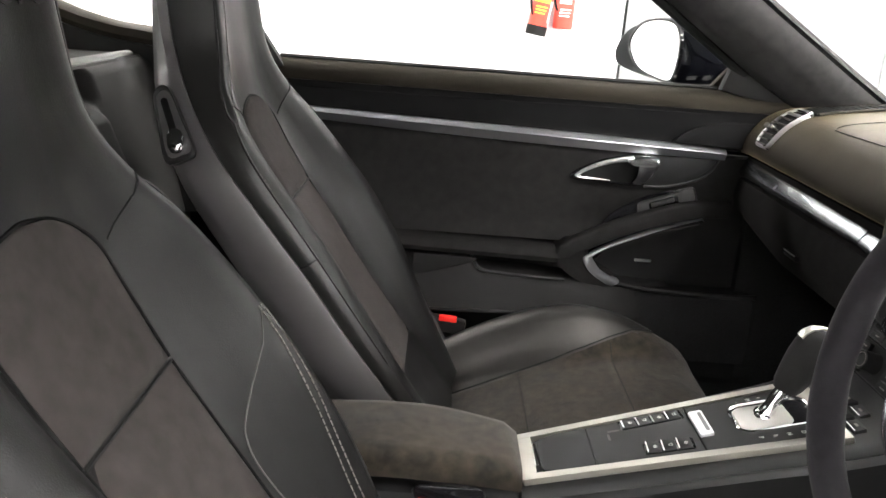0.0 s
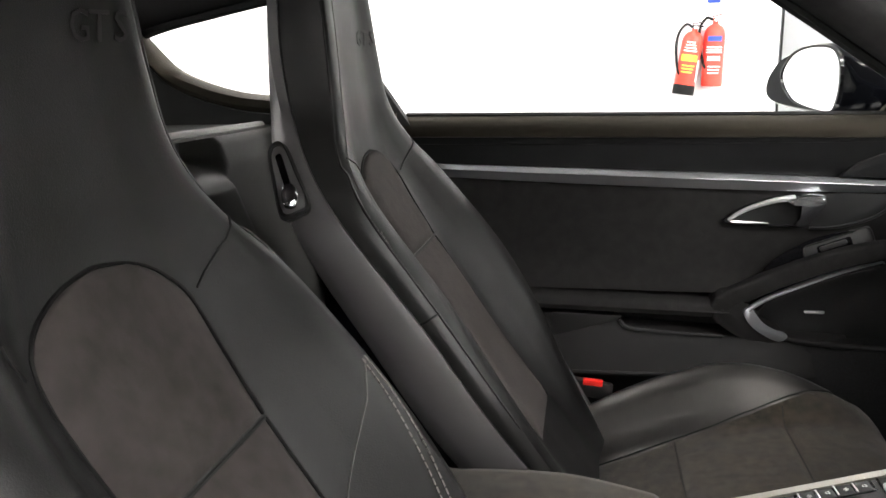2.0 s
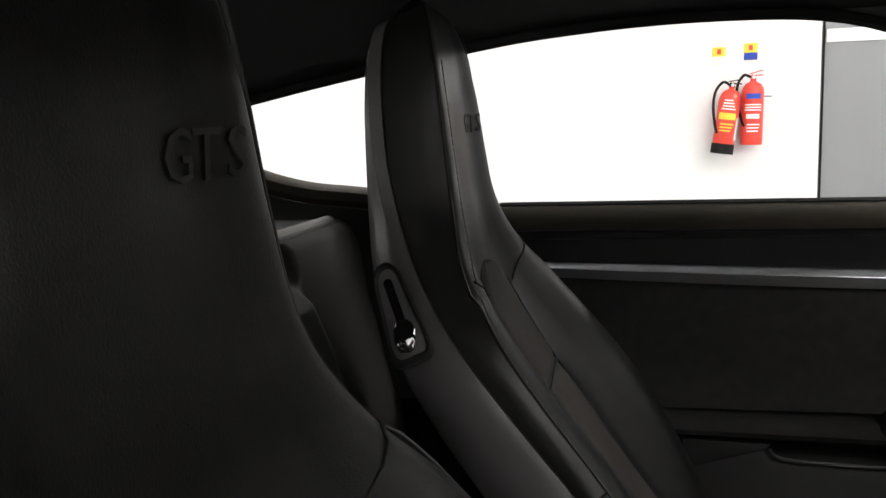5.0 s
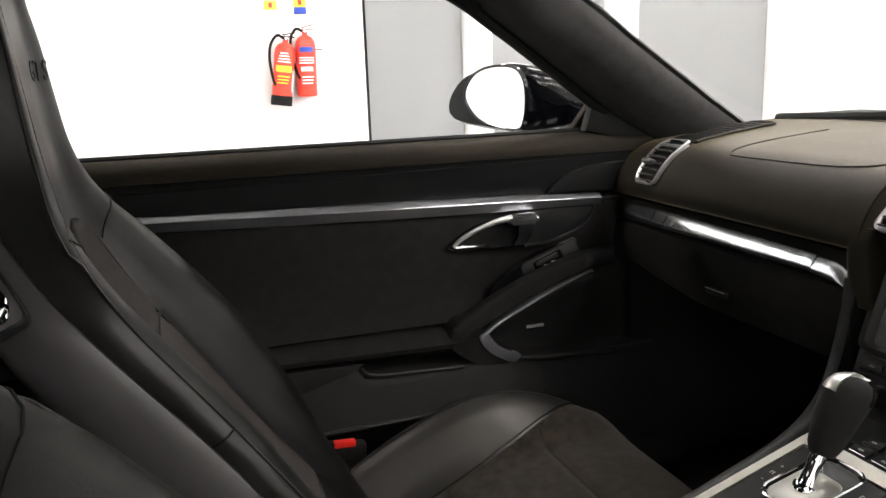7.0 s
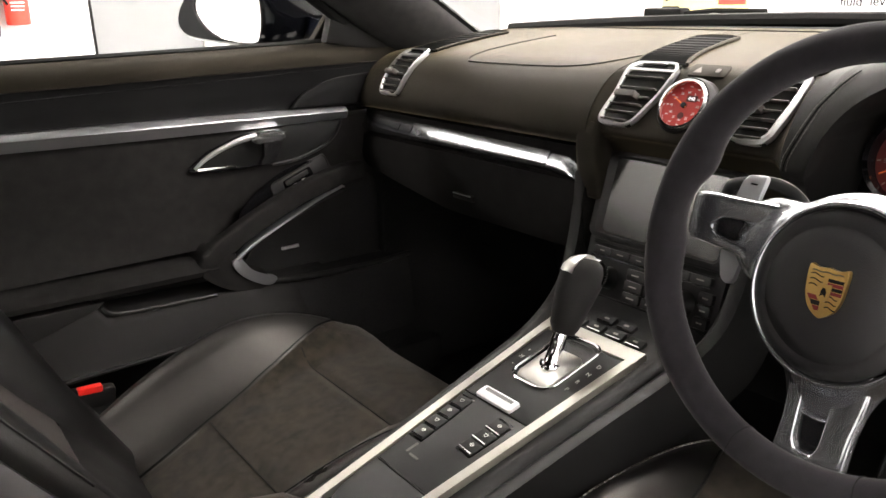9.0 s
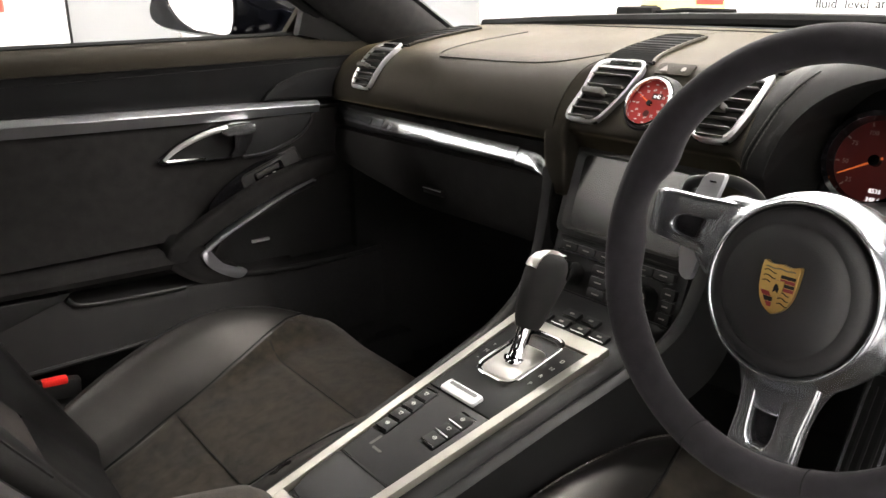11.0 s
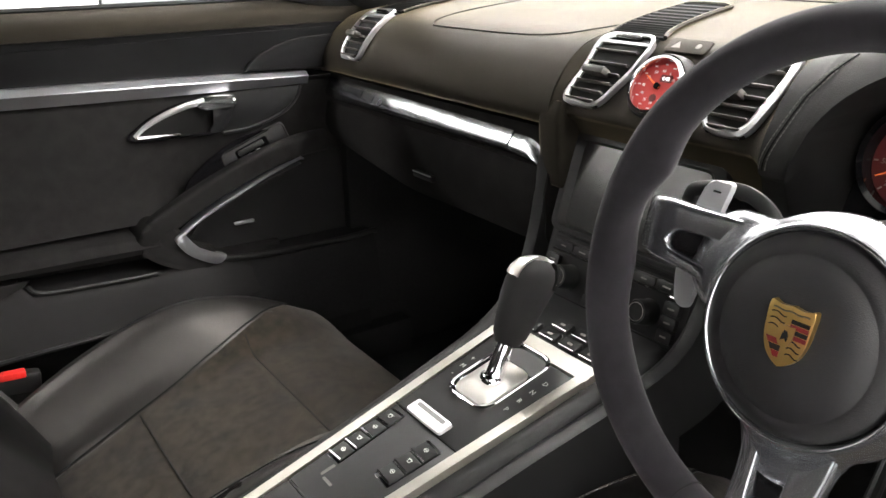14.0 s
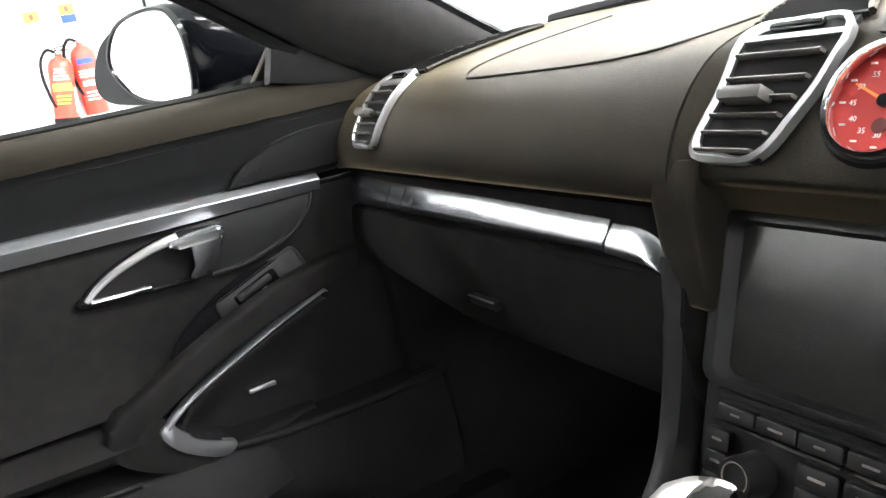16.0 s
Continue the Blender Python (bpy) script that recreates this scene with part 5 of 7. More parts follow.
def console():
    c = thing("centre_console", "sloping centre console with silver rails and black switches", "centre console")
    hw = lambda x: 0.055 + 0.060 * (x + 0.17)
    # body
    rings = []
    for x in np.linspace(-0.175, 0.30, 16):
        w = hw(x) + 0.012
        z = 0.48 + CONS * x
        rings.append([(x, -w - 0.014, z - 0.14), (x, -w - 0.008, z - 0.02), (x, -w, z - 0.006), (x, -w + 0.008, z - 0.003), (x, w - 0.008, z - 0.003), (x, w, z - 0.006), (x, w + 0.008, z - 0.02), (x, w + 0.014, z - 0.14), (x, w + 0.014, 0.19), (x, -w - 0.014, 0.19)])
    part("body", loft(rings), LEATHER, c, "black leather console body", angle=60)
    # silver frame: two rails, rear and front pieces
    for s in (1, -1):
        rr = []
        for x in np.linspace(-0.172, 0.203, 14):
            a, b = s * hw(x), s * (hw(x) - 0.0125)
            rr.append([cons(x, a, -0.004), cons(x, a, 0.004), cons(x, a * 0.97 + b * 0.03, 0.0055), cons(x, b, 0.0055), cons(x, b, -0.004)])
        part("rail", loft(rr), CONSOLE_RAIL, c, "satin warm silver rail")
    part("rear_rail", loft([[cons(x, y, z) for x, z in ((-0.172 - 0.004 * (1 - (y / 0.055) ** 2), -0.004), (-0.172 - 0.004 * (1 - (y / 0.055) ** 2), 0.0052), (-0.155, 0.0052), (-0.155, -0.004))] for y in np.linspace(-0.0545, 0.0545, 9)]), CONSOLE_RAIL, c, "satin warm silver rear rail")
    part("front_rail", loft([[cons(x, y, z) for x, z in ((0.186, -0.004), (0.186, 0.0052), (0.206, 0.0052), (0.206, -0.004))] for y in np.linspace(-0.077, 0.077, 9)]), CONSOLE_RAIL, c, "satin warm silver front rail")
    # dark panels between the rails
    def panel(x0, x1, name, m, lift=0.003, inset=0.0135, bev=0.0015):
        a, b = hw(x0) - inset, hw(x1) - inset
        k = math.sqrt(1 + CONS ** 2)
        part(name, slab([(x0 * k, -a), (x1 * k, -b), (x1 * k, b), (x0 * k, a)], CF(0, 0, -0.002), lift + 0.002, bev), m, c)
    tray = part("tray_lid", slab(curve_pts([(-0.148 * 1.036, 0.030), (-0.148 * 1.036, -0.030), (-0.138 * 1.036, -0.040), (-0.0842 * 1.036, -0.0465), (-0.0842 * 1.036, 0.0465), (-0.138 * 1.036, 0.040)], 3, True), CF(0, 0, -0.002), 0.005, 0.002), TRAY_BLACK, c, "dark lidded tray")
    part("tray_rim", tube([cons(-0.1535, y, 0.003) for y in np.linspace(-0.026, 0.026, 8)], 0.0024, 6), CHROME, tray, "bright front edge")
    panel(-0.0815, 0.0455, "switch_panel", PLASTIC, 0.0035)
    panel(0.0475, 0.184, "selector_panel", PLASTIC, 0.004)
    # switch blocks: four keys on the passenger side, three on the driver side
    def block(u0, v0, n, step, high):
        blk = part("switch_block", slab(rrect(n * step + 0.006, high + 0.003, 0.003, 3, 0, 0), CF(u0, v0, 0.001) @ Matrix.Rotation(radians(math.copysign(3.4, v0)), 4, "Z"), 0.003, 0.001), GLOSS, c)
        for i in range(n):
            q = CF(u0, v0, 0.0025) @ Matrix.Rotation(radians(math.copysign(3.4, v0)), 4, "Z") @ Matrix.Translation(((i - (n - 1) / 2) * step, 0, 0))
            k = part("key", slab(rrect(step - 0.0015, high, 0.0015), q, 0.003, 0.001), PLASTIC, blk)
            part("key_line", slab(rrect(0.0015, high, 0.0004, 2, -step / 2 + 0.0016, 0), q @ Matrix.Translation((0, 0, 0.0024)), 0.0020), CHROME, k, "thin bright edge")
            part("key_symbol", ring(q @ Matrix.Translation((0.0022, 0, 0.0029)), 0.0022, 0.0008, 0.0004, 14), PRINT_LIGHT, k)
            part("key_symbol_bar", slab(rrect(0.0010, 0.0062, 0.0003, 2, 0.0022 + 0.0016 * (i % 2), 0), q @ Matrix.Translation((0, 0, 0.0029)), 0.0005), PRINT_LIGHT, k)
    block(0.0, 0.0385, 4, 0.0197, 0.0215)
    block(0.0070, -0.0295, 3, 0.0190, 0.0240)
    part("blank_mark", slab(rrect(0.016, 0.004, 0.001), CF(-0.050, 0.026, 0.003), 0.0008), GRILLE_SLAT, c)
    part("blank_mark", slab(rrect(0.003, 0.016, 0.001), CF(-0.058, 0.012, 0.003), 0.0012), GRILLE_SLAT, c)
    part("divider", tube([cons(-0.0830, y, 0.0030) for y in np.linspace(-0.046, 0.046, 6)], 0.0012, 5), RUBBER, c)
    part("divider", tube([cons(0.0465, y, 0.0035) for y in np.linspace(-0.055, 0.055, 6)], 0.0012, 5), RUBBER, c)
    btn = part("park_button", slab(rrect(0.0185, 0.060, 0.004), CF(0.0555, 0.0065, 0.003), 0.0055, 0.002), BUTTON_SILVER, c, "bright silver button")
    part("button_line", slab(rrect(0.0045, 0.046, 0.001), CF(0.0590, 0.0065, 0.0083), 0.0006), PRINT_GREY, btn)
    # selector gate
    fr = CF(0.1405, 0.0, 0.0)
    gate = part("gate_frame", loft([[fr @ Vector((u, v, z)) for u, v in rrect(w, h, 0.018, 5)] for w, h, z in ((0.100, 0.070, 0.004), (0.100, 0.070, 0.0075), (0.097, 0.067, 0.0085), (0.094, 0.064, 0.0075), (0.093, 0.063, 0.002))], True, False), CHROME, c, "thin chrome gate frame")
    part("gate_well", loft([[fr @ Vector((u, v, z)) for u, v in rrect(w, h, 0.017, 5)] for w, h, z in ((0.093, 0.063, 0.0045), (0.088, 0.058, 0.0046), (0.080, 0.050, 0.0042))], True, True), GLOSS, gate, "gloss black well")
    part("gate_shield", loft([[fr @ Vector((u - 0.012, v, z)) for u, v in rrect(w, h, 0.012 * w / 0.064, 5)] for w, h, z in ((0.066, 0.056, 0.0045), (0.064, 0.054, 0.0065), (0.058, 0.048, 0.0075), (0.024, 0.024, 0.0085))]), SHIELD, gate, "polished metal shield")
    for i, tx in enumerate(("P", "R", "N", "D")):
        lettering(tx, 0.008, 0.0002, CF(0.110 + 0.016 * i, -0.045 - 0.001 * i, 0.0043) @ Matrix.Rotation(radians(-90), 4, "Z"), PRINT_LIGHT, c, "gate_letter", "CENTER")
    for i, tx in enumerate(("-", "M", "+")):
        lettering(tx, 0.008, 0.0002, CF(0.110 + 0.014 * i, 0.046 + 0.001 * i, 0.0043) @ Matrix.Rotation(radians(-90), 4, "Z"), PRINT_LIGHT, c, "gate_letter", "CENTER")
    # keys ahead of the gate
    for r0, us in ((0.222, (-0.047, -0.016, 0.016, 0.047)), (0.241, (-0.016, 0.016))):
        for v in us:
            q = CF(r0, v, -0.004) @ Matrix.Rotation(radians(-5), 4, "Y")
            k = part("front_key", slab(rrect(0.0145, 0.025, 0.002), q, 0.0055, 0.001), PLASTIC, c)
            part("key_symbol", slab(rrect(0.003, 0.007, 0.001), q @ Matrix.Translation((0, 0, 0.0055)), 0.0005), PRINT_DIM, k)
            part("key_line", slab(rrect(0.0012, 0.022, 0.0004, 2, -0.0066, 0), q @ Matrix.Translation((0, 0, 0.0050)), 0.001), CHROME, k)
    # gear selector
    s = thing("gear_selector", "suede gear selector with chrome cap and stem", "gear selector")
    stem = curve_pts([(0.118, 0.002, 0.515), (0.126, 0.002, 0.535), (0.136, 0.002, 0.558), (0.144, 0.002, 0.575)], 5)
    part("stem", tube(stem, [0.012, 0.0115, 0.011, 0.010, 0.0095] + [0.009] * 4 + [0.0085] * 4 + [0.008] * (len(stem) - 13), 14), CHROME, s, "polished chrome stem")
    part("stem_ring", ring(frame_of((0.119, 0.002, 0.518), (0.9, 0, -0.35), (0, 1, 0)), 0.0125, 0.004, 0.006, 24), CHROME, s)
    axis = Vector((0.36, 0, 0.93)).normalized()
    side = Vector((0, 1, 0))
    fwd = axis.cross(side) * -1
    base = Vector((0.138, 0.002, 0.556))
    prof = [(0.0, 0.0125, 0.015, 0.0), (0.010, 0.0165, 0.0195, 0.0), (0.028, 0.0195, 0.023, 0.001), (0.048, 0.0225, 0.0265, 0.003), (0.065, 0.0235, 0.029, 0.006), (0.077, 0.022, 0.0285, 0.008), (0.086, 0.0175, 0.0235, 0.010), (0.091, 0.010, 0.014, 0.011)]
    def knob_rings(g, lo, hi):
        out = []
        for h, a, b, o in prof:
            if lo <= h <= hi:
                out.append([base + axis * h + side * (a + g) * math.cos(t) + (fwd * ((b + g) * math.sin(t) + o)) for t in np.linspace(0, 2 * math.pi, 28, endpoint=False)])
        return out
    part("grip", loft(knob_rings(0, 0, 1)), KNOB_SUEDE, s, "dark suede grip")
    cap = []
    for h, a, b, o in prof[4:]:
        cap.append([base + axis * (h + 0.002) + side * (a + 0.0016) * math.cos(t) + fwd * ((b + 0.0016) * math.sin(t) + o) for t in np.linspace(0.12 * math.pi, 0.88 * math.pi, 14)])
    cap2 = []
    for rg in cap:
        c0 = base + axis * 0.06
        cap2.append(rg + [p.lerp(c0, 0.25) for p in rg[::-1]])
    part("chrome_cap", loft(cap2), CHROME, s, "polished chrome cap")
    cap3 = []
    for h, a, b, o in [(0.070, 0.0230, 0.0290, 0.0068)] + prof[5:] + [(0.0935, 0.003, 0.005, 0.0115)]:
        rg = [base + axis * (h + 0.002) + side * (a + 0.0016) * math.cos(t) + fwd * ((b + 0.0016) * math.sin(t) + o) for t in np.linspace(-0.60 * math.pi, 0.40 * math.pi, 18)]
        cap3.append(rg + [p.lerp(base + axis * 0.06, 0.25) for p in rg[::-1]])
    part("chrome_side", loft(cap3), SHIELD, s, "polished chrome side")
    part("lock_key", box(0.151, 0.020, 0.592, 0.010, 0.006, 0.020, 0.002, m=pose(0, 0, 0, 0, 20, 0)), PLASTIC, s)
    s.location = (0.010, -0.002, 0.002)
    # armrest box behind the console
    a = thing("armrest_box", "dark suede armrest lid behind the console", "armrest")
    rings = []
    for x in np.linspace(-0.175, -0.48, 18):
        q = (x + 0.175) / -0.305
        z = 0.458 + 0.015 * q + 0.010 * math.sin(math.pi * min(1, q * 1.2))
        e = 0.010 if q < 0.03 else 0.0
        w = 0.058 + 0.012 * min(1, q * 3)
        rings.append([(x, -w, z - 0.035), (x, -w - 0.002, z - 0.012 - e), (x, -w + 0.006, z - 0.003 - e), (x, -w + 0.02, z - e), (x, w - 0.02, z - e), (x, w - 0.006, z - 0.003 - e), (x, w + 0.002, z - 0.012 - e), (x, w, z - 0.035)])
    part("lid", loft(rings), ALCANTARA, a, "dark suede lid", angle=60)
    part("box", box(-0.33, 0, 0.305, 0.31, 0.145, 0.235, 0.01), LEATHER, a)
    part("latch", slab(rrect(0.085, 0.020, 0.008), frame_of((-0.265, -0.0735, 0.426), (1, 0, 0.0), (0, 0, 1)), 0.004, 0.0015), GLOSS, a, "recessed dark latch")
    part("latch_rim", ring(frame_of((-0.265, -0.0725, 0.426), (1, 0, 0), (0, 0, 1)) @ Matrix.Diagonal((1, 0.26, 1, 1)), 0.043, 0.004, 0.004, 32), PLASTIC, a)


SHIELD = mat("polished_shield", (0.64, 0.625, 0.59), 0.34, 0.95, var=0.05)
CONSOLE_RAIL = mat("warm_satin_silver", (0.50, 0.48, 0.435), 0.30, 0.95, var=0.05)
TRAY_BLACK = mat("tray_black", (0.008, 0.008, 0.0085), 0.45, var=0.06, spec=0.22)
BUTTON_SILVER = mat("button_silver", (0.78, 0.79, 0.80), 0.4, 0.35, var=0.04)
KNOB_SUEDE = mat("selector_suede", (0.015, 0.0145, 0.0145), 0.9, var=0.2, bump=0.3, bump_scale=1500, spec=0.2, sheen=0.04)


# ---------------------------------------------------------------- steering wheel and cluster
TILTW = radians(13.5)
UPW = (math.sin(TILTW), 0, math.cos(TILTW))
WF = frame_of((0.116, -0.331, 0.716), (0, -1, 0), UPW)      # hub
WR = frame_of((0.124, -0.335, 0.728), (0, -1, 0), UPW)      # rim
HF = WF @ Matrix.Translation((-0.002, -0.009, -0.007)) @ Matrix.Scale(0.91, 4)          # collar and cover


def steering_wheel():
    w = thing("steering_wheel", "three-spoke steering wheel with grey suede rim", "steering wheel")
    R = 0.1735
    bm = bmesh.new()
    rings = []
    n = 96
    for i in range(n + 1):
        a = 2 * math.pi * i / n
        fat = 1 + 0.06 * (math.exp(-((abs(math.atan2(math.sin(a), math.cos(a))) - 0.6) / 0.25) ** 2) + math.exp(-((abs(math.atan2(math.sin(a), math.cos(a))) - 2.54) / 0.25) ** 2))
        inb = 0.011 * max(math.exp(-(((math.degrees(a) - c + 180) % 360 - 180) / 8.0) ** 2) for c in (157, 23)) + 0.007 * max(math.exp(-(((math.degrees(a) - c + 180) % 360 - 180) / 9.0) ** 2) for c in (187, 353))
        rings.append([WR @ Vector(((R + 0.0155 * fat * math.cos(b) + min(0.0, math.cos(b)) * inb) * math.cos(a), (R + 0.0155 * fat * math.cos(b) + min(0.0, math.cos(b)) * inb) * math.sin(a), 0.0175 * fat * math.sin(b))) for b in np.linspace(0, 2 * math.pi, 18, endpoint=False)])
    loft(rings, True, False, bm)
    bmesh.ops.remove_doubles(bm, verts=bm.verts, dist=1e-5)
    rim = part("rim", bm, WHEEL_SUEDE, w, "grey suede rim")
    for ad in (205, 335, 252, 288):
        a = radians(ad)
        part("rim_joint", tube([WR @ Vector(((R + 0.0157 * math.cos(b)) * math.cos(a), (R + 0.0157 * math.cos(b)) * math.sin(a), 0.0177 * math.sin(b))) for b in np.linspace(0, 2 * math.pi, 20, endpoint=False)], 0.0007, 4, None, True), RUBBER, rim)
    # hub: polished collar and black leather cover
    HC = WF @ Matrix.Translation((0.0008, -0.0085, -0.0055))

    def flare(a):
        """How far the collar runs out into a spoke at this angle."""
        out = 0.0
        for c, wdt in ((20, 24), (160, 24), (270, 21)):
            da = (math.degrees(a) - c + 180) % 360 - 180
            out = max(out, math.exp(-(da / wdt) ** 4))
        return out
    cols = []
    for a in np.linspace(0, 2 * math.pi, 120, endpoint=False):
        f = flare(a)
        prof = [(0.0682, -0.007), (0.0688, 0.0), (0.0702, 0.0022), (0.0722, 0.0022), (0.0742, -0.0010), (0.0758 + 0.003 * f, -0.0070), (0.0775 + 0.009 * f, -0.0125),
                (0.0795 + 0.019 * f, -0.0170), (0.0815 + 0.030 * f, -0.0200 - 0.0015 * f), (0.0825 + 0.032 * f, -0.030), (0.080 + 0.018 * f, -0.050), (0.066, -0.080)]
        cols.append([HC @ Vector((r * math.cos(a), r * math.sin(a), z)) for r, z in prof])
    part("collar", loft(cols + cols[:1], False), ALU_POL, w, "polished aluminium collar", angle=60)
    part("airbag_cover", loft([[HF @ Vector((r * math.cos(a), r * math.sin(a), z)) for a in np.linspace(0, 2 * math.pi, 56, endpoint=False)] for r, z in ((0.0745, -0.010), (0.0745, -0.001), (0.0730, 0.0025), (0.063, 0.0075), (0.0605, 0.0066), (0.0590, 0.0068), (0.0570, 0.0098), (0.045, 0.0135), (0.025, 0.0165), (0.004, 0.0178))]), HUB_LEATHER, w, "matt black airbag cover", angle=60)
    # emblem: plain shield with coloured fields
    EF = WF @ Matrix.Translation((0.0004, -0.0063, 0.0))

    def sh(k, z0, z1, m, name, parent):
        half = curve_pts([(0.0, 0.0240), (0.006, 0.0228), (0.012, 0.0226), (0.0185, 0.0240), (0.0186, 0.006), (0.0168, -0.006), (0.0125, -0.0155), (0.006, -0.0215), (0.0, -0.0245)], 3)
        pts = half + [(-x, y) for x, y in half[-2:0:-1]]
        return part(name, slab([(x * k, y * k) for x, y in pts[::-1]], EF @ Matrix.Translation((0, 0, z0)), z1 - z0, 0.0005), m, parent)
    em = sh(0.83, 0.006, 0.0128, GOLD, "emblem", w)
    tagged(em, "plain gold shield with red and black fields")

    def field(pts, m, name):
        part(name, slab(pts, EF @ Matrix.Translation((0, 0, 0.0126)), 0.0006), m, em)
    # upper right and lower left: striped fields; the other two carry dark curved strokes
    for k, m in enumerate((RUBBER, DEEP_RED, RUBBER, DEEP_RED)):
        y = 0.0118 - 0.0032 * k
        field([(0.0016, y - 0.0027), (0.0138, y - 0.0027), (0.0140, y), (0.0016, y)], m, "field_bar")
    for k, m in enumerate((DEEP_RED, RUBBER, DEEP_RED)):
        y = -0.0030 - 0.0040 * k
        x = 0.0126 - 0.0028 * k
        field([(-x + 0.0022, y - 0.0036), (-0.0014, y - 0.0036), (-0.0014, y), (-x, y)], m, "field_bar")
    for x0, y0, wd in ((-0.0078, 0.0085, 0.0105), (0.0072, -0.0068, 0.0088)):
        for k in range(3):
            part("field_stroke", tube([EF @ Vector((x0 - wd / 2 + wd * j / 6, y0 + 0.0042 - 0.0042 * k + 0.0010 * math.sin(j * 0.9), 0.0129)) for j in range(7)], 0.00045, 5), RUBBER, em)
    part("crest_line", tube([EF @ Vector((x, 0.0158 + 0.0004 * math.cos(x * 600), 0.0129)) for x in np.linspace(-0.0125, 0.0125, 15)], 0.0006, 5), GOLD_SATIN, em)
    sh(0.30, 0.0126, 0.0140, GOLD, "inner_shield", em)
    part("inner_shape", slab([(-0.0022, -0.003), (0.0005, -0.0012), (0.0022, -0.0032), (0.0026, 0.0008), (0.0012, 0.0036), (-0.0006, 0.0042), (-0.0016, 0.0018)], EF @ Matrix.Translation((0, 0, 0.0139)), 0.0005), RUBBER, em)
    # spokes
    def polar(poly, c, n=72):
        """The outline seen from c, at n even angles."""
        res = []
        for i in range(n):
            dx, dy = math.cos(2 * math.pi * i / n), math.sin(2 * math.pi * i / n)
            best = 0.0
            for (x0, y0), (x1, y1) in zip(poly, poly[1:] + poly[:1]):
                ex, ey = x1 - x0, y1 - y0
                det = ex * dy - ey * dx
                if abs(det) < 1e-12:
                    continue
                k = (ex * (y0 - c[1]) - ey * (x0 - c[0])) / det
                g = (dx * (y0 - c[1]) - dy * (x0 - c[0])) / det
                if k > best and -1e-6 <= g <= 1 + 1e-6:
                    best = k
            res.append((dx, dy, best))
        return res

    def spoke(outer, hole, name, top, thick, label, bend):
        """A flat bright arm with rounded edges and a slot through it; bend(u, v) sets it back towards the rim."""
        c = tuple(np.mean(np.array(hole), axis=0))
        po, ph = polar(outer, c), polar(hole, c)
        rows = []
        for src, inset, z in ((po, 0.002, -thick), (po, 0.0, -thick * 0.75), (po, 0.0, -0.0045), (po, 0.0012, -0.0018), (po, 0.0034, -0.0004), (po, 0.006, 0.0),
                              (ph, -0.0028, 0.0), (ph, -0.0012, -0.0006), (ph, 0.0, -0.0022), (ph, 0.0, -thick)):
            rows.append([WF @ Vector((c[0] + dx * (r - inset), c[1] + dy * (r - inset), top + z + bend(c[0] + dx * (r - inset), c[1] + dy * (r - inset)))) for dx, dy, r in src])
        ob = part(name, loft(rows, True, False), ALU_POL, w, label, angle=50)
        part("slot_insert", slab([(x, y) for x, y in hole], WF @ Matrix.Translation((0, 0, top - 0.0095)), 0.004), GLOSS, ob, "gloss black slot")
        return ob

    arm = chamfer_line([(-0.060, 0.0515), (-0.110, 0.0505), (-0.146, 0.0510), (-0.166, 0.0490), (-0.168, 0.0060), (-0.146, 0.0040), (-0.118, 0.0015), (-0.092, -0.0030), (-0.078, -0.020), (-0.060, 0.0)], 0.008)
    slot = chamfer_line([(-0.084, 0.0315), (-0.126, 0.0300), (-0.1335, 0.0220), (-0.1305, 0.0145), (-0.104, 0.0105), (-0.082, 0.0070)], 0.005)
    for s in (1, -1):
        o, h = (arm, slot) if s > 0 else ([(-x, y) for x, y in arm[::-1]], [(-x, y) for x, y in slot[::-1]])
        spoke(o, h, "spoke", -0.0215, 0.016, "polished aluminium spoke with a slot", lambda u, v: -0.006 * max(0.0, (abs(u) - 0.125) / 0.03) ** 2)
    foot = chamfer_line([(-0.034, -0.060), (-0.0285, -0.088), (-0.0270, -0.120), (-0.0290, -0.158), (-0.014, -0.164), (0.016, -0.164), (0.0310, -0.157), (0.0325, -0.120), (0.0375, -0.088), (0.040, -0.060)], 0.006)
    gap = chamfer_line([(-0.0140, -0.0740), (0.0112, -0.0740), (0.0090, -0.1340), (0.0050, -0.1425), (-0.0080, -0.1425), (-0.0124, -0.1340)], 0.004)
    low = spoke(foot, gap, "lower_spoke", -0.0195, 0.016, "polished aluminium lower spoke with a slot", lambda u, v: 0.004 * max(0.0, (-v - 0.10) / 0.06))
    lettering("AIRBAG", 0.0088, 0.0010, WF @ Matrix.Translation((0.0006, -0.1525, -0.0158)), POL_SILVER, low, "embossed_word", "CENTER")
    # shift paddles and column
    for s in (1, -1):
        pts = [(s * x, y) for x, y in chamfer_line([(-0.0955, 0.0735), (-0.1175, 0.0715), (-0.1250, 0.0450), (-0.1270, -0.0050), (-0.1210, -0.0290), (-0.1090, -0.0290), (-0.1050, -0.0050), (-0.1020, 0.0450)], 0.006)]
        if s > 0:
            pts = pts[::-1]
        pad = part("shift_paddle", slab(pts, WF @ Matrix.Translation((0, 0, -0.041)), 0.006, 0.002), PADDLE, w, "satin silver shift paddle")
        part("paddle_mark", slab(rrect(0.007, 0.0016, 0.0006, 3, -s * 0.1075, 0.064), WF @ Matrix.Translation((0, 0, -0.0352)), 0.0006), CHROME, pad)
    part("column_shroud", loft([[WF @ Vector((r * a, r * b, z)) for a, b in rrect(2, 2, 0.7, 5)] for r, z in ((0.055, -0.030), (0.062, -0.05), (0.066, -0.12), (0.075, -0.24))]), PLASTIC, w)
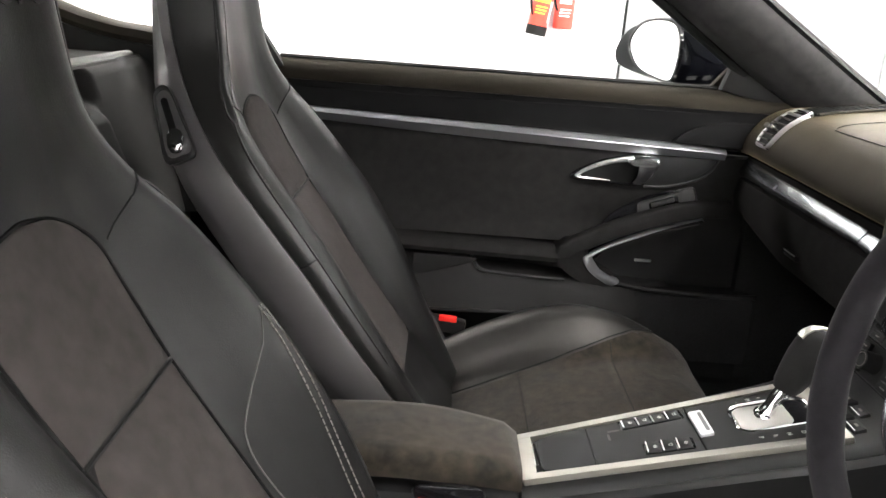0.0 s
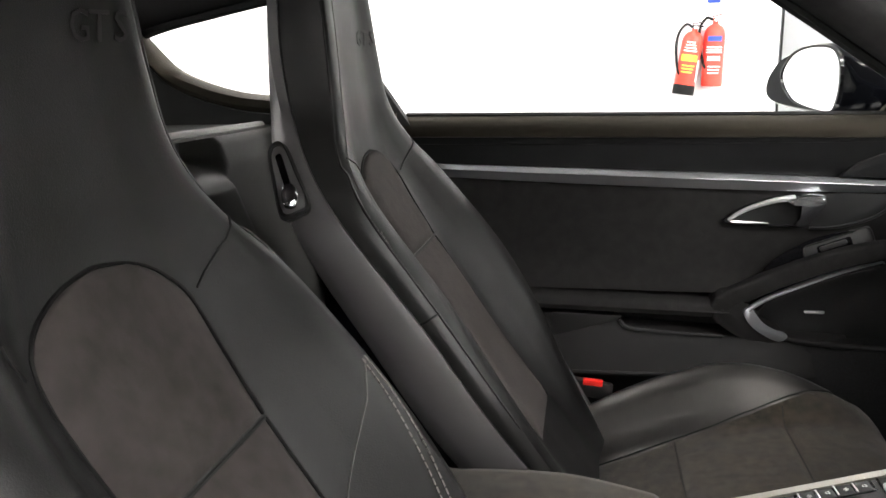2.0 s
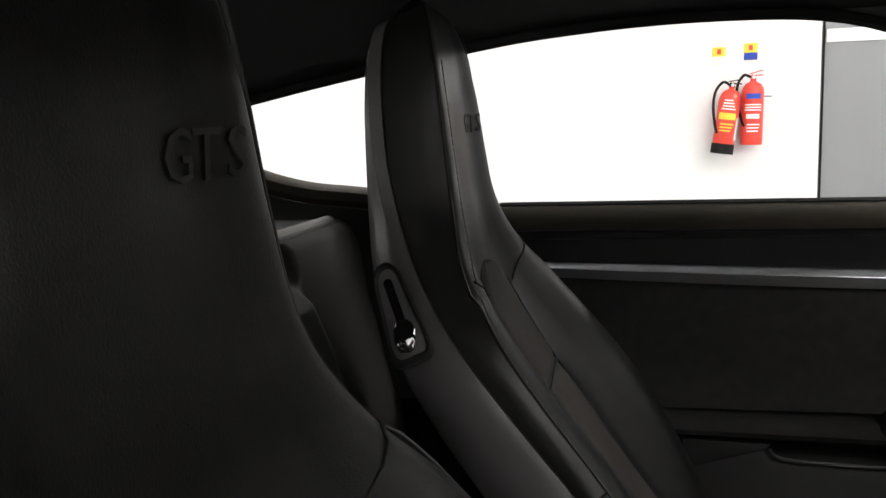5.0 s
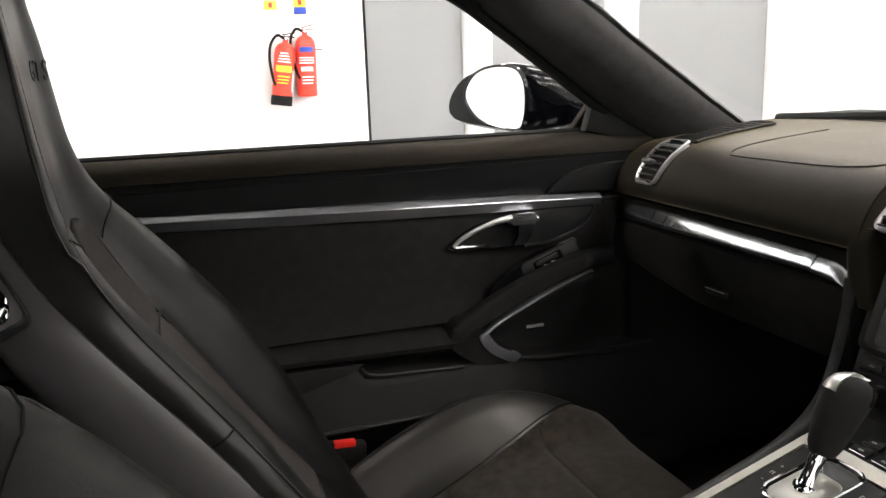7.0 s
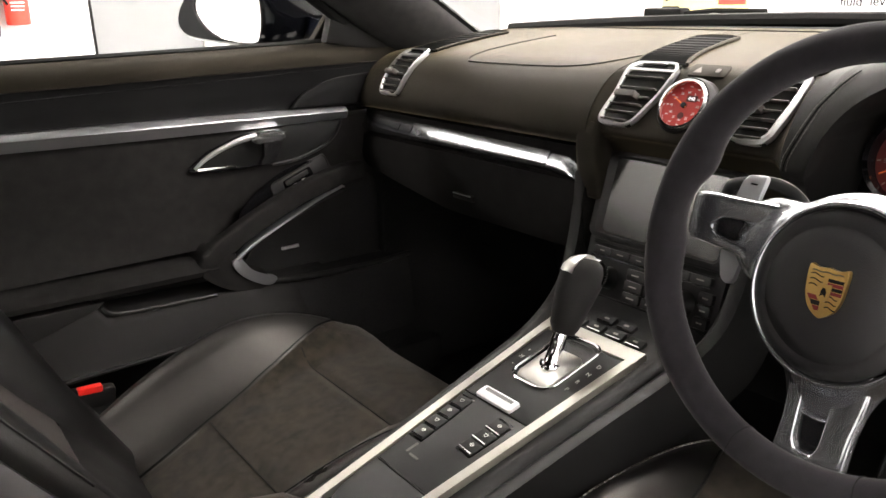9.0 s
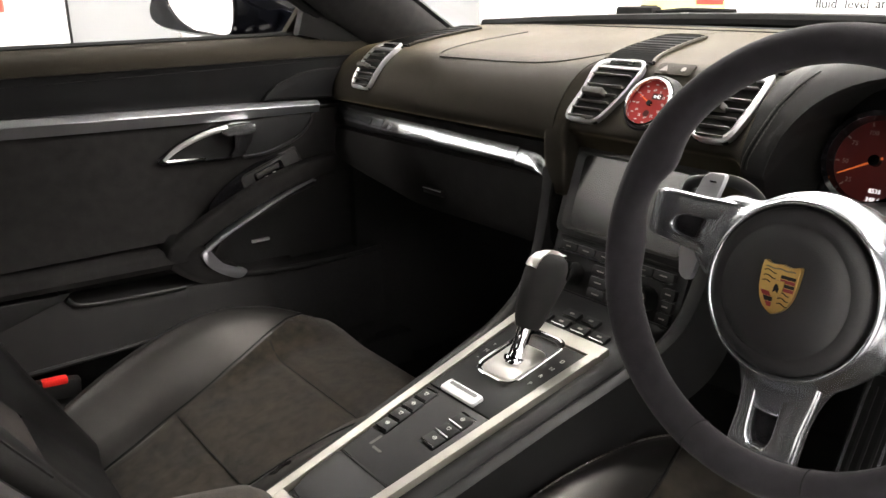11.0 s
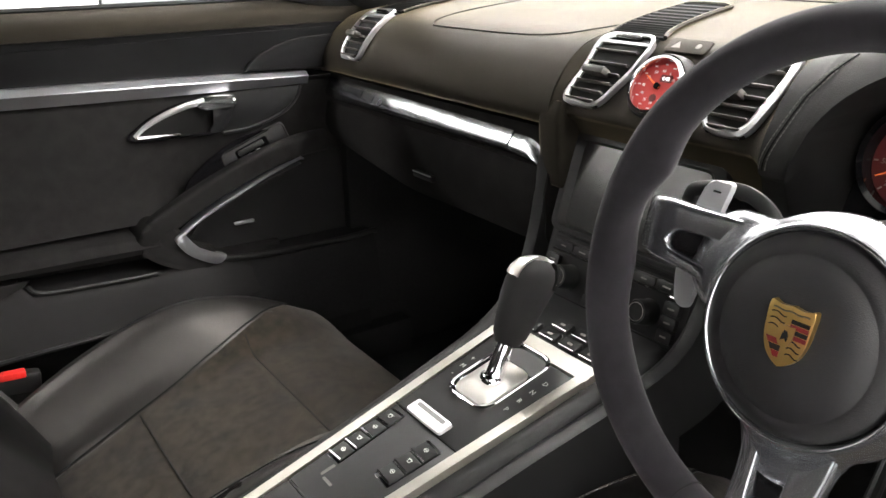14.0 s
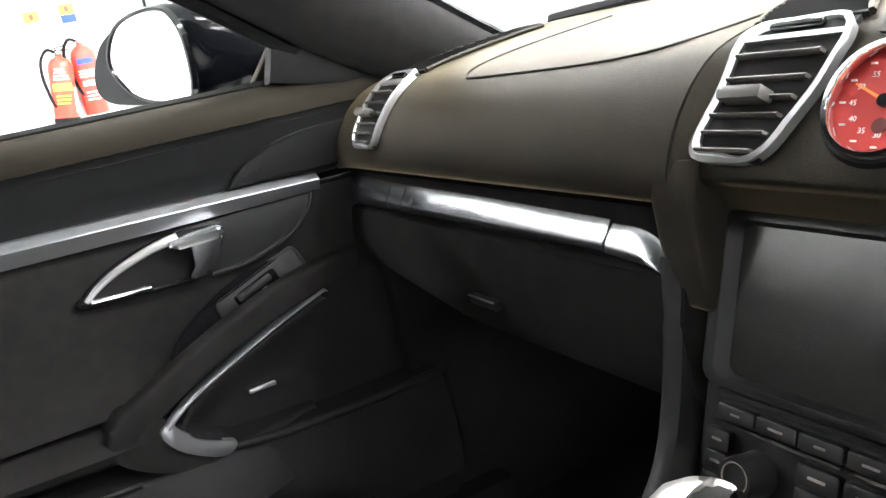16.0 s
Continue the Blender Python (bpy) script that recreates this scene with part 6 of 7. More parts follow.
    part("stalk_loop", tube([WF @ Vector((x, y, z)) for x, y, z in curve_pts([(-0.150, 0.048, -0.060), (-0.144, 0.059, -0.058), (-0.118, 0.0655, -0.055), (-0.094, 0.066, -0.055), (-0.073, 0.056, -0.057), (-0.062, 0.036, -0.062)], 6)], 0.0050, 10, flat=1.2), PLASTIC, w, "black stalk loop")
    part("stalk", tube([WF @ Vector(p) for p in ((0.05, 0.03, -0.06), (0.09, 0.055, -0.055), (0.125, 0.062, -0.05), (0.15, 0.05, -0.048))], [0.009, 0.010, 0.011, 0.009], 10), PLASTIC, w, "black column stalk")


ALU_POL = mat("polished_aluminium", (0.52, 0.535, 0.56), 0.24, 0.95, var=0.03)
PADDLE = mat("satin_paddle_metal", (0.44, 0.45, 0.46), 0.38, 0.55, var=0.03)
HUB_LEATHER = mat("hub_leather", (0.0125, 0.012, 0.013), 0.6, var=0.1, bump=0.25, bump_scale=1000)
DEEP_RED = mat("deep_red_enamel", (0.22, 0.015, 0.015), 0.3, var=0.05)


def cluster():
    c = thing("instrument_cluster", "red instrument dials under a black hood", "instrument cluster")
    up = (0.34, 0, 0.94)
    part("hood_face", slab(curve_pts([(-0.165, -0.07), (-0.155, 0.02), (-0.11, 0.065), (0, 0.078), (0.11, 0.065), (0.155, 0.02), (0.165, -0.07)], 5), frame_of((0.404, -0.335, 0.764), (0, -1, 0), up), 0.004), GLOSS, c, "gloss black cluster face")
    for y, r, nums in ((-0.345, 0.053, ("0", "1", "2", "3", "4", "5", "6", "7", "8", "9")), (-0.258, 0.046, ("25", "50", "75", "100", "125", "150", "175", "200")), (-0.432, 0.046, ("60", "90", "120"))):
        fr = frame_of((0.398, y, 0.761), (0, -1, 0), up)
        # Dial red darkened to stand for the shadow under the hood.
        dl = part("dial", disc(fr @ Matrix.Translation((0, 0, 0.0)), r - 0.003, 0.004, 40), DIAL_DARK, c, "red dial face, darkened for the hood's shadow")
        part("dial_ring", loft([[fr @ Vector((q * math.cos(a), q * math.sin(a), z)) for a in np.linspace(0, 2 * math.pi, 44, endpoint=False)] for q, z in ((r - 0.003, 0.003), (r - 0.001, 0.018), (r + 0.004, 0.020), (r + 0.005, 0.0))], True, False), GLOSS, dl, "black dial tube")
        m = len(nums)
        for i, tx in enumerate(nums):
            a = radians(225 - 270 * i / max(1, m - 1))
            lettering(tx, 0.0070, 0.0002, fr @ Matrix.Translation((0.68 * r * math.cos(a), 0.68 * r * math.sin(a) - 0.003, 0.0044)), PRINT_DIM, dl, "numeral", "CENTER")
            bm = box(0.86 * r * math.cos(a), 0.86 * r * math.sin(a), 0.0046, 0.004, 0.0015, 0.0006, m=Matrix.Rotation(a, 4, "Z"))
            bmesh.ops.transform(bm, matrix=fr, verts=bm.verts)
            part("mark", bm, PRINT_DIM, dl)
        part("needle", slab([(-0.0012, -0.008), (0.0012, -0.008), (0.0005, r * 0.85), (-0.0005, r * 0.85)], fr @ Matrix.Rotation(radians(118), 4, "Z") @ Matrix.Translation((0, 0, 0.006)), 0.001), ORANGE, dl, "orange needle")
        part("needle_hub", disc(fr @ Matrix.Translation((0, 0, 0.004)), 0.006, 0.006, 18), GLOSS, dl)
    fr = frame_of((0.380, -0.268, 0.731), (0, -1, 0), up)
    part("trip_display", slab(rrect(0.030, 0.018, 0.002), fr, 0.002), DIAL_DARK, c)
    lettering("8535", 0.0064, 0.0002, fr @ Matrix.Translation((0, 0.001, 0.0024)), LIT, c, "digits", "CENTER")
    lettering("348.4", 0.0064, 0.0002, fr @ Matrix.Translation((0, -0.008, 0.0024)), LIT, c, "digits", "CENTER")


def footwell():
    f = thing("firewall", "black carpeted footwell wall under the dashboard", "footwell", kind="structure")
    part("panel", box(0.80, 0, 0.46, 0.04, 1.42, 0.60, 0.01, m=pose(0, 0, 0, 0, -12, 0)), CARPET, f)
    part("cowl", box(0.78, 0, 0.813, 0.20, 1.40, 0.12, 0.02), RUBBER, f, "black plastic cowl")
    part("seal", tube([(0.735 - 0.10 * (y / 0.66) ** 2, y, 0.884 - 0.018 * (y / 0.66) ** 2) for y in np.linspace(-0.66, 0.66, 24)], 0.011, 8), RUBBER, f, "black rubber windscreen seal")
    wp = thing("windscreen_wiper", "black windscreen wiper resting at the glass base", "wiper")
    part("arm", tube([(0.83, 0.42, 0.885), (0.825, 0.32, 0.893), (0.82, 0.21, 0.892)], 0.0045, 8), RUBBER, wp)
    part("pivot_cap", box(0.83, 0.43, 0.889, 0.03, 0.09, 0.018, 0.005), RUBBER, wp)
    for y, wd, z in ((-0.255, 0.055, 0.40), (-0.36, 0.09, 0.40), (-0.48, 0.05, 0.33)):
        p = thing("pedal", "black rubber pedal with bright metal edge lines", "pedal", "driver pedals")
        fr = frame_of((0.50, y, z), (0, -1, 0), (0.45, 0, 0.89))
        part("pad", slab(rrect(wd, 0.15, 0.008), fr, 0.010, 0.003), RUBBER, p)
        for u in (-wd / 2 + 0.006, wd / 2 - 0.006):
            part("edge_line", slab(rrect(0.004, 0.14, 0.001, 2, u, 0), fr @ Matrix.Translation((0, 0, 0.0095)), 0.002), ALU, p, "bright metal line")
        for k in range(3):
            part("rubber_rib", slab(rrect(0.004, 0.12, 0.001, 2, (k - 1) * wd * 0.22, 0), fr @ Matrix.Translation((0, 0, 0.0095)), 0.002), PLASTIC, p)
        part("lever", tube([fr @ Vector((0, 0.05, 0)), fr @ Vector((0, 0.12, -0.10)), fr @ Vector((0, 0.16, -0.24))], 0.010, 8), PLASTIC, p)
    m = thing("rear_view_mirror", "black interior mirror below the roof edge", "mirror")
    part("housing", slab(rrect(0.22, 0.062, 0.025, 5), frame_of((0.075, 0.0, 1.082), (0.15, -0.98, 0), (0.2, 0, 0.98)), 0.03, 0.010, 3), GLOSS, m)
    part("stem", tube([(0.10, 0.0, 1.10), (0.12, 0, 1.135)], 0.010, 8), PLASTIC, m)


dashboard()
clock()
centre_stack()
console()
steering_wheel()
cluster()
footwell()
# ---------------------------------------------------------------- seats
# stations of the backrest: front centre line (x, z), half width, bolster depth, thickness, shell edge depth
BACK = curve_pts([
    (-0.250, 0.312, 0.180, 0.012, 0.096, 0.010, 0.006), (-0.336, 0.421, 0.208, 0.036, 0.090, -0.002, 0.020), (-0.411, 0.518, 0.227, 0.062, 0.090, -0.008, 0.034), (-0.487, 0.630, 0.228, 0.068, 0.090, -0.006, 0.032),
    (-0.573, 0.761, 0.223, 0.050, 0.092, 0.008, 0.022), (-0.605, 0.837, 0.182, 0.028, 0.096, 0.032, 0.008), (-0.617, 0.900, 0.143, 0.014, 0.098, 0.052, 0.0), (-0.626, 0.965, 0.130, 0.012, 0.092, 0.058, 0.0),
    (-0.633, 1.030, 0.124, 0.010, 0.085, 0.056, 0.0), (-0.641, 1.085, 0.115, 0.006, 0.074, 0.048, 0.0), (-0.650, 1.118, 0.098, 0.003, 0.058, 0.036, 0.0), (-0.660, 1.134, 0.070, 0.0, 0.036, 0.022, 0.0)], 5)
NB = len(BACK) - 1
FRONT = [(1.0, -0.30, 0), (0.985, -0.10, 0.25), (0.95, 0.0, 0.62), (0.88, 0.0, 0.93), (0.79, 0.0, 1.0), (0.69, 0.0, 0.80), (0.60, 0.0, 0.42), (0.50, 0.0, 0.12), (0.40, 0, 0.0), (0.2, 0, 0.0), (0.0, 0, 0.0)]


def back_frame(i):
    a, b = BACK[max(i - 1, 0)], BACK[min(i + 1, NB)]
    t = Vector((b[0] - a[0], 0, b[1] - a[1])).normalized()
    n = Vector((t.z, 0, -t.x))
    return t, n


def back_point(i, q, lift, near):
    """A point on the front of the backrest: station i, q from -1 to 1 across; near scales the bolster on the side q < 0."""
    i0 = max(0, min(NB - 1, int(i)))
    f = i - i0
    s = [a + (b - a) * f for a, b in zip(BACK[i0], BACK[i0 + 1])]
    t, n = back_frame(i0)
    aq = abs(q)
    w = 0.0
    for (q1, t1, d1), (q0, t0, d0) in zip(FRONT, FRONT[1:]):
        if q0 <= aq <= q1:
            k = (aq - q0) / (q1 - q0)
            w = s[3] * (near if q < 0 else 1.0) * (d0 + (d1 - d0) * k) + 0.06 * (t0 + (t1 - t0) * k)
            break
    return Vector((s[0], q * s[2], s[1])) + n * (w + lift)


def seat(stitched=False, ahead=0.0, up=0.0, longer=1.0, inner=1.0, near=1.0, outer=1.0):
    def back_front(i, q, lift=0.0):
        return back_point(i, q, lift, near)
    s = thing("car_seat", "black leather sports seat with dark suede centre", "car seat", "front seats")
    # leather cover of the backrest
    rings = []
    for i, (x, z, h, d, T, e, dl) in enumerate(BACK):
        t, n = back_frame(i)
        c = Vector((x, 0, z))
        front = [back_front(i, -q) for q, _, _ in FRONT] + [back_front(i, q) for q, _, _ in FRONT[::-1][1:]]
        back = [c + Vector((0, h * q, 0)) - n * (T * w) for q, w in ((0.97, 0.55), (0.85, 0.8), (0.5, 0.93), (0, 0.95), (-0.5, 0.93), (-0.85, 0.8), (-0.97, 0.55))]
        rings.append(front + back)
    part("back_cover", loft(rings), SHADED_SEAT_LEATHER, s, "soft black leather cover, coloured darker for weak light", angle=70)
    # hard shell round the back and the sides
    rings = []
    for i, (x, z, h, d, T, e, dl) in enumerate(BACK):
        t, n = back_frame(i)
        c = Vector((x, 0, z))
        prof = [(1.0 + 0.006 / h, e), (1.0 + 0.010 / h, e + 0.012), (1.0 + 0.004 / h, 0.55 * T + 0.3 * e), (0.95, 0.82 * T), (0.80, 0.97 * T), (0.5, 1.04 * T), (0.0, 1.07 * T)]
        out = [c + Vector((0, h * q, 0)) - n * w for q, w in prof] + [c + Vector((0, -h * q, 0)) - n * w for q, w in prof[::-1][1:]]
        inn = [c + Vector((0, h * q * 0.955, 0)) - n * max(w - 0.008, e) for q, w in prof] + [c + Vector((0, -h * q * 0.955, 0)) - n * max(w - 0.008, e) for q, w in prof[::-1][1:]]
        rings.append(out + inn[::-1])
    part("back_shell", loft(rings), SHELL, s, "hard satin dark grey seat shell", angle=60)

    # suede pads: upper with arched top, lower insert, parted by slanting seams
    def patch(name, i0, i1, qf, m, lift, label="", rows=22, cols=15):
        bm = bmesh.new()
        grid = []
        for a in range(rows + 1):
            f = a / rows
            i = i0 + (i1 - i0) * f
            qa, qb = qf(f)
            row = []
            for b in range(cols + 1):
                g = b / cols
                q = qa + (qb - qa) * g
                edge = min(1.0, min(f, 1 - f) * rows / 2.0, min(g, 1 - g) * cols / 1.6)
                row.append(bm.verts.new(back_front(i, q, -0.004 + lift * min(1, edge) ** 0.6 + 0.004)))
            grid.append(row)
        for a in range(rows):
            for b in range(cols):
                bm.faces.new((grid[a][b], grid[a][b + 1], grid[a + 1][b + 1], grid[a + 1][b]))
        ret = bmesh.ops.extrude_face_region(bm, geom=bm.faces[:])
        bmesh.ops.translate(bm, verts=[v for v in ret["geom"] if isinstance(v, bmesh.types.BMVert)], vec=(-0.008, 0, -0.006))
        return part(name, bm, m, s, label, angle=70)
    def arch(f):
        k = 0.40 + 0.08 * f if f < 0.5 else 0.430 * math.sqrt(max(0.0, 1 - ((f - 0.5) / 0.5) ** 2.2)) + 0.010
        return (-k, k)
    patch("upper_pad", 17.1, 24.4, arch, BACK_SUEDE, 0.007, "dark brown suede upper pad")
    patch("lower_pad", 5.0, 16.95, lambda f: (-0.40, 0.40), BACK_SUEDE, 0.007, "dark brown suede lower pad")
    # seams on the bolsters
    def seam(pts, name="seam", m=None, r=0.0012, lift=0.0004):
        part(name, tube([back_front(i, q, lift) for i, q in curve_pts(pts, 10)], r, 6), m or RUBBER, s)
    for sg in (1, -1):
        seam([(17.0, sg * 0.40), (17.0, sg * 0.2), (17.0, 0.0)], r=0.0018)
        # Black tube paints the shadow line in the crease round each pad.
        seam([(17.1 + 7.3 * f, sg * (arch(f)[1] + 0.010)) for f in (0.0, 0.15, 0.3, 0.45, 0.6, 0.72, 0.82, 0.90, 0.95, 0.98)] + [(24.45, sg * 0.05), (24.5, 0.0)], "pad_shadow_line", SEAM_SHADE, 0.0021, -0.0002)
        seam([(5.0, sg * 0.408), (9.0, sg * 0.408), (13.0, sg * 0.408), (17.0, sg * 0.408)], "pad_shadow_line", SEAM_SHADE, 0.0021, -0.0002)
        seam([(24.6, sg * 0.90), (23.8, sg * 0.79), (22.6, sg * 0.64), (21.4, sg * 0.50)])
        # dark side band between shell and bolster, with piping
        rows = []
        for i in range(2, NB - 4):
            x, z, h, d, T, e, dl = BACK[i]
            t, n = back_frame(i)
            c = Vector((x, sg * h, z))
            o = Vector((0, sg, 0))
            f0 = dl * (1.0 if sg > 0 else 0.4 + 0.6 * near) + (0.002 if i < 24 else -0.004)
            rows.append([c + o * 0.003 - n * (e - 0.001), c + o * 0.0065 + n * (0.5 * (f0 - e)), c + o * 0.005 + n * f0, c + o * 0.001 + n * (f0 + 0.008), c - o * 0.010 + n * f0, c - o * 0.010 - n * e])
        part("side_band", loft(rows), BAND, s, "smooth black leather side band", angle=60)
        part("band_piping", tube([r[3] for r in rows[6:]], 0.0018, 6), LEATHER, s)
        j = rows[13]
        part("band_joint", tube([j[0], j[1] + Vector((0, sg * 0.0012, 0)), j[2] + Vector((0, sg * 0.0012, 0)), j[3]], 0.0014, 5), RUBBER, s)
        # belt slot on the shoulder of the shell
        i = 24.0
        x, z, h, d, T, e, dl = BACK[24]
        t, n = back_frame(24)
        o = Vector((0, sg, 0))
        c0 = Vector((x, sg * (h + 0.0110), z)) - n * (e + 0.030) + t * 0.010
        along = (t * 0.93 - n * 0.10 + o * (-0.36)).normalized()
        fr = frame_of(c0, along, (n if sg < 0 else -n))
        if (fr.to_3x3() @ Vector((0, 0, 1))).dot(o) < 0:
            fr = frame_of(c0, along, (n if sg > 0 else -n))
        k = part("belt_guide", loft([[fr @ Vector((u * a, v * b, w)) for u, v in curve_pts([(0.050, 0.0), (0.040, 0.014), (0.0, 0.020), (-0.050, 0.024), (-0.056, 0.0), (-0.050, -0.018), (0.0, -0.014), (0.040, -0.010)], 4, True)] for a, b, w in ((1.0, 1.0, -0.006), (1.0, 1.0, 0.004), (0.93, 0.90, 0.0055), (0.86, 0.78, 0.003))], True, False), PLASTIC, s, "black oval belt guide")
        part("guide_bed", slab([(u * 0.87, v * 0.8) for u, v in curve_pts([(0.050, 0.0), (0.040, 0.014), (0.0, 0.020), (-0.050, 0.024), (-0.056, 0.0), (-0.050, -0.018), (0.0, -0.014), (0.040, -0.010)], 4, True)], fr @ Matrix.Translation((0, 0, -0.003)), 0.005), SHELL, k)
        part("guide_slot", slab(rrect(0.058, 0.009, 0.004, 3, 0.004, 0.002), fr @ Matrix.Translation((0, 0, 0.0018)), 0.002), GLOSS, k)
        part("chrome_latch", slab(curve_pts([(-0.014, -0.007), (-0.012, 0.006), (-0.026, 0.012), (-0.042, 0.012), (-0.044, -0.002), (-0.030, -0.010)], 4, True), fr @ Matrix.Translation((0, 0, 0.001)), 0.009, 0.003), CHROME, k, "chrome release latch")
    # piping and double stitching on the inner shoulder, a stitched seam on the outer side
    if stitched:
        seam([(16.6, 0.80), (16.2, 0.75), (15.0, 0.62), (13.4, 0.47), (11.5, 0.45), (8.0, 0.50)], "bolster_piping", STITCH_GREY, 0.0009)
    for o in (0.0, 0.035) if stitched else ():
        thread([back_front(i, q + o, 0.0009) for i, q in ((16.6, 0.78), (15.2, 0.765), (13.25, 0.735), (11, 0.70), (9, 0.68), (6, 0.68))], s, r=0.0008)
    # stitched word on the head rest
    thread([back_front(i, -q, 0.001) for i, q in ((43, 0.50), (36.2, 0.60), (29, 0.80), (22.7, 0.90), (18, 0.93))], s, material=STITCH_GREY, r=0.0008)
    t, n = back_frame(38)
    p = back_front(37.5, 0.0, 0.0015)
    for ch, q in (("G", 0.39), ("T", 0.545), ("S", 0.69)):
        a, b = back_front(37.4, q - 0.09), back_front(37.4, q + 0.09)
        lettering(ch, 0.034, 0.0005, frame_of(back_front(37.4, q, 0.0016 if stitched else 0.0006) - t * 0.012, b - a, t), STITCH_DARK, s, "embroidered_letter", "CENTER", "dark embroidered letter on the headrest", 0.22)

    # cushion
    st = [(-0.30 + (p[0] + 0.30) * longer, *p[1:]) for p in curve_pts([(-0.30, 0.268, 0.212, 0.080), (-0.20, 0.304, 0.236, 0.092), (-0.10, 0.337, 0.246, 0.096), (-0.02, 0.357, 0.248, 0.090), (0.06, 0.369, 0.247, 0.066), (0.12, 0.371, 0.245, 0.040), (0.165, 0.365, 0.240, 0.020), (0.198, 0.347, 0.232, 0.008), (0.213, 0.312, 0.224, 0.0), (0.216, 0.270, 0.22, 0.0)], 4)]
    CU = [(1.0, -0.10, 0), (0.995, -0.03, 0.35), (0.965, 0.0, 0.75), (0.90, 0, 0.97), (0.82, 0, 1.0), (0.73, 0, 0.78), (0.65, 0, 0.40), (0.58, 0, 0.12), (0.50, 0, 0), (0.25, 0, 0), (0, 0, 0)]

    def cu_pt(j, q, lift=0.0):
        j0 = max(0, min(len(st) - 2, int(j)))
        f = j - j0
        x, z, h, d = [a + (b - a) * f for a, b in zip(st[j0], st[j0 + 1])]
        aq = abs(q)
        w = 0
        for (q1, t1, d1), (q0, t0, d0) in zip(CU, CU[1:]):
            if q0 <= aq <= q1:
                k = (aq - q0) / (q1 - q0)
                w = d * (d0 + (d1 - d0) * k) + (t0 + (t1 - t0) * k)
                break
        a, b = st[max(0, j0 - 1)], st[min(len(st) - 1, j0 + 1)]
        t = Vector((b[0] - a[0], 0, b[1] - a[1])).normalized()
        n = Vector((-t.z, 0, t.x))
        if w > 0:
            w *= inner if q < 0 else outer
        return Vector((x + ahead, q * h, z + w + up)) + n * lift
    rings = []
    for j in range(len(st)):
        front = [cu_pt(j, -q) for q, _, _ in CU] + [cu_pt(j, q) for q, _, _ in CU[::-1][1:]]
        x, z, h, d = st[j]
        rings.append(front + [Vector((x + ahead - (0.0 if j < len(st) - 6 else 0.01), 0.9 * h, 0.225)), Vector((x + ahead, -0.9 * h, 0.225))])
    part("cushion", loft(rings), LIT_SEAT_LEATHER, s, "soft black leather cushion, coloured lighter for its sheen", angle=70)
    bm = bmesh.new()
    J0, J1 = 2.0, len(st) - 6.0
    flare = lambda j: float(np.interp(j, [0, 4, 8, 13, 17, 21, 25, 30], [0.48, 0.50, 0.54, 0.61, 0.70, 0.82, 0.92, 0.95]))
    rows, cols = 90, 20
    grid = []
    for a in range(rows + 1):
        row = []
        for b in range(cols + 1):
            f, g = a / rows, b / cols
            edge = min(1.0, min(f, 1 - f) * rows / 3.0, min(g, 1 - g) * cols / 1.2)
            wq = flare(J0 + (J1 - J0) * f)
            crease = 1 - 0.75 * max(math.exp(-((f - 0.17) / 0.012) ** 2), math.exp(-((f - 0.46) / 0.012) ** 2))
            q = wq * (2 * g - 1)
            if q < 0 and inner < 1:
                q *= min(0.965, wq + 0.20) / wq
            row.append(bm.verts.new(cu_pt(J0 + (J1 - J0) * f, q, 0.007 * crease * edge ** 0.6)))
        grid.append(row)
    for a in range(rows):
        for b in range(cols):
            bm.faces.new((grid[a][b], grid[a][b + 1], grid[a + 1][b + 1], grid[a + 1][b]))
    ret = bmesh.ops.extrude_face_region(bm, geom=bm.faces[:])
    bmesh.ops.translate(bm, verts=[v for v in ret["geom"] if isinstance(v, bmesh.types.BMVert)], vec=(0, 0, -0.010))
    part("seat_pad", bm, ALCANTARA, s, "dark brown suede seat pad", angle=70)
    for f in (0.17, 0.46):
        j = J0 + (J1 - J0) * f
        part("pad_seam", tube([cu_pt(j, flare(j) * g, 0.0032) for g in np.linspace(-0.96, 0.96, 24)], 0.0011, 5), RUBBER, s)
    for sg in (1, -1):
        more = 0.20 if sg < 0 and inner < 1 else 0.0
        part("seam", tube([cu_pt(j, sg * min(0.97, flare(j) + 0.012 + more), 0.001) for j in np.linspace(2, 27, 40)], 0.0014, 6), RUBBER, s)
        thread([cu_pt(j, sg * 0.955, 0.001) for j in np.linspace(1, 24, 9)], s)
    # base: side cover, rails
    part("base_cover", box(-0.03, 0, 0.228, 0.40, 0.42, 0.055, 0.012), PLASTIC, s)
    for sg in (1, -1):
        part("rail", box(-0.02, sg * 0.17, 0.191, 0.46, 0.03, 0.026, 0.004), ALU, s, "metal seat rail")
    return s


BAND = mat("smooth_band_leather", (0.016, 0.0155, 0.015), 0.36, var=0.1, bump=0.12, bump_scale=700)
STITCH_DARK = mat("black_embroidery", (0.006, 0.006, 0.006), 0.75, var=0.1)
passenger = seat(inner=0.72, near=0.58)
passenger.location = (0, 0.345, 0)
tagged(passenger, "black leather passenger seat with dark suede centre")
driver = seat(True, 0.075, 0.060, 1.14, outer=0.45)
driver.location = (-0.012, -0.352, -0.016)
tagged(driver, "black leather driver seat behind the steering wheel")


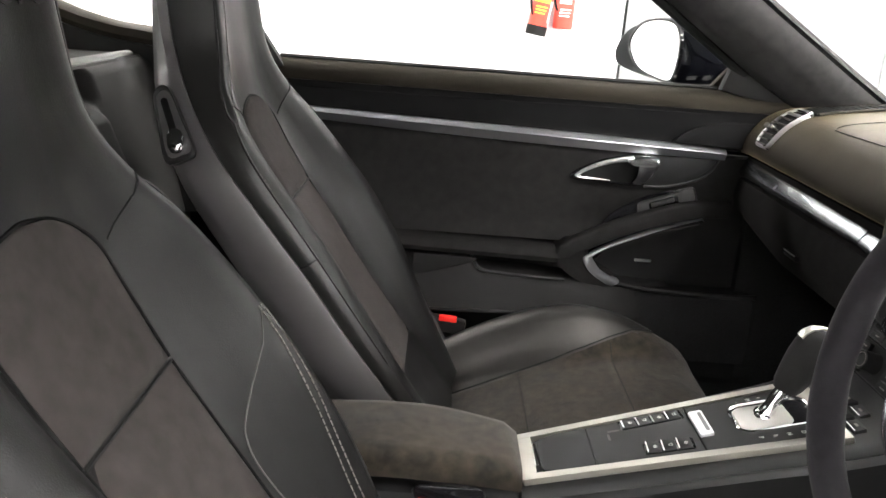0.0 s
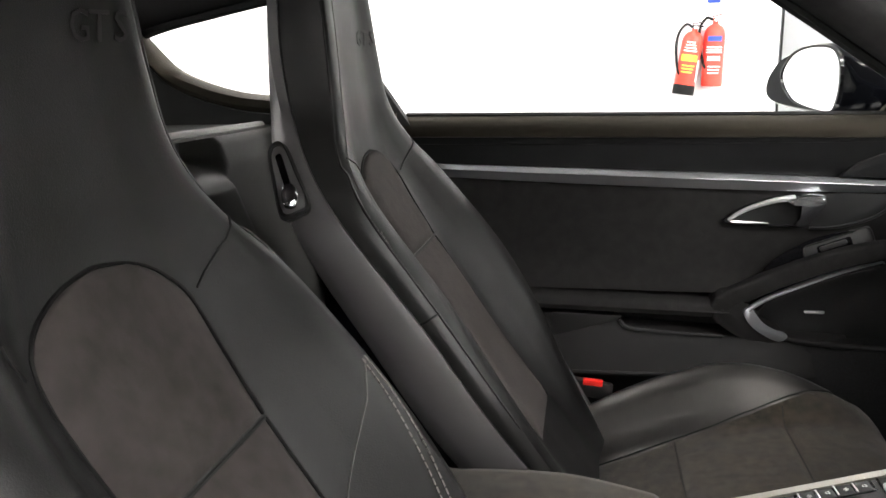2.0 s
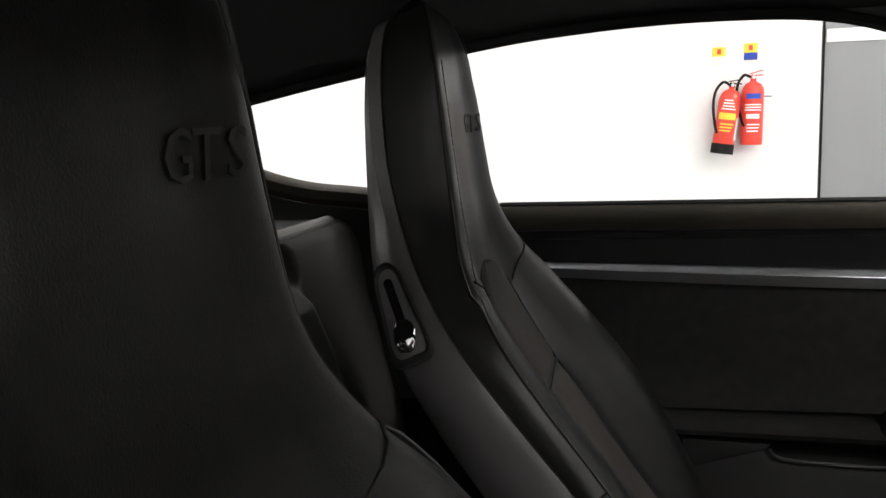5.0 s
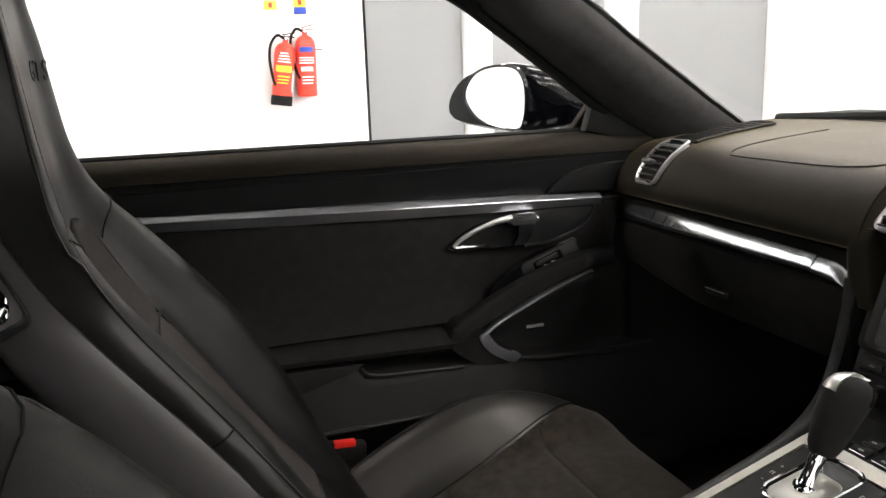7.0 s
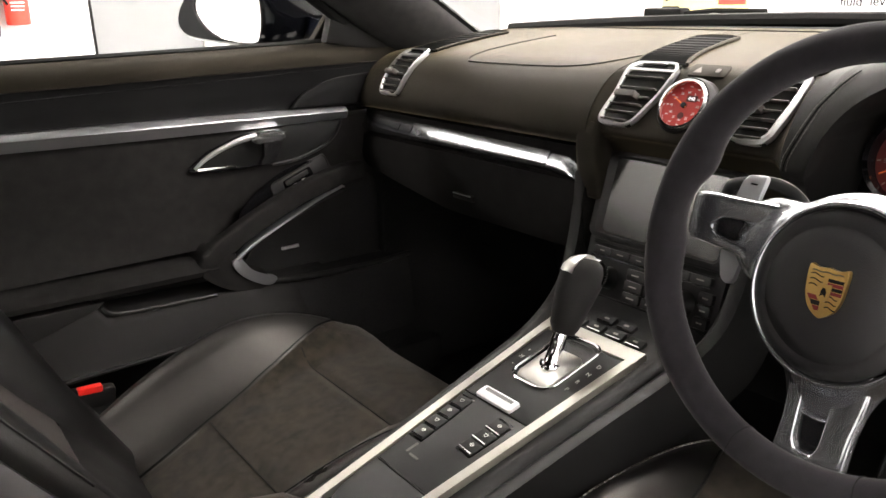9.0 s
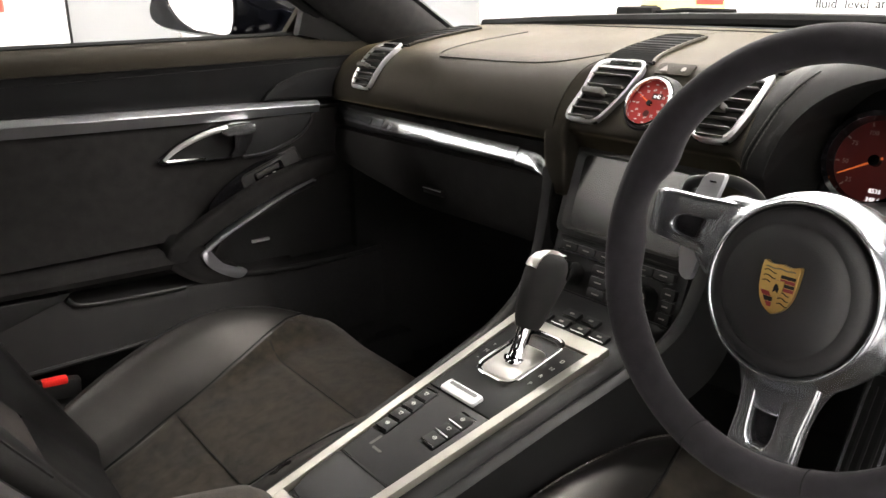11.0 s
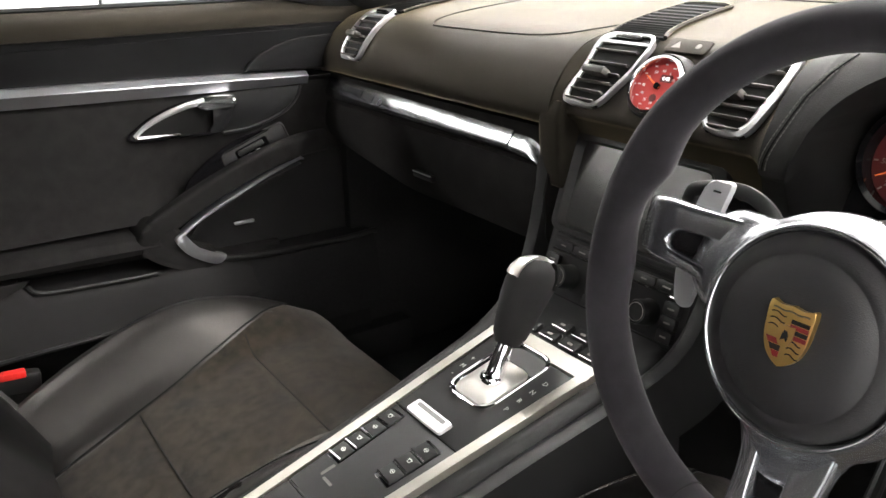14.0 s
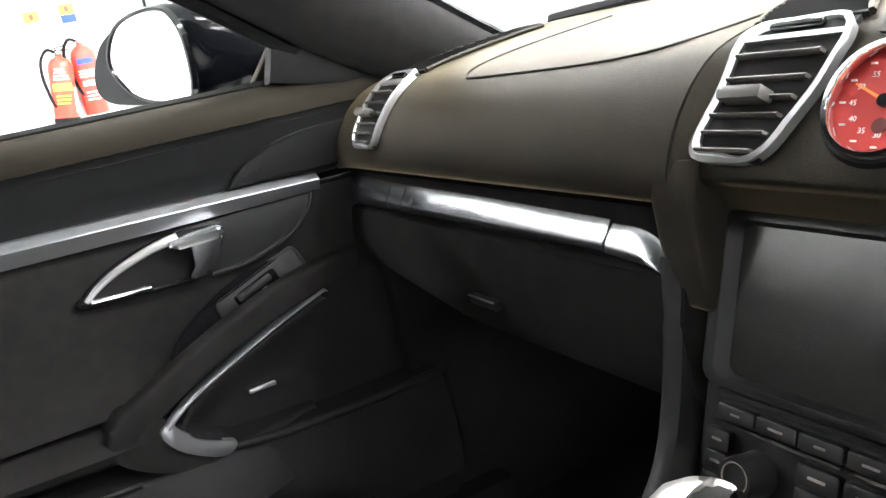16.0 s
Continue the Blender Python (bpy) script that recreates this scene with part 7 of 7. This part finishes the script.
def buckle():
    for y, x, z in ((0.606, -0.268, 0.368), (-0.10, -0.30, 0.36)):
        b = thing("belt_buckle", "black seat belt buckle with red press button", "belt buckle", "belt buckles")
        part("body", box(x, y, z, 0.085, 0.022, 0.032, 0.006, m=pose(0, 0, 0, 0, 8, 0)), PLASTIC, b)
        part("red_key", box(x + 0.006, y - 0.006, z + 0.014, 0.036, 0.014, 0.011, 0.002, m=pose(0, 0, 0, 0, 4, 0)), BUCKLE_RED, b, "red press button")
        part("stalk", tube([(x - 0.03, y, z - 0.01), (x - 0.06, y, z - 0.06), (x - 0.07, y, 0.19)], 0.009, 8), PLASTIC, b)


BUCKLE_RED = mat("bright_red_plastic", (0.75, 0.02, 0.015), 0.4, var=0.03)
buckle()
